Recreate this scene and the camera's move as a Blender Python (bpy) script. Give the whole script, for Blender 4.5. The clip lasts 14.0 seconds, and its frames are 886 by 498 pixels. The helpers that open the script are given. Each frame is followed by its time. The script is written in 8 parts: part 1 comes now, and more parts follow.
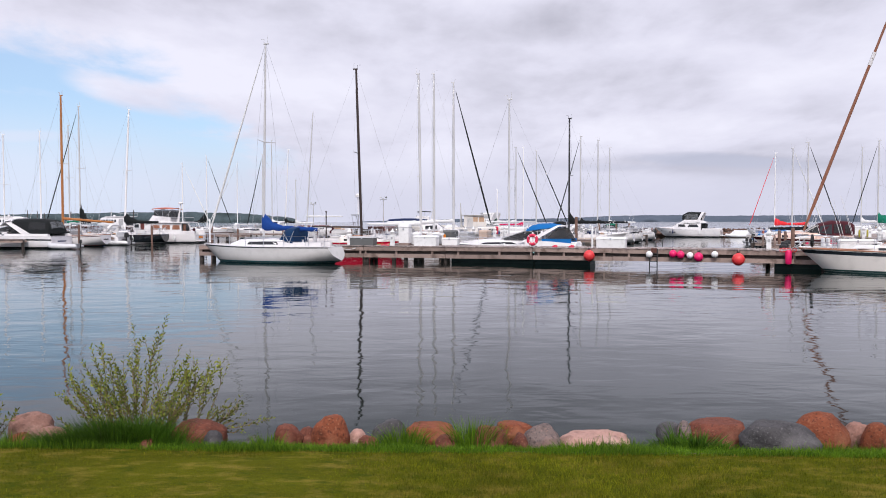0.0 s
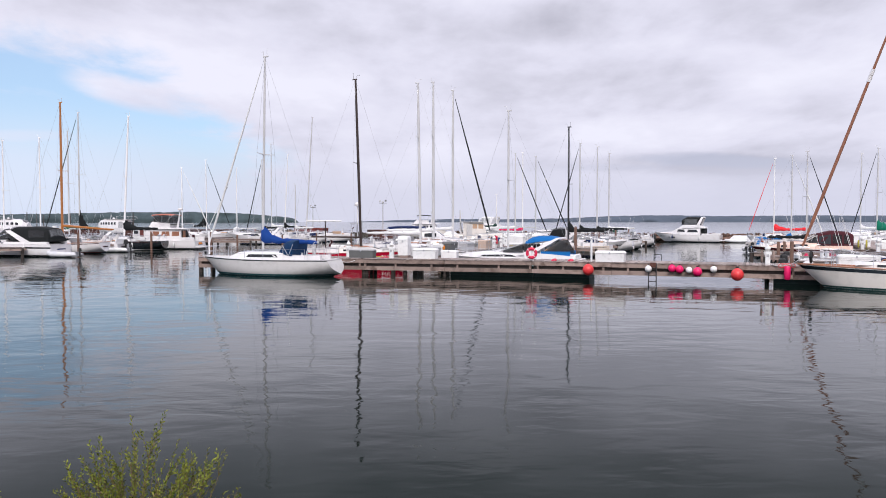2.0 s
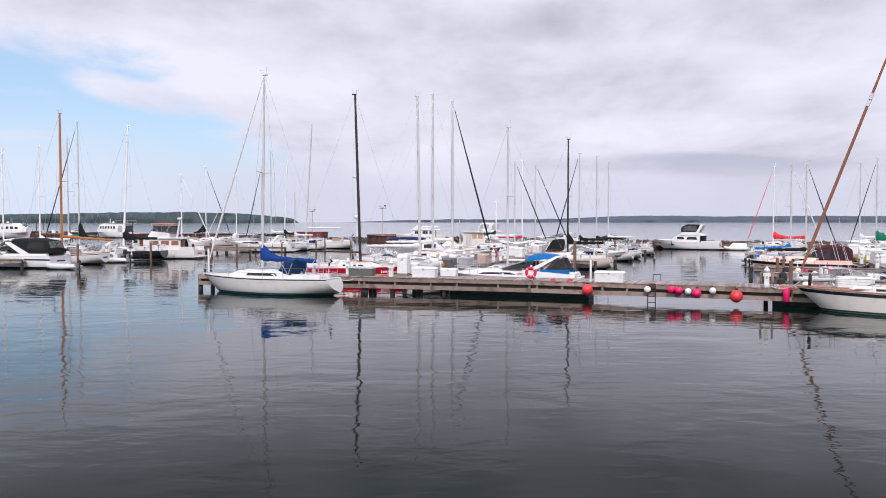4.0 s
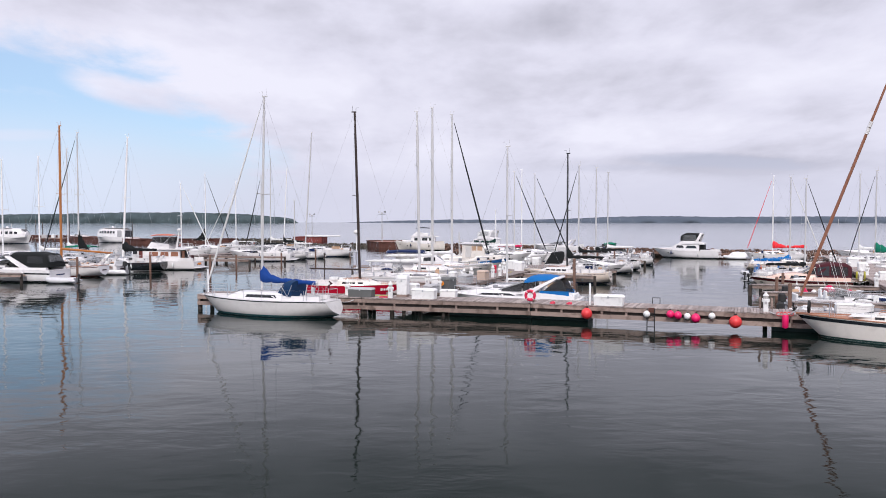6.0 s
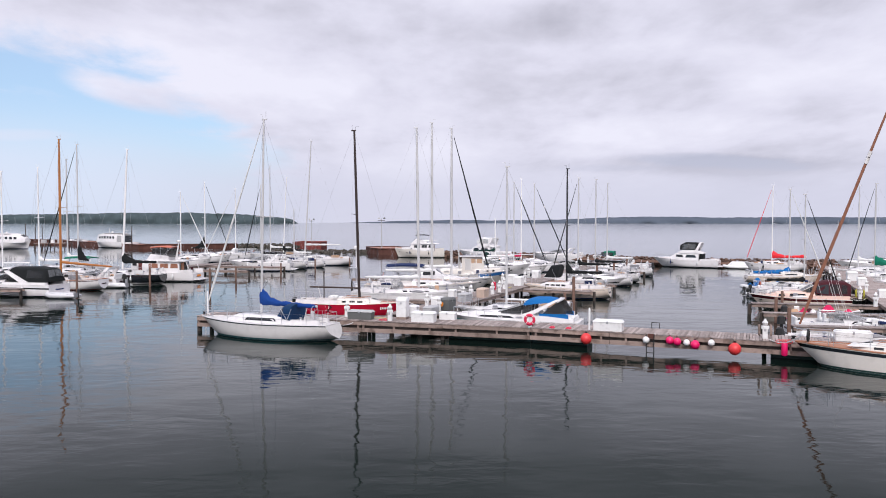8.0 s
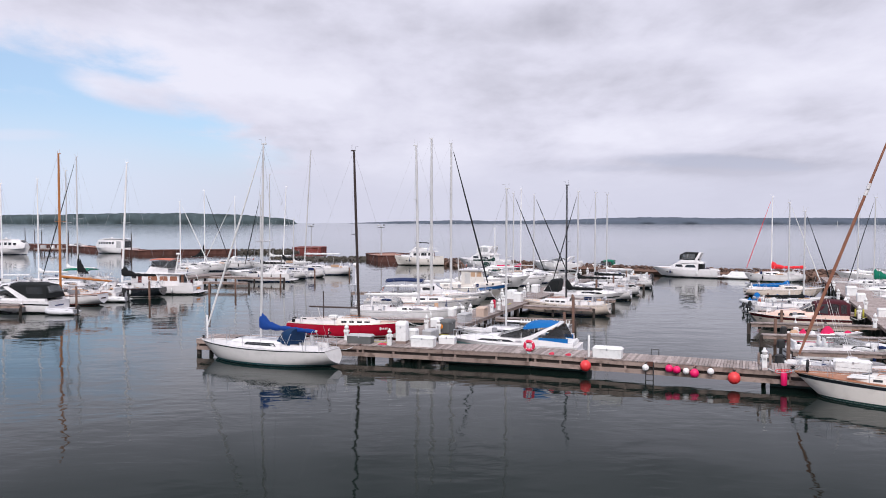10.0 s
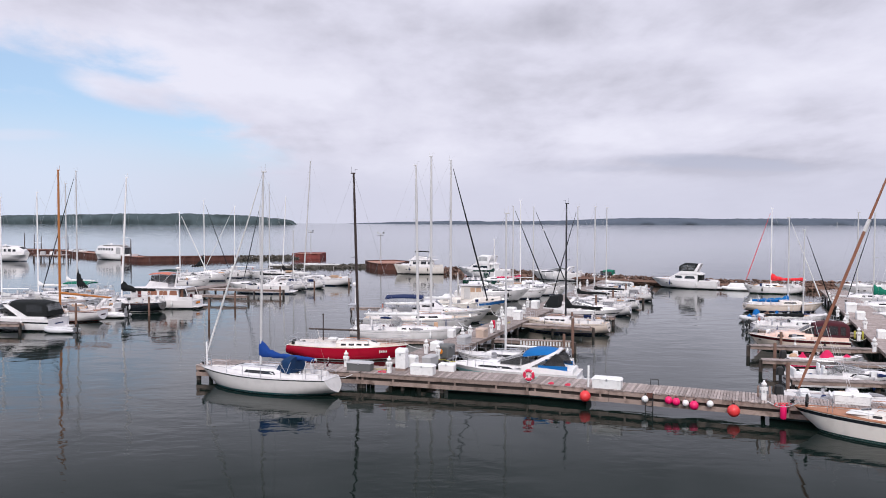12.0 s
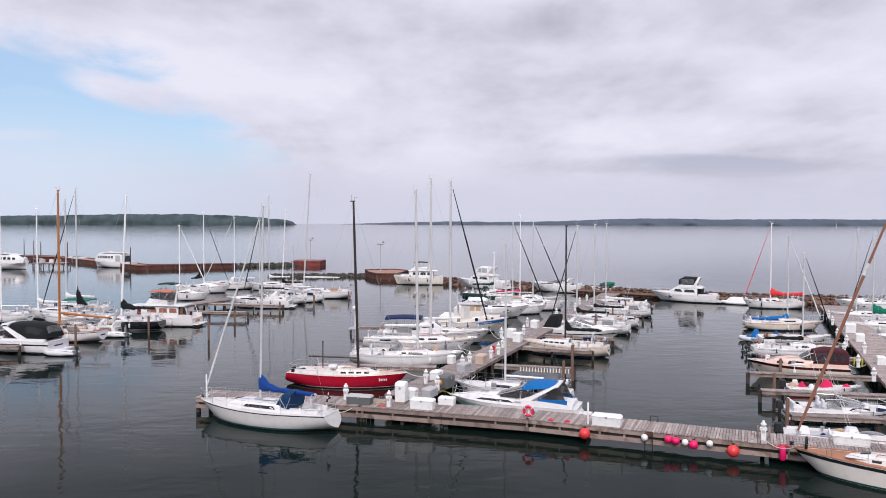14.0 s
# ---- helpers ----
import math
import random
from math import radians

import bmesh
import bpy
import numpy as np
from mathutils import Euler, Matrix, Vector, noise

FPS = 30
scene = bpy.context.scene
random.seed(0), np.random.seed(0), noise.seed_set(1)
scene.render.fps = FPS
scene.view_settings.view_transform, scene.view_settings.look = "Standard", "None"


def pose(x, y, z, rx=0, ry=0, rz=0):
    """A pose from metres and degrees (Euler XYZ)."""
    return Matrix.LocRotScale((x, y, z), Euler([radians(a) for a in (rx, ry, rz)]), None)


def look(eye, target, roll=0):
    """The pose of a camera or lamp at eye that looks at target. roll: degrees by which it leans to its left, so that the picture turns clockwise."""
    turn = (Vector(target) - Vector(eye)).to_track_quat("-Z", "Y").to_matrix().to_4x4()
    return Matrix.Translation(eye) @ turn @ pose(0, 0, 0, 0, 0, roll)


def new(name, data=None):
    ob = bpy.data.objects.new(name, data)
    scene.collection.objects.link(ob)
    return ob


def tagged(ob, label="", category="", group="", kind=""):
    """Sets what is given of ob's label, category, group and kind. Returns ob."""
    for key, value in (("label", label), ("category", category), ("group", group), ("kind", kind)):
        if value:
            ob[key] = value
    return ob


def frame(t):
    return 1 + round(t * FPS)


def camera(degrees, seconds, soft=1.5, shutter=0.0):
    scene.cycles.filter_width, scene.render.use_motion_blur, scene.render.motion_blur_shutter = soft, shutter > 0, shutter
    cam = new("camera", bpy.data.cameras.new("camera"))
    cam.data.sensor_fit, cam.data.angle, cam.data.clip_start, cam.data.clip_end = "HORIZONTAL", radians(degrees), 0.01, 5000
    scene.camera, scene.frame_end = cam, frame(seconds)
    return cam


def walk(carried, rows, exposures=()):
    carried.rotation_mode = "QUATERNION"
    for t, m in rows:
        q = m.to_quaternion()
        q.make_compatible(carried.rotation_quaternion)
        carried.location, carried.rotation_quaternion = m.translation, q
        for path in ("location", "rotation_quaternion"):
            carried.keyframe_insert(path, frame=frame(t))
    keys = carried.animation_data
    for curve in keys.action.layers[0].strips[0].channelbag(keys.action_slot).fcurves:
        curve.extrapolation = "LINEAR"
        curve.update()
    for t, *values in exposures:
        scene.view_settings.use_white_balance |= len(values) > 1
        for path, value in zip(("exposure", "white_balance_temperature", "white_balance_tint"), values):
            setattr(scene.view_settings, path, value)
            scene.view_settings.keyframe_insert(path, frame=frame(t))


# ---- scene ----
# ---- camera ----
cam = camera(60, 14.0, 0.95)
PATH = [
    (0.0, -0.047, -0.068, 2.362, 87.957, -0.078, 0.108),
    (0.5, -0.041, -0.067, 2.535, 87.955, -0.069, 0.100),
    (1.0, -0.036, -0.066, 2.708, 87.952, -0.059, 0.092),
    (1.5, -0.031, -0.064, 2.888, 87.951, -0.050, 0.084),
    (2.0, -0.027, -0.062, 3.109, 87.950, -0.040, 0.076),
    (2.5, -0.023, -0.059, 3.353, 87.949, -0.031, 0.068),
    (3.0, -0.019, -0.056, 3.615, 87.949, -0.022, 0.060),
    (3.5, -0.016, -0.052, 3.892, 87.950, -0.013, 0.053),
    (4.0, -0.013, -0.048, 4.182, 87.950, -0.004, 0.045),
    (4.5, -0.010, -0.044, 4.484, 87.952, 0.005, 0.037),
    (5.0, -0.008, -0.039, 4.794, 87.953, 0.014, 0.029),
    (5.5, -0.006, -0.033, 5.111, 87.955, 0.023, 0.021),
    (6.0, -0.005, -0.027, 5.435, 87.957, 0.032, 0.013),
    (6.5, -0.003, -0.020, 5.763, 87.959, 0.041, 0.006),
    (7.0, -0.002, -0.013, 6.094, 87.962, 0.050, -0.002),
    (7.5, -0.002, -0.006, 6.429, 87.965, 0.059, -0.010),
    (8.0, -0.002, 0.002, 6.767, 87.968, 0.068, -0.018),
    (8.5, -0.002, 0.011, 7.111, 87.971, 0.076, -0.026),
    (9.0, -0.003, 0.020, 7.464, 87.975, 0.085, -0.033),
    (9.5, -0.004, 0.029, 7.823, 87.978, 0.093, -0.041),
    (10.0, -0.005, 0.040, 8.194, 87.982, 0.102, -0.049),
    (10.5, -0.006, 0.050, 8.575, 87.985, 0.110, -0.057),
    (11.0, -0.008, 0.061, 8.968, 87.989, 0.119, -0.065),
    (11.5, -0.011, 0.072, 9.378, 87.992, 0.127, -0.072),
    (12.0, -0.013, 0.084, 9.807, 87.996, 0.136, -0.080),
    (12.5, -0.017, 0.097, 10.257, 87.999, 0.144, -0.088),
    (13.0, -0.020, 0.110, 10.735, 88.003, 0.152, -0.095),
    (13.5, -0.024, 0.123, 11.245, 88.006, 0.160, -0.103),
    (14.0, -0.028, 0.137, 11.796, 88.009, 0.168, -0.111),
]
walk(cam, [(t, pose(x, y, z, rx, 0, rz) @ pose(0, 0, 0, 0, 0, lean)) for t, x, y, z, rx, lean, rz in PATH], exposures=[(0.0, 0.05), (3.0, 0.05), (7.0, 0.03), (11.0, -0.02), (14.0, -0.05)])
# ---- world and sun ----
world = bpy.data.worlds.new("sky")
scene.world = world
world.use_nodes = True
wt = world.node_tree
for n in list(wt.nodes):
    wt.nodes.remove(n)


def wn(kind, **kw):
    n = wt.nodes.new(kind)
    for k, v in kw.items():
        n.inputs[k].default_value = v
    return n


def wmath(op, a, b=None, clamp=False):
    n = wt.nodes.new("ShaderNodeMath")
    n.operation, n.use_clamp = op, clamp
    for i, v in enumerate((a, b)):
        if v is None:
            continue
        if isinstance(v, (int, float)):
            n.inputs[i].default_value = v
        else:
            wt.links.new(v, n.inputs[i])
    return n.outputs[0]


def wramp(value, lo, hi, a=0.0, b=1.0):
    n = wt.nodes.new("ShaderNodeMapRange")
    n.interpolation_type = "SMOOTHSTEP"
    for i, v in enumerate((value, lo, hi, a, b)):
        if isinstance(v, (int, float)):
            n.inputs[i].default_value = v
        else:
            wt.links.new(v, n.inputs[i])
    return n.outputs[0]


SUN_EL, SUN_AZ = 42.0, 184.0   # height, and bearing clockwise from +y
sky = wt.nodes.new("ShaderNodeTexSky")
sky.sky_type, sky.sun_disc = "NISHITA", False
sky.sun_elevation, sky.sun_rotation = radians(SUN_EL), radians(SUN_AZ)
sky.altitude, sky.air_density, sky.dust_density, sky.ozone_density = 100, 1.0, 1.5, 1.0
coord = wt.nodes.new("ShaderNodeTexCoord")
sep = wt.nodes.new("ShaderNodeSeparateXYZ")
wt.links.new(coord.outputs["Generated"], sep.inputs[0])
dx, dy, dz = sep.outputs
up = wmath("MAXIMUM", dz, 0.0)
# a flat cloud deck seen in perspective: puffs overhead, streaks towards the horizon
deep = wmath("ADD", up, 0.15)
comb = wt.nodes.new("ShaderNodeCombineXYZ")
wt.links.new(wmath("DIVIDE", dx, deep), comb.inputs[0])
wt.links.new(wmath("DIVIDE", wmath("ADD", wmath("MULTIPLY", dy, 0.30), 0.38), deep), comb.inputs[1])
# bearing and height as seen to the north
ahead = wmath("MAXIMUM", dy, 0.2)
bear, high = wmath("DIVIDE", dx, ahead), wmath("DIVIDE", dz, ahead)


def cloud_noise(scale, detail, rough, offset, distortion=0.0):
    mp = wt.nodes.new("ShaderNodeMapping")
    mp.inputs["Location"].default_value = offset
    wt.links.new(comb.outputs[0], mp.inputs[0])
    n = wn("ShaderNodeTexNoise", Scale=scale, Detail=detail, Roughness=rough, Distortion=distortion)
    wt.links.new(mp.outputs[0], n.inputs["Vector"])
    return n.outputs["Fac"]


broad = cloud_noise(1.3, 2.0, 0.5, (4.3, 1.2, 0.0))
# heaped puffs, drawn out along the horizon
heap = wt.nodes.new("ShaderNodeCombineXYZ")
wt.links.new(dx, heap.inputs[0])
wt.links.new(wmath("MULTIPLY", dz, 2.0), heap.inputs[1])
heap.inputs[2].default_value = 3.7
lump = wn("ShaderNodeTexNoise", Scale=4.6, Detail=6.0, Roughness=0.52, Distortion=0.15)
wt.links.new(heap.outputs[0], lump.inputs["Vector"])
billow = lump.outputs["Fac"]
curd = wn("ShaderNodeTexNoise", Scale=15.0, Detail=4.0, Roughness=0.5, Distortion=0.2)
wt.links.new(heap.outputs[0], curd.inputs["Vector"])
puff = cloud_noise(8.0, 4.0, 0.55, (1.7, 8.2, 0.5), 0.1)
torn = wmath("SUBTRACT", cloud_noise(2.6, 6.0, 0.6, (7.1, 3.3, 0.2), 0.3), 0.5)


def bank(x, z, w, h_, depth, slope=0.0, ragged=1.2):
    """A patch of the deck with ragged edges, by bearing and height: heavier cloud, a gap or a bright shoulder."""
    off = wmath("SUBTRACT", bear, x)
    fx = wmath("DIVIDE", off, w)
    fz = wmath("DIVIDE", wmath("ADD", wmath("SUBTRACT", high, z), wmath("MULTIPLY", off, slope)), h_)
    r2 = wmath("ADD", wmath("ADD", wmath("MULTIPLY", fx, fx), wmath("MULTIPLY", fz, fz)), wmath("MULTIPLY", torn, ragged))
    return wmath("MULTIPLY", wramp(r2, 1.0, 0.0), depth)


def total(*many):
    out = many[0]
    for v in many[1:]:
        out = wmath("ADD", out, v)
    return out


# the bank at height 0.37 is unseen cloud, added to darken the near water
shape = total(wmath("MULTIPLY", broad, 0.22), wmath("MULTIPLY", billow, 0.76), wmath("MULTIPLY", puff, 0.14), wmath("MULTIPLY", curd.outputs["Fac"], 0.16), -0.115, bank(0.05, 0.37, 0.55, 0.09, -0.07),
              bank(0.14, 0.258, 0.26, 0.034, -0.11), bank(-0.28, 0.275, 0.16, 0.028, -0.06), bank(0.46, 0.255, 0.16, 0.045, -0.05),
              bank(0.30, 0.118, 0.22, 0.030, 0.15), bank(0.33, 0.074, 0.26, 0.018, -0.17), bank(-0.40, 0.220, 0.22, 0.035, 0.08, 0.20),
              bank(0.02, 0.165, 0.34, 0.050, 0.05), bank(0.52, 0.110, 0.14, 0.05, -0.07))
# the deck breaks up low in the west, with one torn streak across the blue
rim_ = wmath("MINIMUM", wmath("SUBTRACT", 0.105, wmath("MULTIPLY", bear, 0.228)), wmath("SUBTRACT", -0.085, wmath("MULTIPLY", bear, 0.68)))
edge = wmath("SUBTRACT", rim_, high)
gap = wramp(wmath("ADD", edge, wmath("MULTIPLY", torn, 0.26)), -0.05, 0.045)
gap = wmath("MULTIPLY", gap, wramp(bear, -0.10, -0.32))
drift = wmath("ADD", bank(-0.410, 0.168, 0.105, 0.026, 1.0, 0.27, 0.8), bank(-0.56, 0.112, 0.10, 0.010, 0.5, 0.0))
cover = wmath("SUBTRACT", 1.0, wmath("MULTIPLY", gap, wmath("SUBTRACT", 1.0, wmath("MULTIPLY", drift, 0.9)), True), True)
west = wramp(bear, -0.10, -0.55)
haze = wramp(wmath("ADD", dz, wmath("MULTIPLY", torn, 0.02)), wmath("ADD", 0.110, wmath("MULTIPLY", west, 0.045)), wmath("ADD", 0.025, wmath("MULTIPLY", west, 0.02)))
ramp = wt.nodes.new("ShaderNodeValToRGB")
ramp.color_ramp.elements[0].position, ramp.color_ramp.elements[0].color = 0.27, (0.48, 0.477, 0.572, 1)
ramp.color_ramp.elements[1].position, ramp.color_ramp.elements[1].color = 0.66, (0.845, 0.84, 0.97, 1)
e = ramp.color_ramp.elements.new(0.40)
e.color = (0.625, 0.62, 0.735, 1)
e = ramp.color_ramp.elements.new(0.51)
e.color = (0.74, 0.734, 0.868, 1)
wt.links.new(shape, ramp.inputs[0])
bluebase = wt.nodes.new("ShaderNodeMixRGB")
bluebase.blend_type = "MULTIPLY"
bluebase.inputs[0].default_value = 1.0
bluebase.inputs[2].default_value = (0.115, 0.128, 0.15, 1)
wt.links.new(sky.outputs[0], bluebase.inputs[1])
veil = wt.nodes.new("ShaderNodeMixRGB")
veil.inputs[0].default_value = 0.45
veil.inputs[2].default_value = (0.60, 0.78, 0.99, 1)
wt.links.new(bluebase.outputs[0], veil.inputs[1])
mixc = wt.nodes.new("ShaderNodeMixRGB")
wt.links.new(cover, mixc.inputs[0])
wt.links.new(veil.outputs[0], mixc.inputs[1])
wt.links.new(ramp.outputs[0], mixc.inputs[2])
mixh = wt.nodes.new("ShaderNodeMixRGB")
hazec = wt.nodes.new("ShaderNodeMixRGB")
hazec.inputs[1].default_value, hazec.inputs[2].default_value = (0.655, 0.66, 0.80, 1), (0.72, 0.78, 0.955, 1)
wt.links.new(west, hazec.inputs[0])
wt.links.new(hazec.outputs[0], mixh.inputs[2])
wt.links.new(wmath("MULTIPLY", haze, 0.85), mixh.inputs[0])
wt.links.new(mixc.outputs[0], mixh.inputs[1])
# a slate-blue underside beneath the eastern bank
slate = wt.nodes.new("ShaderNodeMixRGB")
slate.inputs[2].default_value = (0.475, 0.53, 0.70, 1)
wt.links.new(wmath("ADD", bank(0.36, 0.078, 0.13, 0.012, 0.34, 0.03, 2.4), bank(0.22, 0.070, 0.10, 0.006, 0.12, 0.0, 2.0)), slate.inputs[0])
wt.links.new(mixh.outputs[0], slate.inputs[1])
bg = wt.nodes.new("ShaderNodeBackground")
wt.links.new(slate.outputs[0], bg.inputs[0])
# an overcast sky is brighter overhead
wt.links.new(wmath("ADD", 1.0, wmath("MULTIPLY", wramp(dz, 0.40, 0.9), 0.35)), bg.inputs[1])
wout = wt.nodes.new("ShaderNodeOutputWorld")
wt.links.new(bg.outputs[0], wout.inputs[0])

sun = new("sun", bpy.data.lights.new("sun", "SUN"))
sun.data.energy, sun.data.angle, sun.data.color = 2.5, radians(18), (1.0, 0.94, 0.905)
az, el = radians(SUN_AZ), radians(SUN_EL)
sun_way = Vector((math.sin(az) * math.cos(el), math.cos(az) * math.cos(el), math.sin(el)))
sun.matrix_world = look(sun_way * 50, (0, 0, 0))

# ---- materials ----
def link(t, a, b):
    t.links.new(a, b)


def surf(name, color, rough=0.5, metal=0.0, vary=0.12, scale=3.0, fine_scale=40.0, bump=0.0, bump_scale=30.0, rnd=0.0, stain=None, stain_amount=0.0, stretch=(1, 1, 1), spec=0.5, coat=0.0):
    """A painted or natural surface: base colour with broad and fine variation, optional stains and relief."""
    m = bpy.data.materials.new(name)
    m.use_nodes = True
    t = m.node_tree
    b = t.nodes["Principled BSDF"]
    b.inputs["Roughness"].default_value, b.inputs["Metallic"].default_value = rough, metal
    b.inputs["Specular IOR Level"].default_value = spec
    b.inputs["Coat Weight"].default_value = coat
    co = t.nodes.new("ShaderNodeTexCoord")
    mp = t.nodes.new("ShaderNodeMapping")
    mp.inputs["Scale"].default_value = stretch
    link(t, co.outputs["Object"], mp.inputs[0])
    info = t.nodes.new("ShaderNodeObjectInfo")
    shift = t.nodes.new("ShaderNodeVectorMath")
    shift.operation = "MULTIPLY_ADD"
    shift.inputs[1].default_value = (37.0, 19.0, 11.0)
    link(t, info.outputs["Random"], shift.inputs[0])
    link(t, mp.outputs[0], shift.inputs[2])
    vals = []
    for sc, det in ((scale, 3.0), (fine_scale, 4.0)):
        n = t.nodes.new("ShaderNodeTexNoise")
        n.inputs["Scale"].default_value, n.inputs["Detail"].default_value = sc, det
        link(t, shift.outputs[0], n.inputs["Vector"])
        vals.append(n.outputs["Fac"])
    mul = t.nodes.new("ShaderNodeMapRange")
    mul.inputs[1].default_value, mul.inputs[2].default_value = 0.25, 0.75
    mul.inputs[3].default_value, mul.inputs[4].default_value = 1 - vary, 1 + vary
    mean = t.nodes.new("ShaderNodeMath")
    mean.operation = "MULTIPLY_ADD"
    mean.inputs[1].default_value = 0.4
    link(t, vals[1], mean.inputs[0])
    half = t.nodes.new("ShaderNodeMath")
    half.operation = "MULTIPLY"
    half.inputs[1].default_value = 0.6
    link(t, vals[0], half.inputs[0])
    link(t, half.outputs[0], mean.inputs[2])
    link(t, mean.outputs[0], mul.inputs[0])
    val = mul.outputs[0]
    if rnd:
        r = t.nodes.new("ShaderNodeMapRange")
        r.inputs[3].default_value, r.inputs[4].default_value = 1 - rnd, 1 + rnd
        link(t, info.outputs["Random"], r.inputs[0])
        k = t.nodes.new("ShaderNodeMath")
        k.operation = "MULTIPLY"
        link(t, r.outputs[0], k.inputs[0])
        link(t, val, k.inputs[1])
        val = k.outputs[0]
    base = t.nodes.new("ShaderNodeVectorMath")
    base.operation = "SCALE"
    base.inputs[0].default_value = color
    link(t, val, base.inputs["Scale"])
    out = base.outputs[0]
    if stain:
        s = t.nodes.new("ShaderNodeTexNoise")
        s.inputs["Scale"].default_value, s.inputs["Detail"].default_value = scale * 2.3, 6.0
        link(t, shift.outputs[0], s.inputs["Vector"])
        k = t.nodes.new("ShaderNodeMapRange")
        k.inputs[1].default_value, k.inputs[2].default_value, k.inputs[4].default_value = 0.5, 0.68, stain_amount
        link(t, s.outputs["Fac"], k.inputs[0])
        mx = t.nodes.new("ShaderNodeMixRGB")
        mx.inputs[2].default_value = (*stain, 1)
        link(t, k.outputs[0], mx.inputs[0])
        link(t, out, mx.inputs[1])
        out = mx.outputs[0]
    link(t, out, b.inputs["Base Color"])
    if bump:
        n = t.nodes.new("ShaderNodeTexNoise")
        n.inputs["Scale"].default_value, n.inputs["Detail"].default_value = bump_scale, 5.0
        link(t, shift.outputs[0], n.inputs["Vector"])
        bp = t.nodes.new("ShaderNodeBump")
        bp.inputs["Strength"].default_value, bp.inputs["Distance"].default_value = 1.0, bump
        link(t, n.outputs["Fac"], bp.inputs["Height"])
        link(t, bp.outputs[0], b.inputs["Normal"])
    return m


def gel(name, c, rough=0.22, vary=0.05):
    return surf(name, c, rough, vary=vary, scale=0.8, fine_scale=9, stain=tuple(v * 0.72 for v in c), stain_amount=0.35, coat=0.2)


def canvas(name, c):
    return surf(name, c, 0.85, vary=0.16, scale=2.0, fine_scale=60, bump=0.012, bump_scale=5, spec=0.25)


WHITE = gel("white_gelcoat", (0.745, 0.725, 0.73))
WARM = gel("ivory_gelcoat", (0.71, 0.665, 0.615))
DULLWHITE = gel("weathered_white_gelcoat", (0.57, 0.555, 0.545))
CREAM = gel("cream_gelcoat", (0.67, 0.575, 0.50))
PINKISH = gel("faded_salmon_paint", (0.78, 0.55, 0.46))
GREYGEL = gel("grey_gelcoat", (0.45, 0.45, 0.46))
RED = gel("red_gelcoat", (0.40, 0.008, 0.03), 0.18)
BLACKHULL = gel("black_gelcoat", (0.012, 0.016, 0.020), 0.15)
NAVY = gel("navy_stripe", (0.015, 0.03, 0.10))
GREENHULL = gel("dark_green_gelcoat", (0.012, 0.055, 0.035), 0.2)
TEAL = gel("teal_stripe", (0.34, 0.60, 0.60))
BLUESTRIPE = gel("blue_stripe", (0.04, 0.16, 0.42))
MAROON = gel("maroon_stripe", (0.055, 0.012, 0.014))
BOTTOM_DARK = surf("dark_bottom_paint", (0.018, 0.024, 0.024), 0.6, vary=0.3)
BOTTOM_TEAL = surf("teal_bottom_paint", (0.02, 0.10, 0.11), 0.6, vary=0.3)
BOTTOM_GREEN = surf("dark_green_bottom_paint", (0.010, 0.040, 0.036), 0.6, vary=0.3)
BOTTOM_RED = surf("red_bottom_paint", (0.17, 0.02, 0.02), 0.6, vary=0.3)
NONSKID = surf("nonskid_deck", (0.63, 0.61, 0.605), 0.6, vary=0.08, scale=1.5, fine_scale=80, bump=0.002, bump_scale=200)
TANDECK = surf("tan_nonskid_deck", (0.62, 0.50, 0.40), 0.65, vary=0.1, scale=1.5, fine_scale=80)
TEAK = surf("teak", (0.36, 0.15, 0.075), 0.55, vary=0.3, scale=2.5, fine_scale=24, stretch=(0.3, 6, 6), bump=0.002)
VARNISH = surf("varnished_spruce", (0.40, 0.145, 0.030), 0.3, vary=0.2, scale=1.5, fine_scale=30, stretch=(3, 3, 0.3), coat=0.4)
ALU = surf("anodised_aluminium", (0.57, 0.565, 0.57), 0.35, 0.0, vary=0.1, scale=1.0)
WHITEMAST = surf("white_painted_spar", (0.86, 0.85, 0.85), 0.35, vary=0.06)
DARKMAST = surf("dark_bronze_spar", (0.045, 0.030, 0.026), 0.4, 0.3, vary=0.25)
BLACKMAST = surf("black_spar", (0.016, 0.016, 0.018), 0.4, vary=0.2)
STEEL = surf("stainless_steel", (0.60, 0.60, 0.62), 0.32, 1.0, vary=0.05)
WIRE = surf("rigging_wire", (0.42, 0.42, 0.44), 0.4, 0.7, vary=0.1)
GLASS = surf("tinted_glass", (0.015, 0.017, 0.020), 0.06, vary=0.2, spec=0.7)
BLACK = surf("black_rubber", (0.014, 0.014, 0.015), 0.6, vary=0.3, bump=0.002)
PLASTIC = surf("clear_vinyl", (0.24, 0.25, 0.26), 0.12, vary=0.35, scale=2, spec=0.7)
SMOKE = surf("smoked_vinyl", (0.035, 0.036, 0.038), 0.2, vary=0.4, scale=2, spec=0.3)
for m, see in ((PLASTIC, 0.42), (SMOKE, 0.72)):
    m.node_tree.nodes["Principled BSDF"].inputs["Alpha"].default_value = see
RUSTRED = surf("red_painted_steel", (0.20, 0.042, 0.036), 0.8, vary=0.35, scale=0.4, fine_scale=5, stain=(0.08, 0.03, 0.025), stain_amount=0.6)
C_BLUE = canvas("royal_blue_canvas", (0.008, 0.048, 0.23))
C_DODGER = canvas("deep_blue_canvas", (0.005, 0.030, 0.088))
C_SKYBLUE = canvas("bright_blue_canvas", (0.006, 0.125, 0.37))
C_NAVY = canvas("navy_canvas", (0.012, 0.025, 0.085))
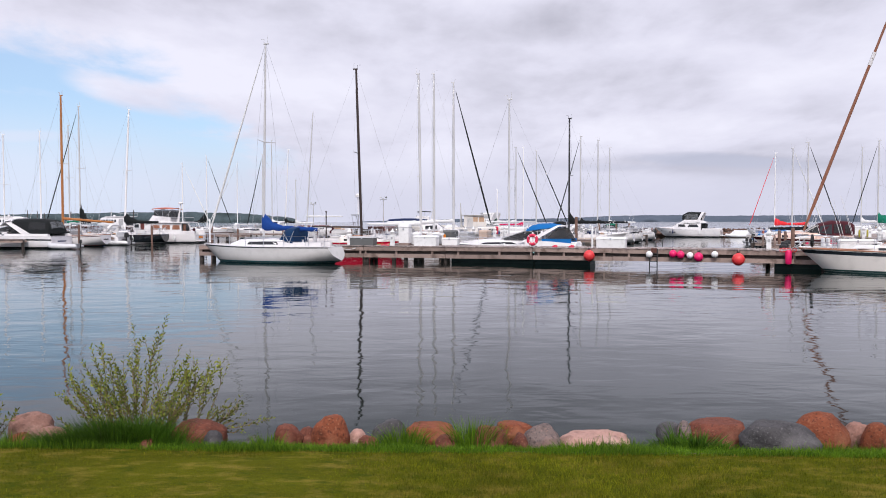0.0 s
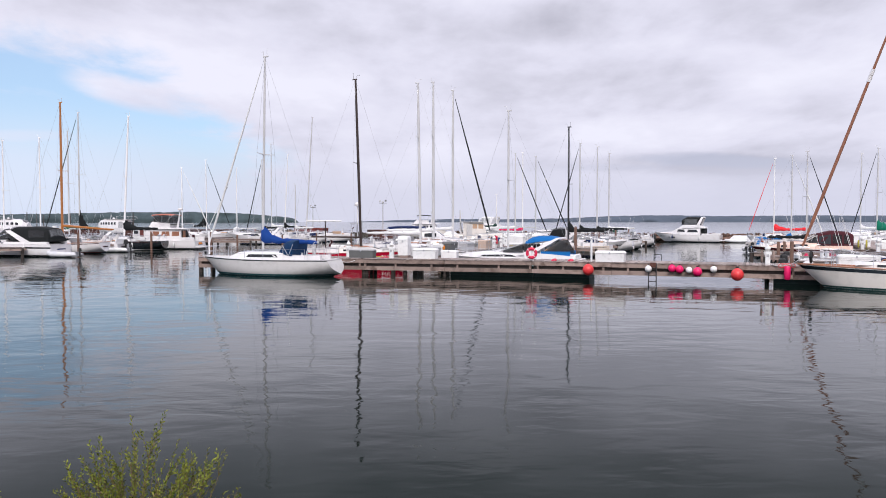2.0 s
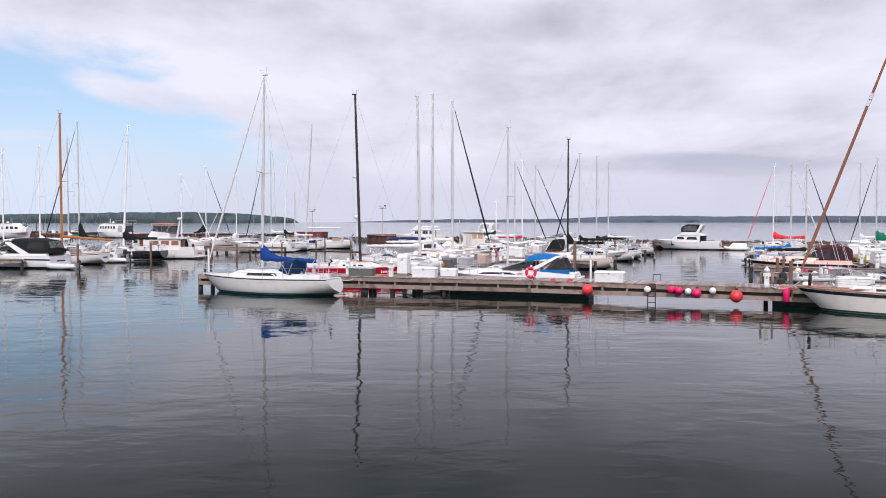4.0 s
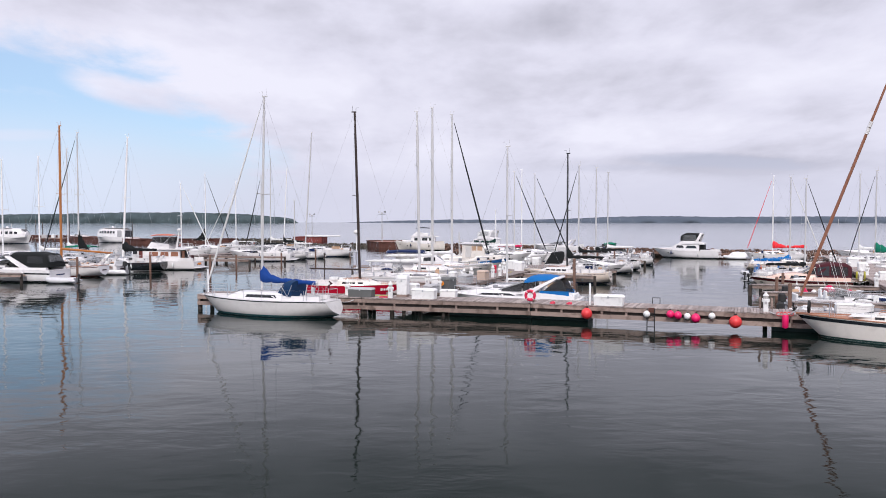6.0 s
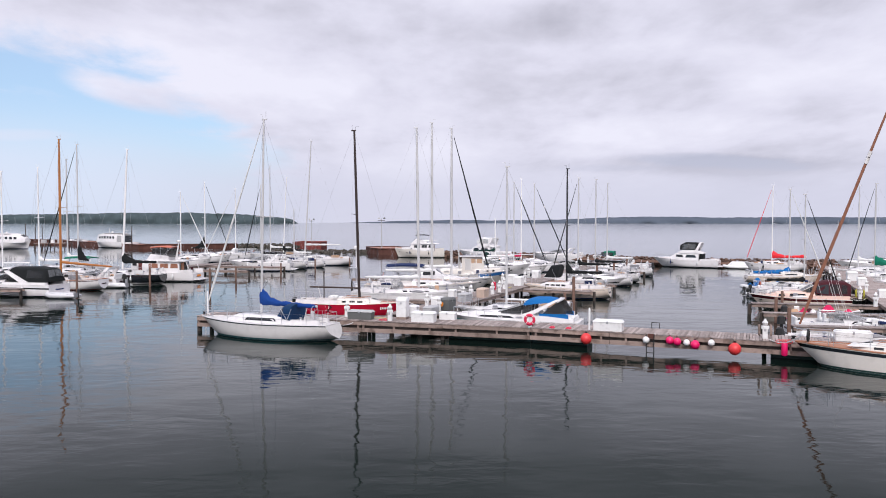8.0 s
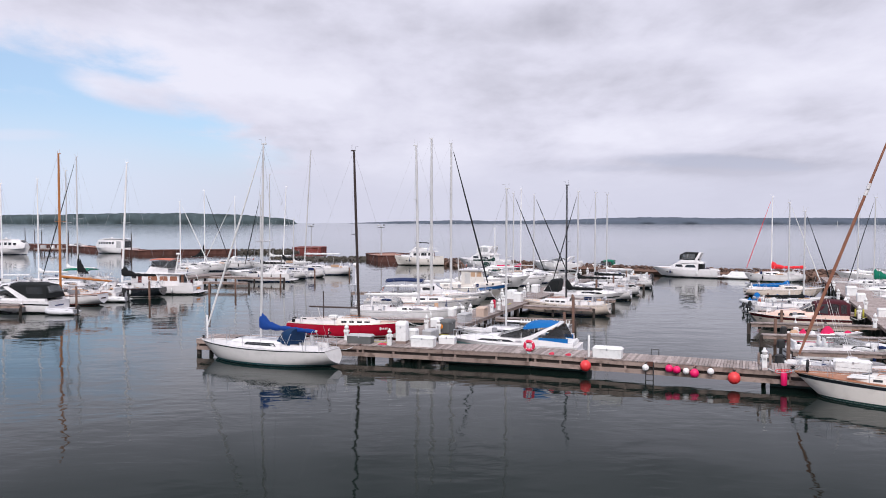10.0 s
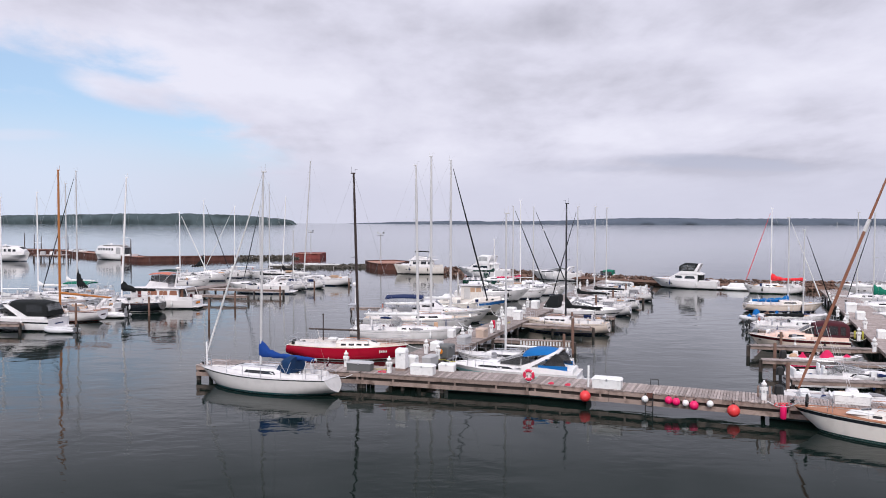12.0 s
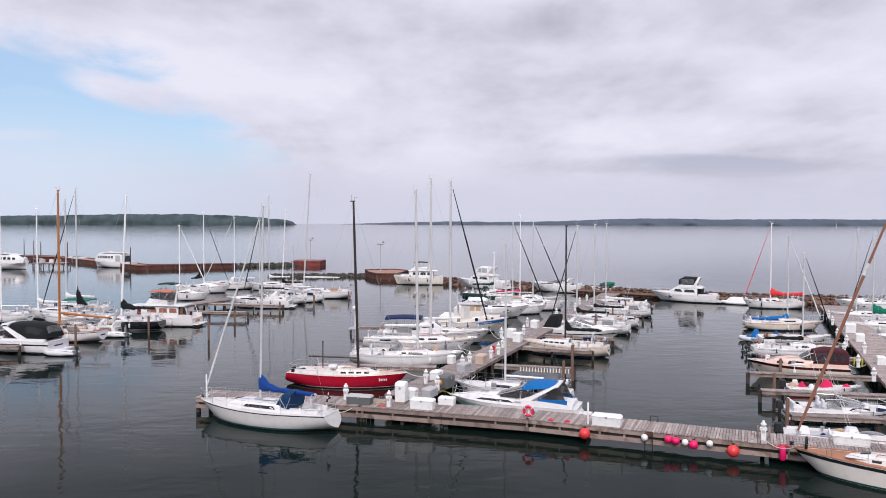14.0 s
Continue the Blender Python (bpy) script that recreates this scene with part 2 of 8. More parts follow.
C_BLACK = canvas("black_canvas", (0.009, 0.011, 0.012))
C_GREEN = canvas("green_canvas", (0.006, 0.16, 0.10))
C_DKGREEN = canvas("dark_green_canvas", (0.008, 0.035, 0.028))
C_RED = canvas("bright_red_canvas", (0.75, 0.035, 0.045))
C_ORANGE = canvas("faded_red_canvas", (0.50, 0.16, 0.11))
C_MAROON = canvas("maroon_canvas", (0.060, 0.011, 0.017))
C_WHITE = canvas("white_canvas", (0.72, 0.72, 0.72))
C_TAN = canvas("tan_canvas", (0.50, 0.33, 0.22))
C_BROWN = canvas("brown_sailcloth", (0.29, 0.13, 0.085))
C_GREY = canvas("grey_canvas", (0.26, 0.26, 0.28))
C_PINK = canvas("crimson_canvas", (0.60, 0.02, 0.10))
VINYL_CRIMSON = surf("crimson_vinyl", (0.66, 0.02, 0.075), 0.4, vary=0.10, scale=5)
VINYL_RED = surf("red_vinyl", (0.72, 0.045, 0.05), 0.4, vary=0.12, scale=5, fine_scale=30, stain=(0.35, 0.05, 0.05), stain_amount=0.3)
VINYL_PINK = surf("neon_pink_vinyl", (0.78, 0.01, 0.13), 0.4, vary=0.10, scale=5)
VINYL_WHITE = surf("white_vinyl", (0.80, 0.80, 0.80), 0.4, vary=0.06, scale=5, stain=(0.4, 0.4, 0.38), stain_amount=0.4)
HYPALON = surf("grey_inflatable_fabric", (0.58, 0.58, 0.60), 0.55, vary=0.1)
PLANK = surf("weathered_plank", (0.32, 0.27, 0.255), 0.85, vary=0.28, scale=1.6, fine_scale=30, stretch=(1, 1, 1), rnd=0.32, bump=0.004, bump_scale=45, stain=(0.14, 0.115, 0.10), stain_amount=0.6, spec=0.3)
BEAM = surf("weathered_beam", (0.31, 0.235, 0.205), 0.85, vary=0.3, scale=0.9, fine_scale=22, rnd=0.15, bump=0.008, bump_scale=25, stain=(0.12, 0.085, 0.07), stain_amount=0.85, spec=0.3)
PILE = surf("dark_timber_pile", (0.055, 0.042, 0.036), 0.7, vary=0.4, scale=3, fine_scale=30, bump=0.01, bump_scale=20)
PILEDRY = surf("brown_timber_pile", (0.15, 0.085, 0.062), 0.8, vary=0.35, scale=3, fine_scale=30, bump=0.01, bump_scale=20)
BOXWHITE = surf("white_fibreglass_box", (0.78, 0.78, 0.78), 0.45, vary=0.06, scale=2, stain=(0.5, 0.5, 0.49), stain_amount=0.35)
BOXGREY = surf("grey_dock_box", (0.11, 0.115, 0.115), 0.6, vary=0.15, scale=2)
BOXMID = surf("pale_grey_box", (0.42, 0.42, 0.43), 0.6, vary=0.12, scale=2)
BOXTAN = surf("beige_box", (0.52, 0.40, 0.33), 0.6, vary=0.12, scale=2)
ORANGE = surf("orange_plate", (0.75, 0.25, 0.02), 0.5)
YELLOW = surf("yellow_hose", (0.46, 0.43, 0.06), 0.5)
RUST = surf("rusted_steel", (0.10, 0.038, 0.028), 0.85, vary=0.4, scale=0.25, fine_scale=4, bump=0.02, bump_scale=6, stain=(0.07, 0.03, 0.025), stain_amount=0.6)
RUSTTOP = surf("rusty_red_gravel", (0.34, 0.165, 0.12), 0.95, vary=0.25, scale=0.3, fine_scale=5, bump=0.03, bump_scale=8, stain=(0.36, 0.28, 0.24), stain_amount=0.6)
CONCRETE = surf("stained_concrete", (0.34, 0.30, 0.28), 0.9, vary=0.2, scale=0.4, fine_scale=6, stain=(0.2, 0.12, 0.09), stain_amount=0.5)


def granite(name, base, dark, light, flecks=0.5):
    """Weathered shore stone: broad colour patches, dark and pale mineral flecks, and a pitted skin."""
    m = surf(name, base, 0.85, vary=0.30, scale=4, fine_scale=26, rnd=0.16, bump=0.012, bump_scale=30, spec=0.25, stain=tuple(v * 0.45 for v in base), stain_amount=0.8)
    t = m.node_tree
    b = t.nodes["Principled BSDF"]
    out = b.inputs["Base Color"].links[0].from_socket
    co = t.nodes.new("ShaderNodeTexCoord")
    for colour, sc, lo, hi in ((dark, 55.0, 0.56, 0.66), (light, 70.0, 0.58, 0.70), (light, 3.2, 0.56, 0.72)):
        n = t.nodes.new("ShaderNodeTexNoise")
        n.inputs["Scale"].default_value, n.inputs["Detail"].default_value = sc, 3.0
        link(t, co.outputs["Object"], n.inputs["Vector"])
        k = t.nodes.new("ShaderNodeMapRange")
        k.inputs[1].default_value, k.inputs[2].default_value, k.inputs[4].default_value = lo, hi, flecks
        link(t, n.outputs["Fac"], k.inputs[0])
        mx = t.nodes.new("ShaderNodeMixRGB")
        mx.inputs[2].default_value = (*colour, 1)
        link(t, k.outputs[0], mx.inputs[0])
        link(t, out, mx.inputs[1])
        out = mx.outputs[0]
    link(t, out, b.inputs["Base Color"])
    return m


ROCKRED = granite("red_granite", (0.140, 0.044, 0.027), (0.045, 0.022, 0.018), (0.27, 0.125, 0.085), 0.6)
ROCKORANGE = granite("rust_granite", (0.185, 0.052, 0.024), (0.060, 0.022, 0.015), (0.29, 0.12, 0.065), 0.75)
ROCKPINK = granite("pink_granite", (0.235, 0.125, 0.098), (0.11, 0.065, 0.052), (0.36, 0.23, 0.19), 0.5)
ROCKPALE = granite("pale_pink_granite", (0.40, 0.235, 0.19), (0.24, 0.12, 0.10), (0.52, 0.39, 0.35), 0.5)
ROCKGREY = granite("grey_granite", (0.072, 0.068, 0.070), (0.028, 0.027, 0.028), (0.165, 0.155, 0.155), 0.6)
ROCKSPECK = granite("speckled_granite", (0.165, 0.125, 0.115), (0.055, 0.045, 0.045), (0.31, 0.19, 0.16), 0.8)
ROCKFAR = surf("brown_breakwater_stone", (0.16, 0.092, 0.068), 0.9, vary=0.3, scale=0.7, fine_scale=8, rnd=0.35, bump=0.03, bump_scale=4, stain=(0.10, 0.075, 0.06), stain_amount=0.6)
ROCKDARK = surf("wet_dark_stone", (0.062, 0.055, 0.044), 0.85, vary=0.35, scale=0.7, fine_scale=8, rnd=0.35, bump=0.03, bump_scale=4, stain=(0.11, 0.085, 0.06), stain_amount=0.5)
SOIL = surf("shore_soil", (0.075, 0.058, 0.036), 0.95, vary=0.4, scale=3, fine_scale=40, bump=0.02, bump_scale=30)
# distance haze is mixed into both forest colours, more on the far shore
FOREST = surf("hazed_forest", (0.062, 0.085, 0.092), 0.95, vary=0.45, scale=0.035, fine_scale=0.25, spec=0.1)
FORESTFAR = surf("hazed_far_forest", (0.085, 0.105, 0.135), 0.95, vary=0.25, scale=0.008, fine_scale=0.05, spec=0.1)
LEAF = surf("willow_leaf", (0.105, 0.160, 0.010), 0.65, vary=0.45, scale=6, fine_scale=30, spec=0.2)
STEM = surf("willow_stem", (0.16, 0.11, 0.05), 0.7, vary=0.3, scale=8)


def island_colour(m, dark, light):
    """Recolours a material piece by piece, for joined blades and leaves."""
    t = m.node_tree
    b = t.nodes["Principled BSDF"]
    g = t.nodes.new("ShaderNodeNewGeometry")
    r = t.nodes.new("ShaderNodeValToRGB")
    r.color_ramp.elements[0].color, r.color_ramp.elements[1].color = (*dark, 1), (*light, 1)
    link(t, g.outputs["Random Per Island"], r.inputs[0])
    co = t.nodes.new("ShaderNodeTexCoord")
    n = t.nodes.new("ShaderNodeTexNoise")
    n.inputs["Scale"].default_value, n.inputs["Detail"].default_value = 1.7, 4.0
    link(t, co.outputs["Object"], n.inputs["Vector"])
    k = t.nodes.new("ShaderNodeMapRange")
    k.inputs[1].default_value, k.inputs[2].default_value, k.inputs[3].default_value, k.inputs[4].default_value = 0.3, 0.7, 0.65, 1.35
    link(t, n.outputs["Fac"], k.inputs[0])
    v = t.nodes.new("ShaderNodeVectorMath")
    v.operation = "SCALE"
    link(t, r.outputs[0], v.inputs[0])
    link(t, k.outputs[0], v.inputs["Scale"])
    link(t, v.outputs[0], b.inputs["Base Color"])
    return m


island_colour(LEAF, (0.070, 0.105, 0.010), (0.235, 0.255, 0.040))
LAWN = island_colour(surf("mown_grass", (0.1, 0.13, 0.02), 0.8, spec=0.1), (0.052, 0.072, 0.003), (0.170, 0.172, 0.008))
TALLGRASS = island_colour(surf("long_grass", (0.1, 0.13, 0.02), 0.7, spec=0.15), (0.024, 0.072, 0.003), (0.120, 0.215, 0.010))
WEED = island_colour(surf("broad_weed_leaf", (0.05, 0.1, 0.02), 0.6, spec=0.2), (0.016, 0.050, 0.003), (0.060, 0.125, 0.008))
TURF = surf("turf", (0.082, 0.086, 0.004), 0.95, spec=0.05, vary=0.30, scale=2.2, fine_scale=25, bump=0.02, bump_scale=60)


def dry_patches(m, dry, stretch, lo, hi):
    """Sun-bleached streaks through a lawn."""
    t = m.node_tree
    b = t.nodes["Principled BSDF"]
    out = b.inputs["Base Color"].links[0].from_socket
    co = t.nodes.new("ShaderNodeTexCoord")
    mp = t.nodes.new("ShaderNodeMapping")
    mp.inputs["Scale"].default_value = stretch
    link(t, co.outputs["Object"], mp.inputs[0])
    n = t.nodes.new("ShaderNodeTexNoise")
    n.inputs["Scale"].default_value, n.inputs["Detail"].default_value, n.inputs["Roughness"].default_value = 1.0, 5.0, 0.62
    link(t, mp.outputs[0], n.inputs["Vector"])
    k = t.nodes.new("ShaderNodeMapRange")
    k.inputs[1].default_value, k.inputs[2].default_value, k.inputs[4].default_value = lo, hi, 0.75
    link(t, n.outputs["Fac"], k.inputs[0])
    mx = t.nodes.new("ShaderNodeMixRGB")
    mx.inputs[2].default_value = (*dry, 1)
    link(t, k.outputs[0], mx.inputs[0])
    link(t, out, mx.inputs[1])
    link(t, mx.outputs[0], b.inputs["Base Color"])


for m in (LAWN, TURF):
    dry_patches(m, (0.235, 0.175, 0.034), (4.5, 10.0, 1.0), 0.50, 0.72)
    dry_patches(m, (0.040, 0.060, 0.003), (6.0, 13.0, 2.0), 0.52, 0.68)

# water: a dark lake with small wind ripples over a broad, patchy swell
WATER = bpy.data.materials.new("lake_water")
WATER.use_nodes = True
t = WATER.node_tree
b = t.nodes["Principled BSDF"]
b.inputs["Base Color"].default_value = (0.0055, 0.0115, 0.0095, 1)
b.inputs["Specular IOR Level"].default_value = 0.30
b.inputs["Roughness"].default_value, b.inputs["IOR"].default_value = 0.035, 1.333
co = t.nodes.new("ShaderNodeTexCoord")


def ripple(scale, stretch, detail, turn=0.0):
    mp = t.nodes.new("ShaderNodeMapping")
    mp.inputs["Scale"].default_value = stretch
    mp.inputs["Rotation"].default_value = (0, 0, radians(turn))
    link(t, co.outputs["Object"], mp.inputs[0])
    n = t.nodes.new("ShaderNodeTexNoise")
    n.inputs["Scale"].default_value, n.inputs["Detail"].default_value, n.inputs["Roughness"].default_value = scale, detail, 0.5
    n.inputs["Distortion"].default_value = 0.3
    link(t, mp.outputs[0], n.inputs["Vector"])
    return n.outputs["Fac"]


def add_bump(height, dist, strength, under):
    bp = t.nodes.new("ShaderNodeBump")
    bp.inputs["Distance"].default_value = dist
    if isinstance(strength, float):
        bp.inputs["Strength"].default_value = strength
    else:
        link(t, strength, bp.inputs["Strength"])
    link(t, height, bp.inputs["Height"])
    if under:
        link(t, under, bp.inputs["Normal"])
    return bp.outputs[0]


patch = t.nodes.new("ShaderNodeMapRange")
patch.inputs[1].default_value, patch.inputs[2].default_value, patch.inputs[3].default_value, patch.inputs[4].default_value = 0.38, 0.62, 0.35, 1.0
link(t, ripple(0.09, (1.0, 2.2, 1.0), 3.0, 12), patch.inputs[0])
# the outer water lies in the lee and ripples less
place = t.nodes.new("ShaderNodeSeparateXYZ")
link(t, co.outputs["Object"], place.inputs[0])
lee = t.nodes.new("ShaderNodeMapRange")
lee.inputs[1].default_value, lee.inputs[2].default_value, lee.inputs[3].default_value, lee.inputs[4].default_value = 90, 300, 1.0, 0.25
link(t, place.outputs[1], lee.inputs[0])
far_gloss = t.nodes.new("ShaderNodeMapRange")
far_gloss.inputs[1].default_value, far_gloss.inputs[2].default_value, far_gloss.inputs[3].default_value, far_gloss.inputs[4].default_value = 80, 240, 0.035, 0.07
link(t, place.outputs[1], far_gloss.inputs[0])
link(t, far_gloss.outputs[0], b.inputs["Roughness"])
open_gloss = t.nodes.new("ShaderNodeMapRange")
open_gloss.inputs[1].default_value, open_gloss.inputs[2].default_value, open_gloss.inputs[3].default_value, open_gloss.inputs[4].default_value = 0.70, 0.98, 0.08, 0.68
slant = t.nodes.new("ShaderNodeLayerWeight")
link(t, slant.outputs["Facing"], open_gloss.inputs[0])
link(t, open_gloss.outputs[0], b.inputs["Specular IOR Level"])
calm = t.nodes.new("ShaderNodeMath")
calm.operation = "MULTIPLY"
link(t, patch.outputs[0], calm.inputs[0])
link(t, lee.outputs[0], calm.inputs[1])
nrm = add_bump(ripple(0.36, (0.8, 1.2, 1.0), 2.0, 8), 0.032, lee.outputs[0], None)
nrm = add_bump(ripple(1.35, (0.75, 1.4, 1.0), 2.0, -10), 0.014, calm.outputs[0], nrm)
nrm = add_bump(ripple(5.0, (0.8, 1.4, 1.0), 2.0, 20), 0.0018, calm.outputs[0], nrm)
link(t, nrm, b.inputs["Normal"])

# ---- mesh helpers ----
def mesh(name, vs, fs, mat=None, smooth=None):
    me = bpy.data.meshes.new(name)
    me.from_pydata([tuple(v) for v in vs], [], fs)
    if mat:
        me.materials.append(mat)
    if smooth:
        me.shade_smooth()
        if smooth < 3:
            me.set_sharp_from_angle(angle=smooth)
    me.update()
    return me


def part(name, vf, mat, parent=None, label="", smooth=0.7):
    """One mesh object, as a part of its parent. vf: vertices and faces, or a mesh to share."""
    ob = new(name, vf if isinstance(vf, bpy.types.Mesh) else mesh(name, vf[0], vf[1], mat, smooth))
    if parent:
        ob.parent = parent
    if label:
        tagged(ob, label)
    return ob


def thing(name, m, label, category, group="", kind=""):
    ob = new(name)
    ob.empty_display_size = 0.2
    ob.matrix_world = m
    return tagged(ob, label, category, group, kind)


def join(*many):
    vs, fs = [], []
    for v, f in many:
        k = len(vs)
        vs += list(v)
        fs += [tuple(i + k for i in q) for q in f]
    return vs, fs


def box(x, y, z, sx, sy, sz, ch=0.0, taper=1.0):
    """A box centred on x, y and standing on z, with chamfered upright and top edges and a tapered top."""
    c = min(ch, sx / 3, sy / 3, sz / 2)
    rings = []
    for zz, k, cc in ((z, 1.0, c), (z + sz - c, taper, c), (z + sz, taper, c)) if c else ((z, 1.0, 0), (z + sz, taper, 0)):
        a, b_ = sx / 2 * k, sy / 2 * k
        if c and zz == z + sz:
            a, b_ = a - c, b_ - c
            cc = c * 0.4
        if c:
            rings.append([(x + p, y + q, zz) for p, q in ((-a + cc, -b_), (a - cc, -b_), (a, -b_ + cc), (a, b_ - cc), (a - cc, b_), (-a + cc, b_), (-a, b_ - cc), (-a, -b_ + cc))])
        else:
            rings.append([(x + p, y + q, zz) for p, q in ((-a, -b_), (a, -b_), (a, b_), (-a, b_))])
    return rings_mesh(rings)


def rings_mesh(rings, cap=True):
    n = len(rings[0])
    vs = [p for r in rings for p in r]
    fs = [(i * n + j, i * n + (j + 1) % n, (i + 1) * n + (j + 1) % n, (i + 1) * n + j) for i in range(len(rings) - 1) for j in range(n)]
    if cap:
        fs += [tuple(range(n - 1, -1, -1)), tuple(range((len(rings) - 1) * n, len(rings) * n))]
    return vs, fs


def strip_mesh(rows):
    """Open sheets: a grid of rows of points."""
    n = len(rows[0])
    return [p for r in rows for p in r], [(i * n + j, i * n + j + 1, (i + 1) * n + j + 1, (i + 1) * n + j) for i in range(len(rows) - 1) for j in range(n - 1)]


def tube(pts, r, n=6, cap=True):
    """A round bar along points; r is one radius or one for each point."""
    pts = [Vector(p) for p in pts]
    rs = r if isinstance(r, (list, tuple)) else [r] * len(pts)
    rings, side = [], None
    for i, p in enumerate(pts):
        d = (pts[min(i + 1, len(pts) - 1)] - pts[max(i - 1, 0)]).normalized()
        if side is None:
            side = d.orthogonal().normalized()
        side = (side - d * side.dot(d)).normalized()
        other = d.cross(side)
        rings.append([tuple(p + (side * math.cos(a) + other * math.sin(a)) * rs[i]) for a in (2 * math.pi * k / n for k in range(n))])
    return rings_mesh(rings, cap)


def lathe(profile, n=14, x=0, y=0):
    """Turned shape from rows of radius and height."""
    return rings_mesh([[(x + r * math.cos(2 * math.pi * k / n), y + r * math.sin(2 * math.pi * k / n), z) for k in range(n)] for r, z in profile])


def lerp_rows(rows, x):
    """Between rows of numbers sorted by their first."""
    for a, c in zip(rows, rows[1:]):
        if x <= c[0]:
            k = 0 if c[0] == a[0] else max(0.0, (x - a[0]) / (c[0] - a[0]))
            return [u + (v - u) * k for u, v in zip(a, c)]
    return list(rows[-1])


class Shell:
    """A cabin, canopy or deckhouse: stations of x, half width below, half width above, height below, height above, sorted by x."""

    def __init__(self, rows, camber=0.05, roundness=0.14):
        self.rows, self.camber, self.roundness = rows, camber, roundness

    def ring(self, row):
        x, wb, wt, zb, zt = row
        h = zt - zb
        rd = min(self.roundness, wt * 0.5, max(h, 0.02) * 0.6)
        tilt = (wt - wb) / max(h, 1e-3)
        half = [(wb, zb), (wb + tilt * (h - rd), zt - rd), (wt - rd * 0.3, zt - rd * 0.3), (wt - rd, zt), (wt * 0.45, zt + self.camber * 0.75)]
        pts = [(x, -w, z) for w, z in half] + [(x, 0, zt + self.camber)] + [(x, w, z) for w, z in reversed(half)]
        return pts

    def solid(self):
        return rings_mesh([self.ring(r) for r in self.rows])

    def side(self, xa, xb, ta, tb, hand, off=0.012, n=5, slant=0.0):
        """A window on one side between two stations, as a thin slab standing proud."""
        outer, inner = [], []
        for i in range(n + 1):
            for rows_, d in ((outer, off), (inner, -0.02)):
                col = []
                for k, tt in ((0, ta), (1, tb)):
                    x = xa + (xb - xa) * i / n + slant * k * (1 if i < n / 2 else -1) * abs(2 * i / n - 1)
                    _, wb, wt, zb, zt = lerp_rows(self.rows, x)
                    col.append((x, hand * (wb + (wt - wb) * tt + d), zb + (zt - zb) * tt))
                rows_.append(col)
        rings = [[o[0], o[1], q[1], q[0]] for o, q in zip(outer, inner)]
        return rings_mesh(rings)

    def top(self, xa, xb, fa, fb, off=0.012, n=4, m=5):
        """A pane or hatch on the top, between two stations and two fractions of the width."""
        up, dn = [], []
        for i in range(n + 1):
            x = xa + (xb - xa) * i / n
            _, wb, wt, zb, zt = lerp_rows(self.rows, x)
            a, c = [], []
            for j in range(m + 1):
                f = fa + (fb - fa) * j / m
                z = zt + self.camber * (1 - abs(f) ** 2)
                a.append((x, f * wt, z + off))
                c.append((x, f * wt, z - 0.02))
            up.append(a)
            dn.append(c)
        return rings_mesh([a + c[::-1] for a, c in zip(up, dn)])


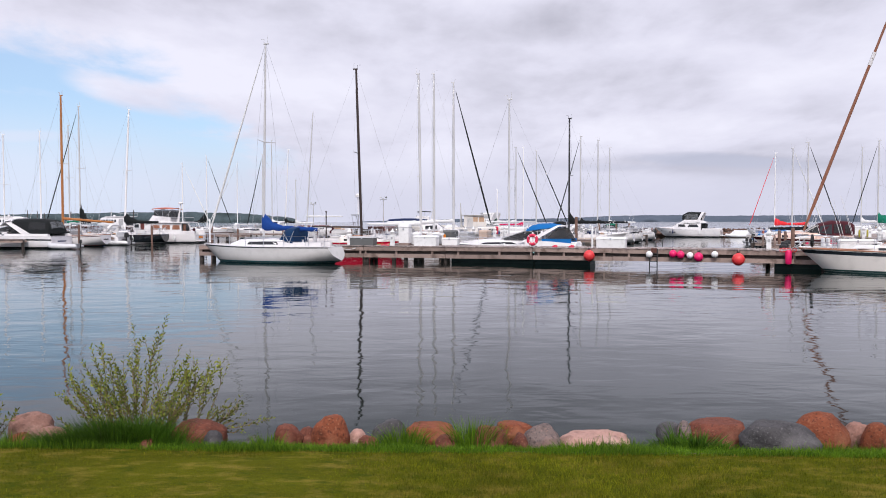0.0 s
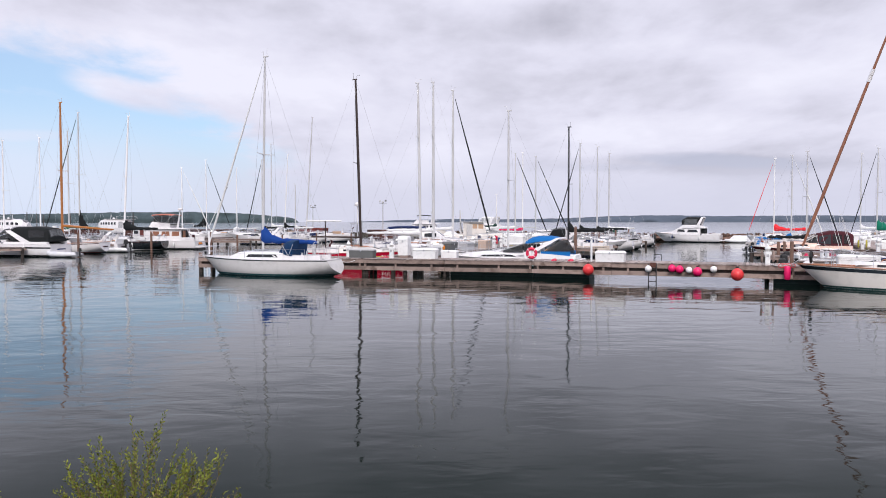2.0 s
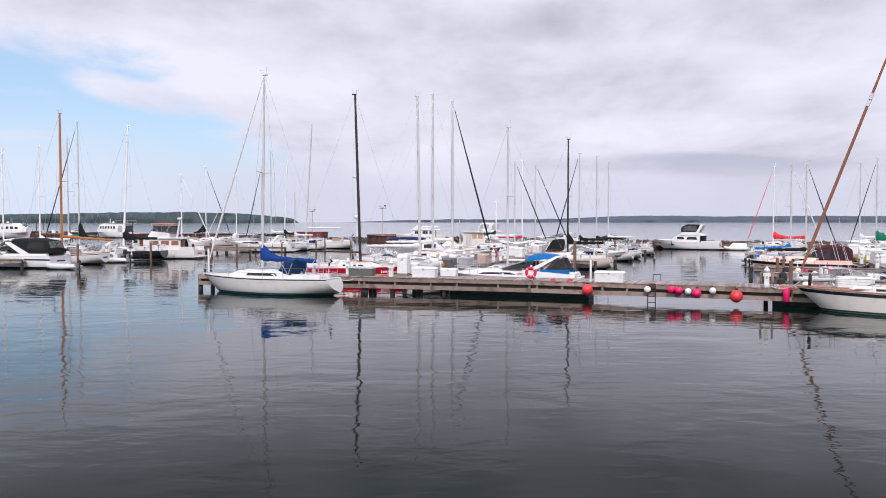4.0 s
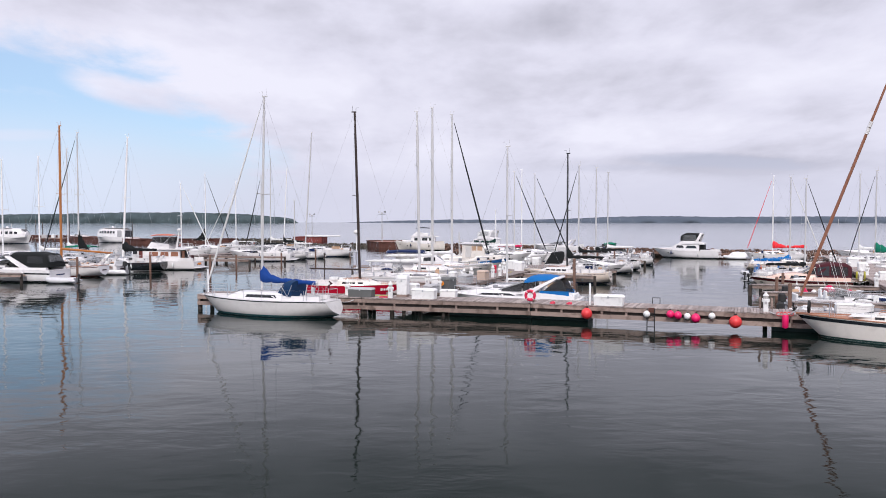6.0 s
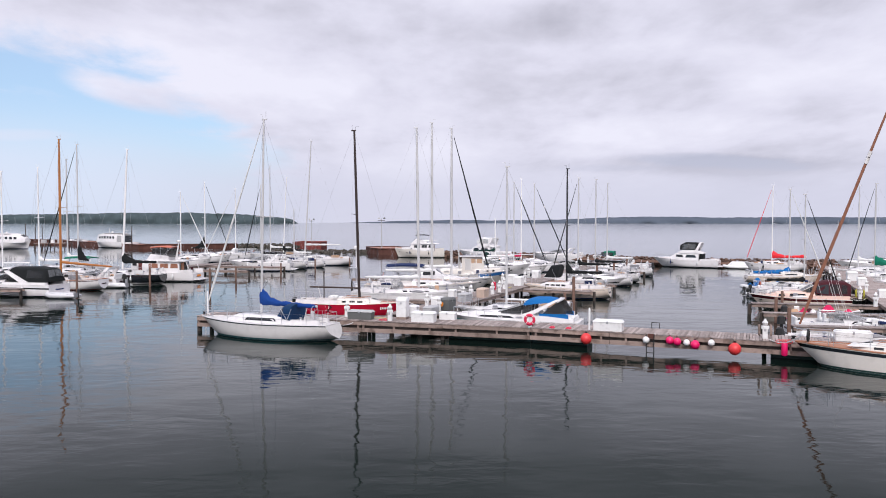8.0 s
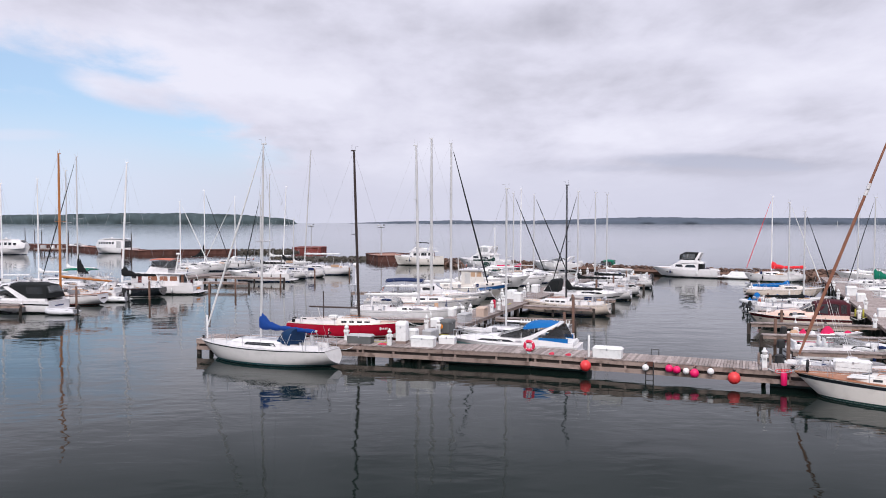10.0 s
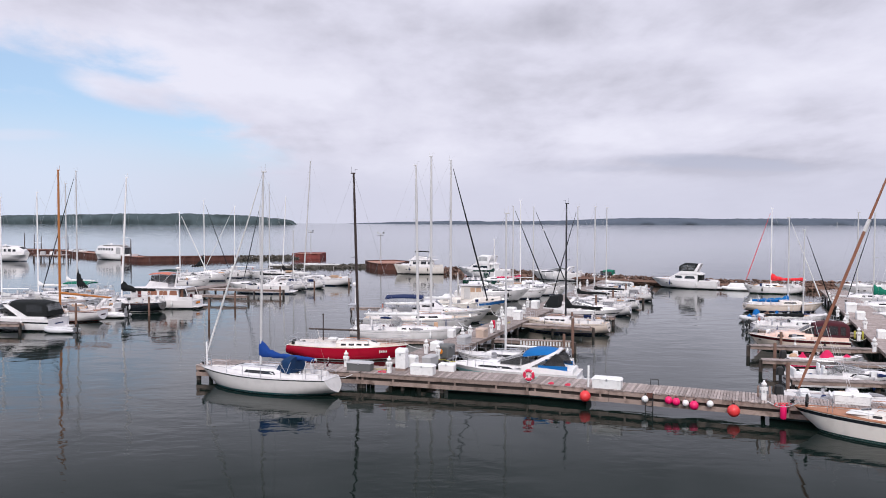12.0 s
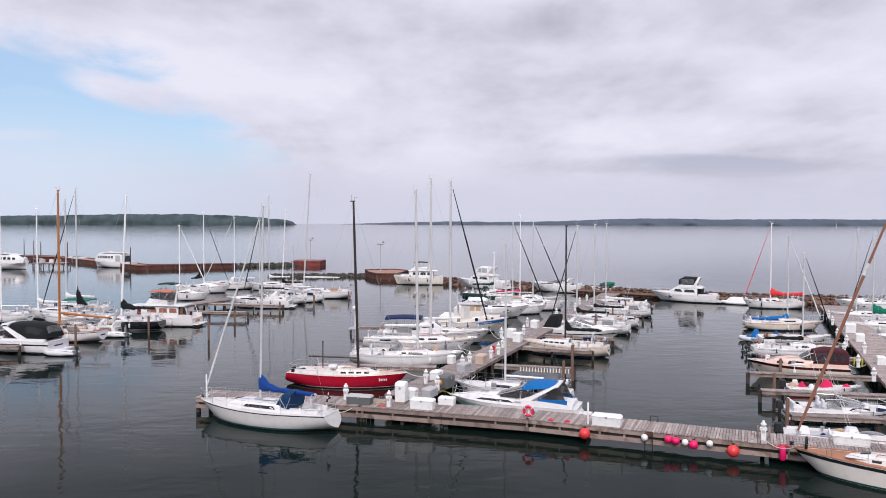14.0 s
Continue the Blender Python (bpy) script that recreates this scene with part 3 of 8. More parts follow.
class Hull:
    """A boat's hull, bow towards +x, waterline at z = 0."""

    def __init__(self, L, B, fb, bow=1.2, stern=1.0, sail=True, over=0.11, transom=0.72, reverse=0.0, flare=0.0, n=18, fine=5.6, draft=0.45):
        self.draft = draft
        self.fine = fine
        self.L, self.B, self.fb, self.bow, self.stern, self.sail = L, B, fb, bow, stern, sail
        self.over, self.transom, self.reverse, self.flare, self.n = over * L, transom, reverse, flare, n

    def half(self, s):
        if self.sail:
            return self.B / 2 * (self.transom + (1 - self.transom) * math.sin(min(s / 0.45, 1) * math.pi / 2)) if s < 0.45 else self.B / 2 * max(0.012, math.cos((s - 0.45) / 0.55 * math.pi / 2) ** 0.72)
        return self.B / 2 * (self.transom + (1 - self.transom) * min(s / 0.4, 1)) if s < 0.5 else self.B / 2 * max(0.014, (1 - ((s - 0.5) / 0.5) ** 1.95))

    def sheer(self, s):
        mid = 1.0 if not self.sail else 0.94
        if s > 0.4:
            return self.fb * (mid + (self.bow - mid) * ((s - 0.4) / 0.6) ** 1.7)
        return self.fb * (mid + (self.stern - mid) * ((0.4 - s) / 0.4) ** 1.6)

    def keel(self, s):
        """Height of the underside: a sailing hull sweeps up to its stern."""
        return -self.draft + ((self.draft + 0.17) * (1 - s / 0.3) ** 1.5 if self.sail and s < 0.3 else 0.0)

    def at(self, s, z, hand=1, off=0.0):
        zs, zk = self.sheer(s), self.keel(s)
        z = max(z, zk)
        q = max(0.0, min(1.0, (z - zk) / (zs - zk)))
        k = 5.6 - self.fine * max(0, s - 0.5) - 2.6 * max(0, 0.3 - s) / 0.3 if self.sail else max(1.2, 6.0 - 9.0 * max(0, s - 0.4))
        w = self.half(s)
        y = w * (1 - (1 - q) ** k)
        if not self.sail and s > 0.4:
            y *= 1 - self.flare * (s - 0.4) * (1 - q)
        down = 1 - z / zs
        x = -self.L / 2 + self.L * s - down * self.over * s ** 5 + down * self.reverse * (1 - s) ** 6
        return (x, hand * (y + off), z)

    def band(self, lo, hi, rows=4, off=0.0, sides_=(1, -1), transom=True, s0=0.0, s1=1.0):
        """Plating between two heights, each a number of metres or a function of the station."""
        f = lambda v, s: v(s) if callable(v) else v
        out = []
        for hand in sides_:
            grid = []
            for i in range(self.n + 1):
                s = s0 + (s1 - s0) * (1 - (1 - i / self.n) ** 1.25)
                a, c = f(lo, s), f(hi, s)
                grid.append([self.at(s, a + (c - a) * j / rows, hand, off) for j in range(rows + 1)])
            v, q = strip_mesh(grid)
            out.append((v, q if hand < 0 else [tuple(reversed(w)) for w in q]))
        if transom and s0 == 0:
            a, c = f(lo, 0), f(hi, 0)
            grid = [[self.at(0, a + (c - a) * j / rows, 1, off), self.at(0, a + (c - a) * j / rows, -1, off)] for j in range(rows + 1)]
            if off:
                grid = [[(p[0] - off, p[1], p[2]) for p in r] for r in grid]
            v, q = strip_mesh(grid)
            out.append((v, [tuple(reversed(w)) for w in q]))
        return join(*out)

    def deck(self, drop=0.04, s0=0.0, s1=1.0, inset=0.01):
        grid = []
        for i in range(self.n + 1):
            s = s0 + (s1 - s0) * (1 - (1 - i / self.n) ** 1.25)
            z = self.sheer(s)
            x, y, _ = self.at(s, z)
            y = max(y - inset, 0.004)
            grid.append([(x, -y, z - drop), (x, -y * 0.5, z - drop + 0.04), (x, 0, z - drop + 0.055), (x, y * 0.5, z - drop + 0.04), (x, y, z - drop)])
        v, q = strip_mesh(grid)
        return v, [tuple(reversed(w)) for w in q]

    def edge(self, hand, dz=0.0, s0=0.0, s1=1.0, n=16, inset=0.0):
        return [(x, y, z) for x, y, z in ((p[0], p[1] - hand * min(inset, abs(p[1])), p[2] + dz) for p in (self.at(s, self.sheer(s), hand) for s in (s0 + (s1 - s0) * i / n for i in range(n + 1))))]

    def s_of(self, x):
        return max(0.0, min(1.0, x / self.L + 0.5))

    def z(self, x):
        return self.sheer(self.s_of(x))


def plating(h, root, top, boot=None, bottom=BOTTOM_DARK, sheer=None, sheer_w=(0.80, 0.94), deck=None, rail=None, mid=None, mid_band=(0.35, 0.6), boot_h=0.15, mid_from=0.0):
    """The skin of a hull: bottom paint, boot stripe, topsides, stripes, deck and rail."""
    part("bottom_paint", h.band(-0.42, 0.05, 3), bottom, root, smooth=0.6)
    part("hull", h.band(0.05, h.sheer, 7), top, root, smooth=0.6)
    if boot:
        part("boot_stripe", h.band(0.06, boot_h, 1, 0.008), boot, root)
    if sheer:
        part("sheer_stripe", h.band(lambda s: h.sheer(s) * sheer_w[0], lambda s: h.sheer(s) * sheer_w[1], 1, 0.008, transom=False), sheer, root)
    if mid:
        part("hull_stripe", h.band(lambda s: h.sheer(s) * mid_band[0], lambda s: h.sheer(s) * mid_band[1], 2, 0.007, transom=False, s0=mid_from), mid, root)
    part("deck", h.deck(), deck or NONSKID, root)
    for hand in (1, -1):
        part("toe_rail", tube(h.edge(hand, 0.01), 0.028 if rail else 0.02, 5), rail or WHITE, root)
    part("toe_rail", tube([h.at(0, h.sheer(0), 1), h.at(0, h.sheer(0), -1)], 0.028, 5), rail or WHITE, root)


def lifelines(h, root, s0=0.06, s1=0.97, height=0.6, n=7, mat=None, wires=2):
    for hand in (1, -1):
        base = h.edge(hand, 0, s0, s1, n, inset=0.06)
        for x, y, z in base:
            part("stanchion", tube([(x, y, z - 0.02), (x, y, z + height)], 0.014, 4), STEEL, root)
        for k in range(wires):
            part("lifeline", tube([(x, y, z + height * (1 - 0.48 * k)) for x, y, z in base], 0.007, 3), WIRE, root)


def pulpit(h, root, aft=False, height=0.62):
    if not aft:
        p = [h.edge(1, 0, 0.86, 0.99, 3, 0.05), h.edge(-1, 0, 0.86, 0.99, 3, 0.05)]
        ring = [(x, y, z + height) for x, y, z in p[0]] + [(h.L / 2 + 0.08, 0, h.sheer(1) + height + 0.04)] + [(x, y, z + height) for x, y, z in reversed(p[1])]
        legs = [p[0][0], p[0][2], p[1][0], p[1][2]]
    else:
        p = [h.edge(1, 0, 0.02, 0.12, 2, 0.06), h.edge(-1, 0, 0.02, 0.12, 2, 0.06)]
        ring = [(x, y, z + height) for x, y, z in reversed(p[0])] + [(x, y, z + height) for x, y, z in p[1]]
        legs = [p[0][0], p[0][2], p[1][0], p[1][2]]
    part("pushpit" if aft else "pulpit", join(tube(ring, 0.016, 5), tube([(x, y, z - height * 0.5) for x, y, z in ring], 0.012, 4), *[tube([(x, y, z), (x, y, z + height)], 0.016, 5) for x, y, z in legs]), STEEL, root)


def spar(root, x, z0, top, r, mat, lean=(0, 0), spreaders=(0.5,), span=0.9, name="mast"):
    """A mast with spreaders and shrouds."""
    k = lambda f: (x + lean[0] * f, lean[1] * f, z0 + (top - z0) * f)
    m = part(name, tube([k(0), k(0.5), k(0.8), k(1)], [r, r, r * 0.92, r * 0.72], 8), mat, root)
    for f in spreaders:
        for hand in (1, -1):
            c = k(f)
            part("spreader", tube([c, (c[0] - 0.15, c[1] + hand * span, c[2] + 0.05)], [0.03, 0.018], 5), mat, m)
    c = k(1)
    part("masthead", join(box(c[0] - 0.05, c[1], c[2] - 0.04, 0.34, 0.10, 0.08, 0.02), tube([(c[0] - 0.15, c[1], c[2]), (c[0] - 0.15, c[1], c[2] + 0.45)], 0.010, 4), tube([(c[0] + 0.1, c[1], c[2] + 0.03), (c[0] + 0.1, c[1], c[2] + 0.28), (c[0] + 0.32, c[1], c[2] + 0.28)], 0.012, 4)), mat, m)
    return k


def rigging(h, root, k, x, bow_x, stern_x, furl=None, furl_r=0.075, fore=1.0, spreaders=(0.5,), span=0.9, furl_from=0.06, band=None, stay_from=0.0):
    z = h.z(bow_x)
    head = Vector(k(fore))
    foot = Vector((bow_x, 0, z + stay_from))
    part("forestay", tube([foot, head], 0.008, 4), WIRE, root)
    if furl:
        a, c = foot.lerp(head, furl_from), foot.lerp(head, 0.94)
        part("furled_sail", tube([a, a.lerp(c, 0.12), a.lerp(c, 0.6), c], [furl_r * 0.6, furl_r, furl_r * 0.85, furl_r * 0.35], 8), furl, root)
        part("furling_drum", lathe([(0.02, foot.z + 0.08), (0.11, foot.z + 0.10), (0.11, foot.z + 0.13), (0.05, foot.z + 0.16), (0.11, foot.z + 0.22), (0.11, foot.z + 0.25), (0.02, foot.z + 0.27)], 10, foot.x - 0.03, 0), BLACK, root)
        if band:
            for f in band:
                p, q = foot.lerp(head, f), foot.lerp(head, f + 0.022)
                part("sail_tie", tube([p, q], furl_r * 1.12, 8), WHITE, root)
    part("backstay", tube([(stern_x, 0, h.z(stern_x)), k(1.0)], 0.0055, 4), WIRE, root)
    for hand in (1, -1):
        y = h.half(h.s_of(x)) * 0.93 * hand
        pts = [(x - 0.1, y, h.z(x))]
        for f in spreaders:
            c = k(f)
            pts.append((c[0] - 0.15, c[1] + hand * span, c[2] + 0.05))
        pts.append(k(0.985))
        part("shroud", tube(pts, 0.006, 4), WIRE, root)


def boom(root, x, z, length, cover=None, mat=None, fat=0.17, rise=0.05, tall=0.0, hump=0.0, spread=0.22):
    """A boom aft of the mast, with the sail stowed under its cover."""
    end = (x - length, 0, z + rise)
    part("boom", tube([(x, 0, z), end], 0.065, 7), mat or ALU, root)
    if cover:
        rows = []
        for i in range(27):
            f = i / 26
            px, pz = x + 0.12 - (length * 0.97 + 0.12) * f, z + rise * f
            h1 = fat * (1.25 - 0.75 * f) + tall * max(0, 1 - f / spread) ** 1.5
            h1 += hump * max(0, (f - 0.55) / 0.45) ** 1.5 * (1 if f < 0.97 else 0.4)
            # the sail ties pinch the bundle; the cloth sags and wrinkles between them
            tie = abs(math.sin(f * math.pi * 5 + x))
            h1 *= 0.82 + 0.24 * tie + 0.05 * math.sin(i * 2.3 + x)
            w = fat * (0.75 - 0.35 * f) * (0.80 + 0.30 * tie + 0.08 * math.sin(i * 3.1))
            low = 0.09 + 0.05 * tie * fat / 0.2
            ring = []
            for q in range(14):
                a = 2 * math.pi * q / 14
                fold = 1 + 0.10 * math.sin(q * 2.6 + i * 1.15 + x) + 0.06 * math.sin(q * 1.3 - i * 2.1)
                slim = 0.45 if math.cos(a) > 0.5 and f < spread and tall else 1
                ring.append((px, w * fold * math.sin(a) * slim, pz - low + (h1 + low) * (0.5 + 0.5 * math.cos(a)) * (0.95 + 0.05 * fold)))
            rows.append(ring)
        part("sail_cover", rings_mesh(rows), cover, root, smooth=1.2)


def canopy(root, rows, mat, name="dodger", camber=0.08, windows=None, roundness=0.2):
    """A canvas hood on bent tubes; windows: rows of xa, xb, ta, tb on both sides."""
    sh = Shell(rows, camber, roundness)
    ob = part(name, sh.solid(), mat, root, smooth=1.0)
    for xa, xb, ta, tb in windows or ():
        for hand in (1, -1):
            part("clear_panel", sh.side(xa, xb, ta, tb, hand, 0.015), PLASTIC, ob)
    return sh


def bimini(root, x0, x1, w, z, base, mat, n=3, sag=0.1, thick=0.06):
    """A flat sun top stretched over hoops."""
    top = []
    for i in range(7):
        f = i / 6
        x, d = x0 + (x1 - x0) * f, sag * (2 * f - 1) ** 2
        top.append([(x, w * c, z - d - 0.10 * abs(c) ** 3) for c in (-1, -0.8, -0.4, 0, 0.4, 0.8, 1)] + [(x, w * c, z - d - 0.10 * abs(c) ** 3 - thick) for c in (1, 0.8, 0.4, 0, -0.4, -0.8, -1)])
    part("bimini_top", rings_mesh(top), mat, root, smooth=1.0)
    for i in range(n):
        x = x0 + (x1 - x0) * i / (n - 1)
        f = (x0 + x1) / 2
        part("bimini_hoop", tube([(f, -w, base), (x, -w, z - 0.2), (x, -w * 0.8, z - 0.08), (x, w * 0.8, z - 0.08), (x, w, z - 0.2), (f, w, base)], 0.016, 5), STEEL, root)


def outboard(root, x, z, y=0.0, mat=BLACK, size=1.0):
    m = part("outboard_motor", join(box(x - 0.18 * size, y, z + 0.12 * size, 0.42 * size, 0.30 * size, 0.46 * size, 0.08, 0.85), box(x - 0.16 * size, y, z - 0.5 * size, 0.16 * size, 0.12 * size, 0.64 * size, 0.03), box(x - 0.18 * size, y, z - 0.55 * size, 0.45 * size, 0.10 * size, 0.10 * size, 0.03)), mat, root, smooth=0.5)
    return m


def fender(root, x, y, z, mat=VINYL_WHITE, r=0.11, ln=0.55):
    part("fender", lathe([(0.02, z - ln / 2), (r * 0.7, z - ln / 2 + 0.05), (r, z - ln / 2 + 0.13), (r, z + ln / 2 - 0.13), (r * 0.7, z + ln / 2 - 0.05), (0.03, z + ln / 2), (0.012, z + ln / 2 + 0.3)], 10, x, y), mat, root)


def water():
    tagged(new("water", mesh("water", [(-4900, -60, 0), (4900, -60, 0), (4900, 4900, 0), (-4900, 4900, 0)], [(0, 1, 2, 3)], WATER)), "calm grey lake water with small ripples", "water", kind="structure")


water()


def ground():
    """One bank: the lawn behind, falling under the water's edge."""
    prof = [(-60, 0.95), (-10, 0.80), (3.0, 0.75), (5.0, 0.74), (5.35, 0.72), (5.9, 0.58), (6.6, 0.28), (7.3, -0.05), (8.4, -0.6), (11.0, -1.5)]
    xs = [-70, -30] + [-12 + 0.3 * i for i in range(81)] + [30, 70]
    rows = []
    for y, z in prof:
        rows.append([(x, y + (0.015 * math.sin(x * 1.1) - 0.038 * max(-12, min(12, x)) if 4 < y < 9 else 0), z + (0.03 * noise.noise((x * 0.9, y * 1.3, 0)) if 4 < y < 9 else 0)) for x in xs])
    v, f = strip_mesh(rows)
    me = mesh("ground", v, [tuple(reversed(q)) for q in f], TURF, 3)
    me.materials.append(SOIL)
    n = len(xs) - 1
    for i, p in enumerate(me.polygons):
        p.material_index = 1 if i // n >= 4 else 0
    tagged(new("ground", me), "grassy lake bank falling to a stony edge", "ground", kind="structure")


ground()


def forest_ridge(name, label, mat, x0, x1, y, depth, heights, step, rough, seed):
    """A wooded shore: a long low ridge whose crest is broken by tree tops."""
    xs = np.arange(x0, x1 + step, step)
    rows = []
    prof = [(0.0, 0.0), (0.02, 0.30), (0.08, 0.5), (0.25, 0.8), (0.5, 1.0), (0.8, 0.6), (1.0, 0.0)]
    for f, k in prof:
        row = []
        for x in xs:
            top = lerp_rows(heights, float(x))[1]
            j = rough * (noise.noise((x / (step * 2.2), f * 9 + seed, 0)) + 0.6 * noise.noise((x / (step * 7), f * 5 + seed, 3)))
            row.append((float(x), y + depth * f + 4 * step * noise.noise((x / (step * 9), seed, f * 3)) * (1 if f else 0.4), max(0.0, top * k + (j * min(1, top / (rough * 3)) if 0 < f < 1 else 0)) - (0.3 if f in (0, 1) else 0)))
        rows.append(row)
    v, f = strip_mesh(rows)
    return tagged(new(name, mesh(name, v, [tuple(reversed(q)) for q in f], mat, 3)), label, "wooded shore", kind="structure")


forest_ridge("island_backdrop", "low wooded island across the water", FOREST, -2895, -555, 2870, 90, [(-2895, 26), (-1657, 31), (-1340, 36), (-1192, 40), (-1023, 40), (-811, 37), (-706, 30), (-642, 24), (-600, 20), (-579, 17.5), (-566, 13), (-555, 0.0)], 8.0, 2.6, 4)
forest_ridge("far_shore_backdrop", "wooded shore on the horizon, haze mixed into its colour", FORESTFAR, -520, 2900, 3850, 500, [(-520, 0), (-400, 5), (-250, 10), (60, 17), (300, 15), (620, 19), (900, 31), (1150, 36), (1500, 31), (2000, 35), (2900, 32)], 12.0, 2.0, 9)


def rubble(name, label, path, width, height, count, mat, seed, size=(0.6, 1.5), core=CONCRETE, kind_="breakwater"):
    """A heap of quarry stone along a line: a core with stones; the larger stones along the crest are parts, the rest one mesh."""
    rng = random.Random(seed)
    root = thing(name, pose(0, 0, 0), label, kind_, kind="structure")
    pts = [Vector((*p, 0)) for p in path]
    lens = [(c - a).length for a, c in zip(pts, pts[1:])]
    total = sum(lens)

    def along(d):
        for a, c, ln in zip(pts, pts[1:], lens):
            w = (c - a).normalized()
            if d <= ln:
                return a + w * d, Vector((-w.y, w.x, 0))
            d -= ln
        return pts[-1], Vector((-w.y, w.x, 0))

    rows = []
    n = max(8, int(total / 2))
    for i in range(n + 1):
        p, side = along(total * i / n)
        rows.append([tuple(p + side * (width * a) + Vector((0, 0, height * b_ + (0.15 * rng.uniform(-1, 1) if b_ > 0 else 0)))) for a, b_ in ((-0.5, -0.5), (-0.42, 0.02), (-0.25, 0.42), (0, 0.6), (0.25, 0.42), (0.42, 0.02), (0.5, -0.5))])
    part("core", strip_mesh([list(r) for r in zip(*rows)]), mat, root, smooth=0.5)
    shapes = []
    for i in range(6):
        bm = bmesh.new()
        bmesh.ops.create_icosphere(bm, subdivisions=1, radius=0.5)
        for v in bm.verts:
            v.co *= 1 + 0.35 * noise.noise(v.co * 2.1 + Vector((i * 7.3, seed, 0)))
            v.co.z *= 0.75
        me = bpy.data.meshes.new("stone")
        bm.to_mesh(me)
        bm.free()
        me.materials.append(mat)
        shapes.append(me)
    rest = []
    for i in range(count):
        p, side = along(total * rng.random())
        a = rng.uniform(-0.46, 0.40)
        zz = height * (0.78 * (1 - (abs(a) / 0.5) ** 1.6)) + rng.uniform(-0.15, 0.1)
        s = rng.uniform(*size) * (1 if abs(a) > 0.12 else 0.85)
        m = Matrix.LocRotScale(p + side * (width * a) + Vector((0, 0, zz)), Euler((rng.uniform(-0.5, 0.5), rng.uniform(-0.5, 0.5), rng.uniform(0, 6.3))), Vector((s, s * rng.uniform(0.6, 1), s * rng.uniform(0.6, 1))))
        if i < 130:
            ob = part("stone", shapes[i % 6], None, root)
            ob.matrix_local = m
        else:
            sh = shapes[i % 6]
            rest.append(([tuple(m @ v.co) for v in sh.vertices], [tuple(q.vertices) for q in sh.polygons]))
    if rest:
        tagged(part("rubble", join(*rest), mat, root, smooth=None), kind="stuff")
    return root


rubble("breakwater", "reddish brown rubble stone breakwater", [(-6, 153), (2.2, 147), (21.8, 131.0), (33.4, 122.2), (43.8, 116.0), (62.5, 111.3), (95, 107), (140, 103)], 5.0, 1.45, 3400, ROCKFAR, 3, (0.3, 0.85))
rubble("stone_jetty", "low dark rubble stone jetty", [(-37, 163.8), (-16.5, 166)], 3.6, 0.9, 260, ROCKDARK, 5, (0.35, 0.8))
rubble("stone_mole", "dark rubble between rusty pier sections", [(-53.5, 199.5), (-38.5, 205.5)], 4.0, 1.15, 220, ROCKDARK, 8, (0.4, 0.9))
part("timber_wale", join(tube([(19.2, 130.2, 0.5), (33, 119.6, 0.5)], 0.3, 5), tube([(33, 119.6, 0.5), (43.6, 113.4, 0.5)], 0.3, 5)), PILEDRY, bpy.data.objects["breakwater"], "long brown timber along the waterline")


def slab(name, label, outline, z, wall_mat, top_mat, rim=0.25, category="pier"):
    """A filled pier: sheet-pile wall all round, with ribs, a rim and a rough top."""
    root = thing(name, pose(0, 0, 0), label, category, kind="structure")
    n = len(outline)
    vs, fs = [], []
    for i in range(n):
        a, c = Vector(outline[i]), Vector(outline[(i + 1) % n])
        d = c - a
        m = max(2, int(d.length / 0.6))
        nr = Vector((d.y, -d.x)).normalized()
        row = []
        for j in range(m + 1):
            p = a + d * (j / m) - nr * (0.18 if j % 4 in (1, 2) else 0.0)
            row.append(p)
        k = len(vs)
        vs += [(p.x, p.y, -1.5) for p in row] + [(p.x, p.y, z) for p in row]
        fs += [(k + j, k + j + 1, k + m + 2 + j, k + m + 1 + j) for j in range(m)]
    part("sheet_pile_wall", (vs, fs), wall_mat, root, smooth=None)
    rings = []
    for i in range(n + 1):
        p = Vector(outline[i % n])
        rings.append((p.x, p.y, z + rim / 2))
    part("cap_beam", tube(rings, rim * 0.7, 4), wall_mat, root, smooth=None)
    part("pier_top", ([(x, y, z - 0.02) for x, y in outline], [tuple(range(n))]), top_mat, root)
    return root


slab("rusty_pier", "long rusty sheet-pile pier with red gravel top", [(-73.5, 185.6), (-66, 189.3), (-53.3, 195.3), (-52.8, 197.2), (-65, 193.8), (-73.5, 191.6), (-88, 207.5), (-111, 233), (-158, 256), (-161, 250.5), (-114, 228.5), (-91, 204), (-77.5, 190.2)], 1.0, RUST, RUSTTOP, 0.16)
slab("rusty_pier_head", "rusty steel head of the outer pier", [(-39.9, 204), (-32.4, 204.3), (-32, 212), (-39.5, 212)], 1.2, RUSTRED, RUSTTOP, 0.16)
slab("rusty_barge", "rusty steel barge with an orange gravel top", [(-17.0, 170), (-15.2, 162), (-13.2, 157.5), (-9.4, 157.2), (-7.2, 168), (-11, 173)], 1.15, RUST, RUSTTOP, 0.15, "barge")

def lamp_post(x, y, z0, z1, label="tall pier lamp post with twin floodlights"):
    root = thing("lamp_post", pose(x, y, z0), label, "lamp post", "pier lamps")
    hgt = z1 - z0
    part("pole", tube([(0, 0, 0), (0, 0, hgt - 0.3)], [0.13, 0.08], 8), GREYGEL, root)
    part("crossarm", box(0, 0, hgt - 0.35, 1.5, 0.12, 0.12, 0.03), BOXGREY, root)
    for q in (-0.55, 0.0, 0.6):
        part("floodlight", box(q, -0.1, hgt - 0.25 + abs(q) * 0.5, 0.46, 0.4, 0.36, 0.1, 0.8), BOXGREY if q == 0.6 else BOXMID, root)


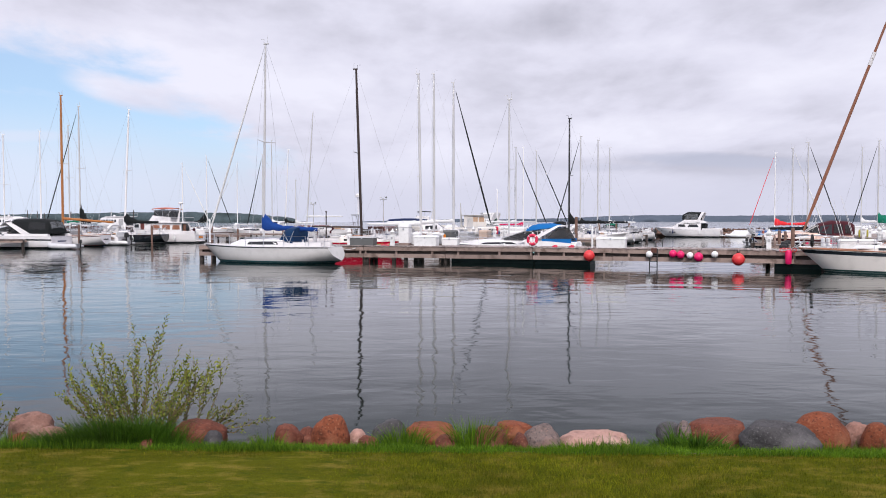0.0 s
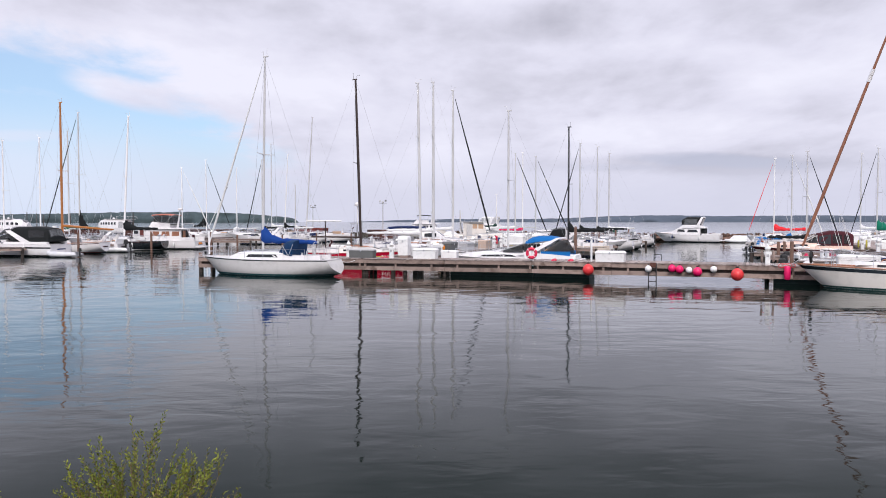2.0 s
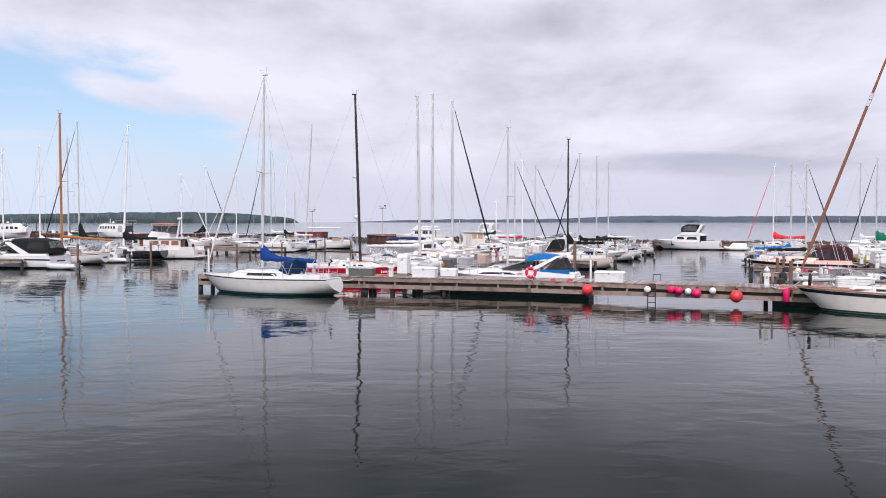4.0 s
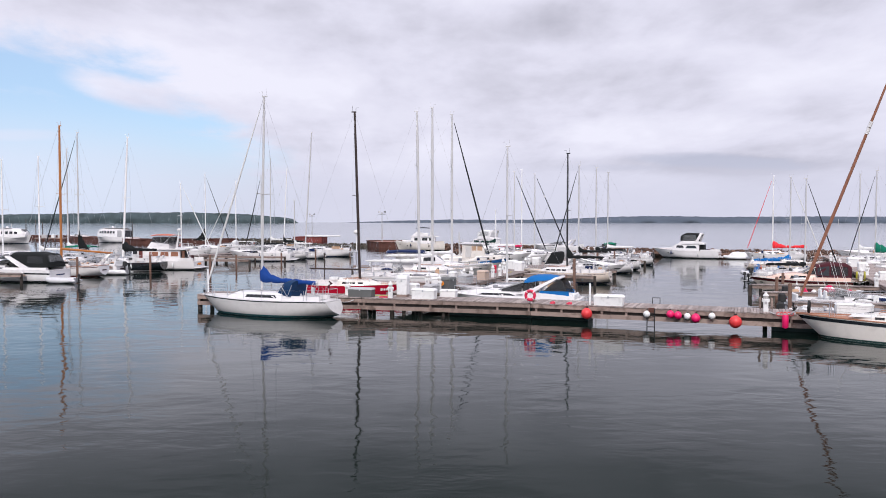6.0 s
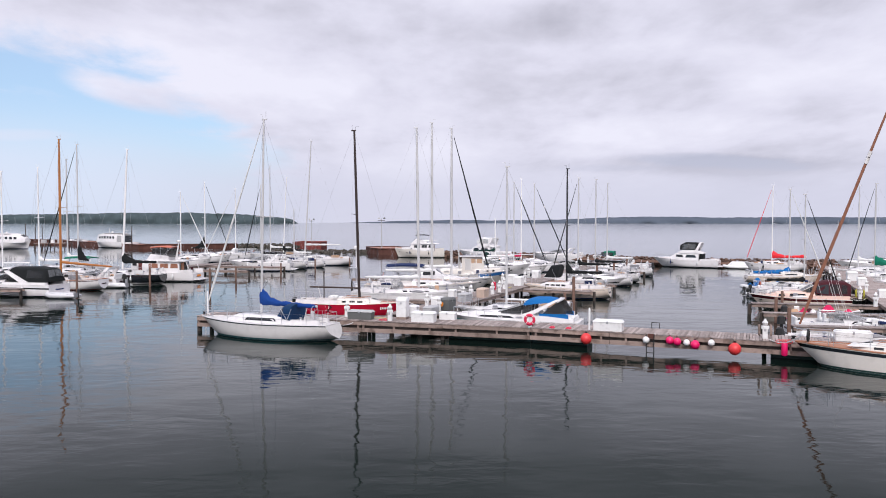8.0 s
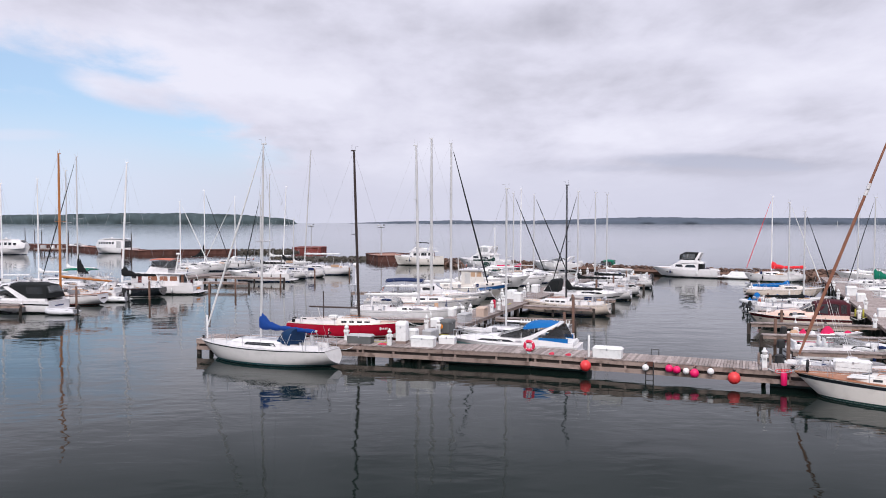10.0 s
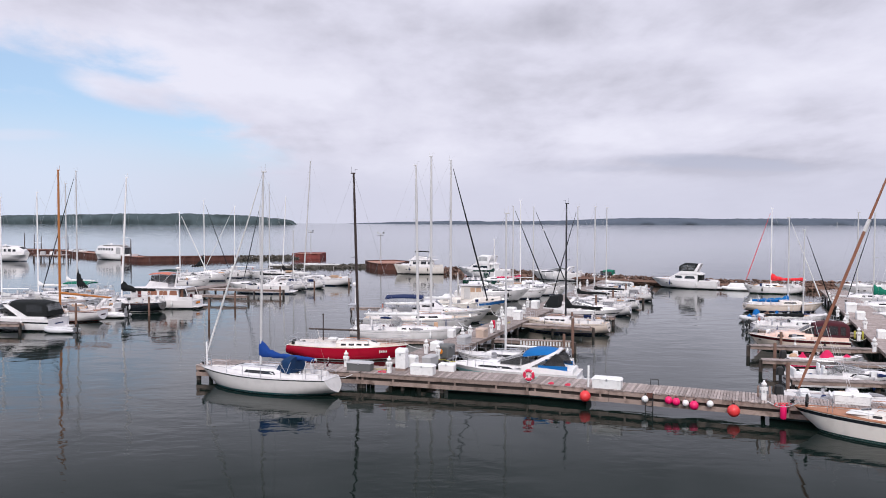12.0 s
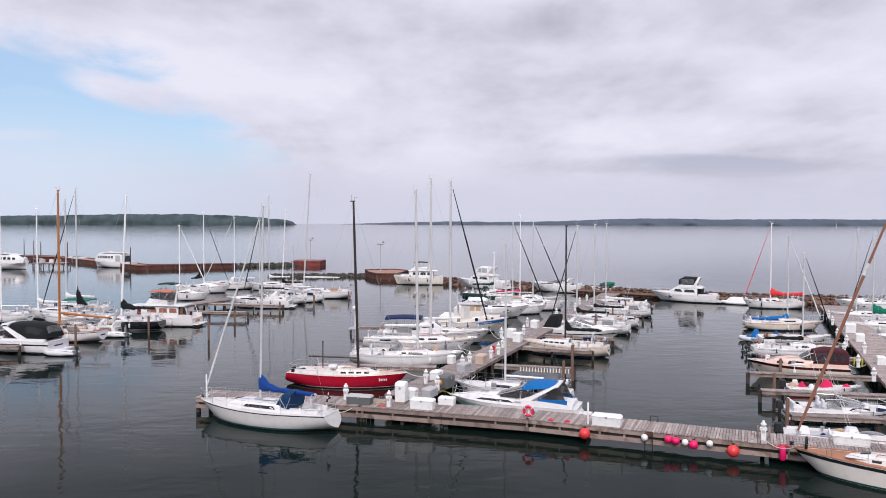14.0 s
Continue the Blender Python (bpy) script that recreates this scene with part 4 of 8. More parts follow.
lamp_post(-35.2, 206, 1.3, 7.2)
lamp_post(-13.0, 163, 1.1, 7.3)
for px_, py_, pz_ in ((-77.0, 190.0, 5.9), (-113, 232.0, 6.0), (-127, 239.2, 6.3), (-131, 241.0, 6.6), (-124, 237.6, 5.8)):
    pl = tagged(part("mooring_pole", tube([(0, 0, 0), (0, 0, pz_ - 1.6)], [0.16, 0.10], 7), PILE), "dark slim pole on the rusty pier", "pole", "pier poles")
    pl.matrix_world = pose(px_, py_, 1.10)

# ---- docks ----
def dock(name, label, path, width, z=1.0, plank_parts=False, face=True, pile_step=2.4, plank_w=0.15, seed=1, spacer=True, clear=None):
    """A timber dock along its front edge: planks across, double face beams with spacers, and piles."""
    rng = random.Random(seed)
    root = thing(name, pose(0, 0, 0), label, "dock", kind="structure")
    many = []
    shared = [mesh("plank", *box(0, 0, 0, plank_w - 0.016, width + d, 0.05, 0.008), PLANK) for d in (0.0, 0.05, -0.04)] if plank_parts else None
    for a, c in zip(path, path[1:]):
        a, c = Vector((*a, 0)), Vector((*c, 0))
        w = (c - a).normalized()
        side = Vector((-w.y, w.x, 0))
        ln = (c - a).length
        ang = math.atan2(w.y, w.x)
        m = int(ln / plank_w)
        for i in range(m):
            p = a + w * (plank_w * (i + 0.5)) + side * (width / 2 + rng.uniform(-0.03, 0.03)) + Vector((0, 0, z - 0.05 + rng.uniform(-0.008, 0.008)))
            mt = Matrix.LocRotScale(p, Euler((0, rng.uniform(-0.02, 0.02), ang + rng.uniform(-0.012, 0.012))), None)
            if plank_parts:
                ob = part("plank", shared[i % 3], None, root)
                ob.matrix_local = mt
            else:
                v, f = box(0, 0, 0, plank_w - 0.016, width, 0.05)
                many.append(([tuple(mt @ Vector(q)) for q in v], f))
        for off, zs in ((0.02, ((z - 0.29, 0.22), (z - 0.69, 0.23))), (width - 0.14, ((z - 0.29, 0.22),))) if face else ((0.05, ((z - 0.28, 0.2),)), (width - 0.15, ((z - 0.28, 0.2),))):
            for zz, hh in zs:
                n = max(1, round(ln / 4.8))
                for j in range(n):
                    p, q = a + w * (ln * j / n + 0.01) + side * off, a + w * (ln * (j + 1) / n - 0.01) + side * off
                    jx = rng.uniform(-0.012, 0.012)
                    part("beam", rings_mesh([[tuple(r + side * s + Vector((0, 0, zz + jx + t_))) for s, t_ in ((0, 0.01), (0.12, 0.01), (0.12, hh), (0.0, hh))] for r in (p, q)]), BEAM, root, smooth=None)
        # dark backing strip added behind the beam gap to stand for its shade
        if face:
            part("inner_beam", rings_mesh([[tuple(r + side * s + Vector((0, 0, t_))) for s, t_ in ((0.20, z - 0.56), (0.34, z - 0.56), (0.34, z - 0.10), (0.20, z - 0.10))] for r in (a + w * 0.05, c - w * 0.05)]), PILE, root, "dark backing that stands for shade between the beams", smooth=None)
        if face and spacer:
            n = int(ln / 1.7)
            for j in range(n + 1):
                p = a + w * min(max(ln * j / max(n, 1) + rng.uniform(-0.4, 0.4), 0.1), ln - 0.1) + side * 0.07
                part("spacer_block", rings_mesh([[tuple(p + w * s + side * t_ + Vector((0, 0, zz))) for s, t_ in ((-0.05, 0), (0.05, 0), (0.05, 0.12), (-0.05, 0.12))] for zz in (z - 0.47, z - 0.28)]), BEAM, root, smooth=None)
        n = max(1, int(ln / pile_step))
        for j in range(n + 1):
            for off in (0.30, width - 0.35) if width > 1.2 else (width / 2,):
                p = a + w * (ln * j / n + rng.uniform(-0.2, 0.2)) + side * off
                if clear and clear[0] < p.x < clear[1]:
                    continue
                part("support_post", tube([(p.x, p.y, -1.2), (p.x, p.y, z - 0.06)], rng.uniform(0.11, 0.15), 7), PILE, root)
    if many:
        tagged(part("planking", join(*many), PLANK, root, smooth=None), kind="stuff")
    return root


def island_random(m, amount):
    """Lets joined planks differ one by one."""
    t = m.node_tree
    b = t.nodes["Principled BSDF"]
    src = b.inputs["Base Color"].links[0].from_socket
    g = t.nodes.new("ShaderNodeNewGeometry")
    r = t.nodes.new("ShaderNodeMapRange")
    r.inputs[3].default_value, r.inputs[4].default_value = 1 - amount, 1 + amount
    link(t, g.outputs["Random Per Island"], r.inputs[0])
    v = t.nodes.new("ShaderNodeVectorMath")
    v.operation = "SCALE"
    link(t, src, v.inputs[0])
    link(t, r.outputs[0], v.inputs["Scale"])
    link(t, v.outputs[0], b.inputs["Base Color"])


island_random(PLANK, 0.15)
island_random(ROCKFAR, 0.35)

dock("service_dock", "low brown service dock below the rusty pier", [(-103, 193.2), (-95.4, 193.6)], 4.0, 1.3, face=False, pile_step=2.5, seed=77, plank_w=0.3)
for q, w_ in ((-101.5, 1.2), (-99.2, 0.8), (-97.4, 1.0)):
    crate = tagged(part("crate", box(0, 0, 0, w_, 0.9, 0.8, 0.05), BOXMID if w_ > 0.9 else BOXWHITE), "pale crate on the service dock", "crate", "crates on the service dock")
    crate.matrix_world = pose(q, 195.2, 1.3, 0, 0, 10)

main_dock = dock("main_dock", "weathered grey timber dock on dark piles", [(-15.2, 47.2), (-4.8, 45.0), (4.8, 42.15), (25, 33.8)], 2.2, 0.96, plank_parts=True, clear=(0.3, 16.0))
# solid dark green blocks close off the space under the dock
for p0, p1 in (((0.2, 43.95), (4.8, 42.5)), ((4.8, 42.5), (7.7, 41.28)), ((16.2, 37.7), (18.5, 36.7))):
    d = Vector(p1) - Vector(p0)
    s_ = Vector((-d.y, d.x)).normalized()
    part("crib_wall", rings_mesh([[(p[0] + s_.x * o, p[1] + s_.y * o, zz) for o, zz in ((0.55, -1.0), (1.9, -1.0), (1.9, 0.55), (0.55, 0.55))] for p in (p0, p1)]), BOTTOM_GREEN, main_dock, "dark green crib block under the dock")


def strip(start, heading, length):
    a = radians(heading)
    return [start, (start[0] + length * math.cos(a), start[1] + length * math.sin(a))]


# the main pier runs back from the dock; its planks lie across, so its path is its right edge
def pier(name, label, right_edge, length, width, heading=68.0, z=1.0, seed=3):
    return dock(name, label, strip(right_edge, heading, length), width, z, face=False, pile_step=4.0, seed=seed, plank_w=0.2)


pier("centre_pier", "wide weathered timber pier between the slips", (-1.1, 47.0), 76, 2.7)
pier("east_pier", "wide weathered timber pier along the eastern slips", (28.3, 39.0), 66, 3.2, seed=4)
FINGERS = [((-9.6, 58.6), -6, 9.2, 0.9), ((4.0, 58.6), -15, 5.9, 0.9), ((6.4, 67.6), -21, 6.8, 1.0), ((9.6, 75.0), -21, 7.2, 0.9), ((13.4, 84.5), -21, 7.2, 0.9), ((17.0, 93.6), -21, 7.2, 0.9),
           ((20.0, 43.5), -10, 9.4, 0.8), ((21.0, 50.0), -12, 8.8, 0.75), ((22.6, 55.9), -12, 9.6, 0.8), ((26.5, 63.9), -15, 8.5, 0.8), ((30.0, 71.2), -15, 8.5, 0.8),
           ((-33.2, 103.0), -11, 12.4, 1.0), ((-33.0, 94.0), -8, 9.4, 0.9), ((-48.0, 67.3), -2, 11.0, 0.9), ((-46.0, 80.5), -8, 12.0, 0.9), ((-9.5, 79.9), -5, 13.0, 0.9)]
for i, (st, hd, ln, w_) in enumerate(FINGERS):
    dock("finger_dock", "narrow weathered finger dock between moored boats", strip(st, hd, ln), w_, 0.85, face=False, pile_step=3.2, seed=20 + i, plank_w=0.2)
dock("west_pier", "weathered timber pier behind the western slips", strip((-46, 66), 68, 62), 2.6, 0.95, face=False, pile_step=4, seed=60, plank_w=0.22)

# ---- boats ----
def clutter(h, root, sail):
    """Fenders, lines and loose gear left about the deck."""
    rng = random.Random(int(h.L * 100 + h.B * 1000 + root.location.x * 10))
    for hand in (1, -1):
        for s in (0.28, 0.5, 0.68):
            if rng.random() < 0.6:
                x, y, z = h.at(s + rng.uniform(-0.05, 0.05), h.sheer(s), hand, 0.12)
                fender(root, x, y, z - 0.42, rng.choice((VINYL_WHITE, VINYL_WHITE, BLACK, NAVY)), 0.10, 0.5)
    for i in range(3):
        x = rng.uniform(-0.40, 0.36) * h.L
        y = h.half(h.s_of(x)) * rng.choice((-0.72, 0.72, 0.5, -0.5))
        z = h.z(x) + 0.03
        part("rope_coil", join(*[tube([(x + (0.16 - 0.03 * q) * math.cos(a), y + (0.16 - 0.03 * q) * math.sin(a), z + 0.02 * q) for a in (2 * math.pi * j / 9 for j in range(10))], 0.018, 4) for q in range(3)]), rng.choice((C_WHITE, C_TAN, C_NAVY, C_GREY)), root)
    for i in range(3):
        x = rng.uniform(-0.42, -0.14) * h.L
        y = rng.uniform(-0.25, 0.25) * h.B
        part("gear_bag", box(x, y, h.z(x) + 0.03, rng.uniform(0.3, 0.6), rng.uniform(0.25, 0.4), rng.uniform(0.15, 0.35), 0.07, 0.8), rng.choice((C_WHITE, C_NAVY, C_GREY, C_TAN, C_BLACK, C_MAROON)), root)
    for hand in (1, -1):
        for q in (0.06, 0.5, 0.93):
            x, y, z = h.at(q, h.sheer(q), hand, -0.09)
            part("cleat", join(tube([(x - 0.11, y, z + 0.07), (x + 0.11, y, z + 0.07)], 0.018, 5), box(x, y, z, 0.08, 0.04, 0.06)), STEEL, root)
    for i in range(5):
        x = rng.uniform(-0.42, 0.30) * h.L
        y = h.half(h.s_of(x)) * rng.choice((-0.82, 0.82)) * rng.uniform(0.85, 1.0)
        kind_ = rng.randrange(4)
        z = h.z(x)
        if kind_ == 0:
            part("jerry_can", box(x, y, z, 0.34, 0.16, 0.40, 0.05), rng.choice((C_GREY, BOXWHITE, C_TAN, C_NAVY, BOXWHITE)), root)
        elif kind_ == 1:
            part("vent_cowl", join(lathe([(0.05, z), (0.05, z + 0.16), (0.09, z + 0.20), (0.10, z + 0.28), (0.02, z + 0.30)], 8, x, y), box(x + 0.09, y, z + 0.18, 0.05, 0.13, 0.11, 0.03)), STEEL, root)
        elif kind_ == 2:
            part("folded_canvas", tube([(x - 0.5, y, z + 0.10), (x - 0.15, y * 0.98, z + 0.14), (x + 0.2, y, z + 0.11), (x + 0.55, y * 0.97, z + 0.09)], [0.05, 0.10, 0.11, 0.05], 7), rng.choice((C_WHITE, C_NAVY, C_GREY, C_BLACK, C_TAN)), root)
        else:
            part("boathook", tube([(x - 0.9, y, z + 0.06), (x + 0.9, y * 0.96, z + 0.10)], 0.02, 5), rng.choice((TEAK, ALU, BLACK)), root)
    for hand in (1, -1):
        p, q = h.at(0.90, h.sheer(0.90) * 0.70, hand, 0.006), h.at(0.93, h.sheer(0.93) * 0.70, hand, 0.006)
        part("registration_bar", rings_mesh([[(v[0], v[1] + hand * o, v[2] + dz) for o, dz in ((0.006, -0.05), (0.006, 0.05), (-0.02, 0.05), (-0.02, -0.05))] for v in (p, q)]), BLACK, root)
    w = h.half(0.0)
    part("lettering_bar", box(h.at(0, h.sheer(0) * 0.62)[0] - 0.02, 0, h.sheer(0) * 0.56, 0.03, w * 0.8, 0.11), rng.choice((NAVY, BLACK, MAROON)), root)
    if sail:
        part("cove_line", h.band(lambda s: h.sheer(s) * 0.86, lambda s: h.sheer(s) * 0.885, 1, 0.007, transom=False, s0=0.03, s1=0.97), rng.choice((NAVY, MAROON, GREYGEL, BLACKHULL)), root)
        for hand in (1, -1):
            x = -0.26 * h.L
            part("weather_cloth", box(x, hand * (h.half(h.s_of(x)) - 0.07), h.z(x) + 0.16, 0.13 * h.L, 0.02, 0.36, 0.0), rng.choice((C_WHITE, C_NAVY, C_GREY, C_TAN)), root) if rng.random() < 0.4 else None
        for hand in (1, -1):
            for q in (-0.30, -0.20):
                x = q * h.L
                y = hand * h.half(h.s_of(x)) * 0.70
                part("winch", lathe([(0.07, h.z(x) + 0.02), (0.075, h.z(x) + 0.20), (0.05, h.z(x) + 0.26), (0.06, h.z(x) + 0.32), (0.01, h.z(x) + 0.33)], 8, x, y), STEEL, root)
        part("anchor", join(tube([(0.42 * h.L, 0.05, h.z(0.42 * h.L) + 0.08), (0.50 * h.L, 0.05, h.z(0.48 * h.L) + 0.12)], 0.025, 5), box(0.50 * h.L, 0.05, h.z(0.48 * h.L), 0.10, 0.18, 0.08, 0.03, 0.5)), GREYGEL, root)
        x = -0.47 * h.L
        part("grill", join(box(x, h.B * 0.22, h.z(x) + 0.5, 0.28, 0.42, 0.2, 0.08), tube([(x, h.B * 0.22, h.z(x)), (x, h.B * 0.22, h.z(x) + 0.52)], 0.02, 4)), STEEL, root)
        part("horseshoe_buoy", tube([(x + 0.15, -h.B * 0.25 + 0.2 * math.cos(a), h.z(x) + 0.42 + 0.22 * math.sin(a)) for a in (-0.4, 0.3, 1.0, 1.57, 2.1, 2.8, 3.5)], 0.06, 6), rng.choice((VINYL_WHITE, VINYL_WHITE, C_ORANGE)), root)
    else:
        for hand in (1, -1):
            x = rng.uniform(-0.1, 0.0) * h.L
            part("antenna", tube([(x, hand * h.B * 0.33, h.fb + 0.5), (x - 0.7, hand * h.B * 0.36, h.fb + 3.0)], [0.016, 0.008], 4), WHITE, root)


def sloop(label, x, y, heading, L=9.0, B=3.0, fb=1.0, top=WHITE, boot=NAVY, bottom=BOTTOM_DARK, sheer=None, sheer_w=(0.80, 0.94), deck=None, rail=None,
          mast_x=0.6, mast_top=12.0, mast_r=0.085, mast=ALU, lean=(0, 0), cover=None, boom_len=3.6, boom_z=1.35, cover_tall=0.45, furl=None, furl_r=0.08, fore=1.0, band=None,
          dodger=None, bim=None, cabin=WHITE, windows="strip", over=0.11, reverse=-0.18, transom=0.62, bow=1.2, stern=1.0, wheel=True, lines=True, spreaders=(0.5,), pilot=False, motor=False, stay_from=0.0, flag=False, tidy=False, boom_mat=None, no_boom=False, boom_rise=0.05, stem=-0.12, aft_end=-0.08, fine=5.6, fat=0.17, hump=0.0, spread=0.22, hh=0.42, draft=0.45, boot_h=0.15):
    root = thing("sailboat", pose(x, y, 0, 0, 0, heading), label, "sailboat", "sailboats in the marina")
    h = Hull(L, B, fb, bow, stern, True, over, transom, reverse, fine=fine, draft=draft)
    plating(h, root, top, boot, bottom, sheer, sheer_w, deck, rail, boot_h=boot_h)
    # coachroof over the middle, cockpit aft of it
    c0, c1 = aft_end * L, 0.27 * L
    hw = lambda q, k: h.half(h.s_of(q)) * k
    rows = [(c0, hw(c0, 0.66), hw(c0, 0.60), h.z(c0) - 0.05, h.z(c0) + hh), (c0 + 0.5, hw(c0 + 0.5, 0.66), hw(c0 + 0.5, 0.59), h.z(c0) - 0.05, h.z(c0) + hh)]
    for f in (0.35, 0.6, 0.8):
        q = c0 + (c1 - c0) * f
        rows.append((q, hw(q, 0.62), hw(q, 0.52), h.z(q) - 0.06, h.z(c0) + hh - 0.10 * f + 0.02))
    rows.append((c1, hw(c1, 0.50), hw(c1, 0.36), h.z(c1) - 0.06, h.z(c1) + 0.05))
    cab = Shell(rows, 0.06, 0.12)
    body = part("coachroof", cab.solid(), cabin, root)
    for hand in (1, -1):
        if windows == "strip":
            part("cabin_window", cab.side(c0 + 0.35, c0 + (c1 - c0) * 0.62, 0.38, 0.74, hand, slant=0.15), GLASS, body)
        elif windows == "ports":
            for f in (0.12, 0.30, 0.48, 0.66):
                q = c0 + (c1 - c0) * f
                part("portlight", cab.side(q, q + 0.38, 0.38, 0.70, hand), GLASS, body)
        else:
            for f in (0.10, 0.42):
                q = c0 + (c1 - c0) * f
                part("cabin_window", cab.side(q, q + L * 0.085, 0.36, 0.76, hand, slant=0.06), GLASS, body)
    for hand in (1, -1):
        part("handrail", tube([(q, hand * hw(q, 0.42), h.z(c0) + hh + dz) for q, dz in ((c0 + 0.5, 0.02), (c0 + 0.55, 0.11), (c0 + (c1 - c0) * 0.45, 0.10), (c0 + (c1 - c0) * 0.46, 0.0))], 0.018, 5), TEAK if rail or windows != "strip" else STEEL, root)
    part("companionway_hatch", box(c0 + 0.42, 0, h.z(c0) + hh + 0.03, 0.75, 0.62, 0.07, 0.02), PLASTIC if windows == "strip" else cabin, root)
    for f, s in ((0.42, 0.5), (0.78, 0.42)):
        q = c0 + (c1 - c0) * f
        part("deck_hatch", cab.top(q, q + s, -0.28, 0.28, 0.035), GLASS if f > 0.5 else PLASTIC, body)
    for hand in (1, -1):
        part("handrail", tube([(q, hand * hw(q, 0.36), lerp_rows(rows, q)[4] + dz) for q, dz in ((c0 + 0.3, 0.04), (c0 + 0.4, 0.12), (c0 + (c1 - c0) * 0.7, 0.12), (c0 + (c1 - c0) * 0.72, 0.04))], 0.018, 5), TEAK if rail or windows != "strip" else STEEL, body)
    # cockpit: coamings, seats and sole
    a0, a1 = -0.44 * L, c0
    zc = h.z((a0 + a1) / 2)
    for hand in (1, -1):
        ring = []
        for q in (a0, (a0 + a1) / 2, a1):
            w = hw(q, 0.66)
            ring.append([(q, hand * w, zc - 0.04), (q, hand * (w - 0.05), zc + 0.26), (q, hand * (w - 0.20), zc + 0.26), (q, hand * (w - 0.22), zc - 0.04)])
        part("cockpit_coaming", rings_mesh(ring), top if top in (WHITE, WARM) else WHITE, root)
        part("winch", lathe([(0.09, zc + 0.26), (0.06, zc + 0.30), (0.055, zc + 0.36), (0.08, zc + 0.40), (0.02, zc + 0.41)], 10, (a0 + a1) / 2, hand * (hw((a0 + a1) / 2, 0.66) - 0.13)), STEEL, root)
    part("cockpit_sole", box((a0 + a1) / 2, 0, zc + 0.015, abs(a1 - a0) * 0.92, B * 0.26, 0.02), TEAK if rail else GREYGEL, root)
    part("companionway", box(c0 - 0.02, 0, h.z(c0) + 0.05, 0.06, 0.6, 0.42, 0.01), GLASS, root)
    if wheel:
        wz = zc + 0.62
        wx = a0 + 0.28 * abs(a1 - a0)
        helm = part("steering_wheel", tube([(wx, 0.40 * math.cos(a), wz + 0.40 * math.sin(a)) for a in (2 * math.pi * i / 16 for i in range(17))], 0.018, 5), STEEL, root)
        for a in (0.5, 1.55, 2.6):
            part("spoke", tube([(wx, -0.4 * math.cos(a), wz - 0.4 * math.sin(a)), (wx, 0.4 * math.cos(a), wz + 0.4 * math.sin(a))], 0.010, 4), STEEL, helm)
        part("steering_pedestal", box(wx + 0.12, 0, zc, 0.2, 0.24, 0.72, 0.05, 0.8), WHITE, root)
    z0 = max(h.z(mast_x), lerp_rows(rows, mast_x)[4] if c0 < mast_x < c1 else 0)
    k = spar(root, mast_x, z0, mast_top, mast_r, mast, lean, spreaders, B * 0.30)
    rigging(h, root, k, mast_x, L / 2 + stem, -L / 2 + 0.08, furl, furl_r, fore, spreaders, B * 0.30, band=band, stay_from=stay_from)
    if not no_boom:
        boom(root, mast_x - mast_r, z0 + boom_z - 0.45, boom_len, cover, boom_mat or mast, tall=cover_tall, rise=boom_rise, fat=fat, hump=hump, spread=spread)
        part("mainsheet", tube([(mast_x - boom_len * 0.85, 0, z0 + boom_z - 0.45), (mast_x - boom_len * 0.8, 0.1, zc + 0.2)], 0.02, 4), WHITE, root)
    if dodger:
        zz = h.z(c0) + hh
        canopy(root, [(c0 - 0.55, B * 0.29, B * 0.26, zc + 0.2, zz + 0.60), (c0 - 0.15, B * 0.29, B * 0.27, zc + 0.25, zz + 0.62), (c0 + 0.08, B * 0.28, B * 0.26, zz - 0.05, zz + 0.52), (c0 + 0.4, B * 0.26, B * 0.20, zz - 0.05, zz + 0.06)], dodger, "dodger", windows=[(c0 - 0.05, c0 + 0.22, 0.35, 0.8)])
        for hand in (1, -1):
            part("dodger_frame", join(tube([(c0 - 0.35, hand * B * 0.30, zc + 0.22), (c0 - 0.6, hand * B * 0.275, zz + 0.46)], 0.016, 5), tube([(c0 - 0.35, hand * B * 0.30, zc + 0.22), (c0 + 0.1, hand * B * 0.275, zz + 0.40)], 0.016, 5)), STEEL, root)
    if pilot:
        zz = h.z(c0)
        ph = Shell([(c0 - 0.5, B * 0.34, B * 0.30, zz, zz + 1.05), (c0 + 0.9, B * 0.33, B * 0.29, zz, zz + 1.08), (c0 + 1.7, B * 0.31, B * 0.24, zz, zz + 0.5)], 0.06)
        pb = part("pilothouse", ph.solid(), WHITE, root)
        for hand in (1, -1):
            part("cabin_window", ph.side(c0 - 0.3, c0 + 0.85, 0.5, 0.85, hand), GLASS, pb)
        part("windscreen", ph.top(c0 + 0.98, c0 + 1.55, -0.85, 0.85), GLASS, pb)
    if bim:
        bimini(root, a0 + 0.1, a1 - 0.2, B * 0.36, zc + 1.6, zc + 0.2, bim, thick=0.14)
    if lines:
        pulpit(h, root)
        pulpit(h, root, True)
        lifelines(h, root, 0.14, 0.84, n=5)
    if motor:
        outboard(root, -L / 2 - 0.05, h.z(-L / 2) - 0.15, 0.4, size=0.8)
    if not tidy:
        clutter(h, root, True)
    if flag:
        part("flagstaff", tube([(-L / 2 + 0.1, 0.5, h.sheer(0)), (-L / 2 - 0.1, 0.5, h.sheer(0) + 1.3)], 0.02, 5), WHITE, root)
        part("flag", rings_mesh([[(-L / 2 - 0.05 - 0.10 * math.sin(q * 1.9) - dx_, 0.5 + 0.05 * math.cos(q * 2.3) + dy_, h.sheer(0) + 1.15 - 0.13 * q) for dx_, dy_ in ((-0.03, 0.0), (0.06, -0.03), (0.10 + 0.04 * (q % 2), 0.05), (0.0, 0.05))] for q in range(4)]), C_MAROON, root, "furled dark red flag", smooth=1.2)
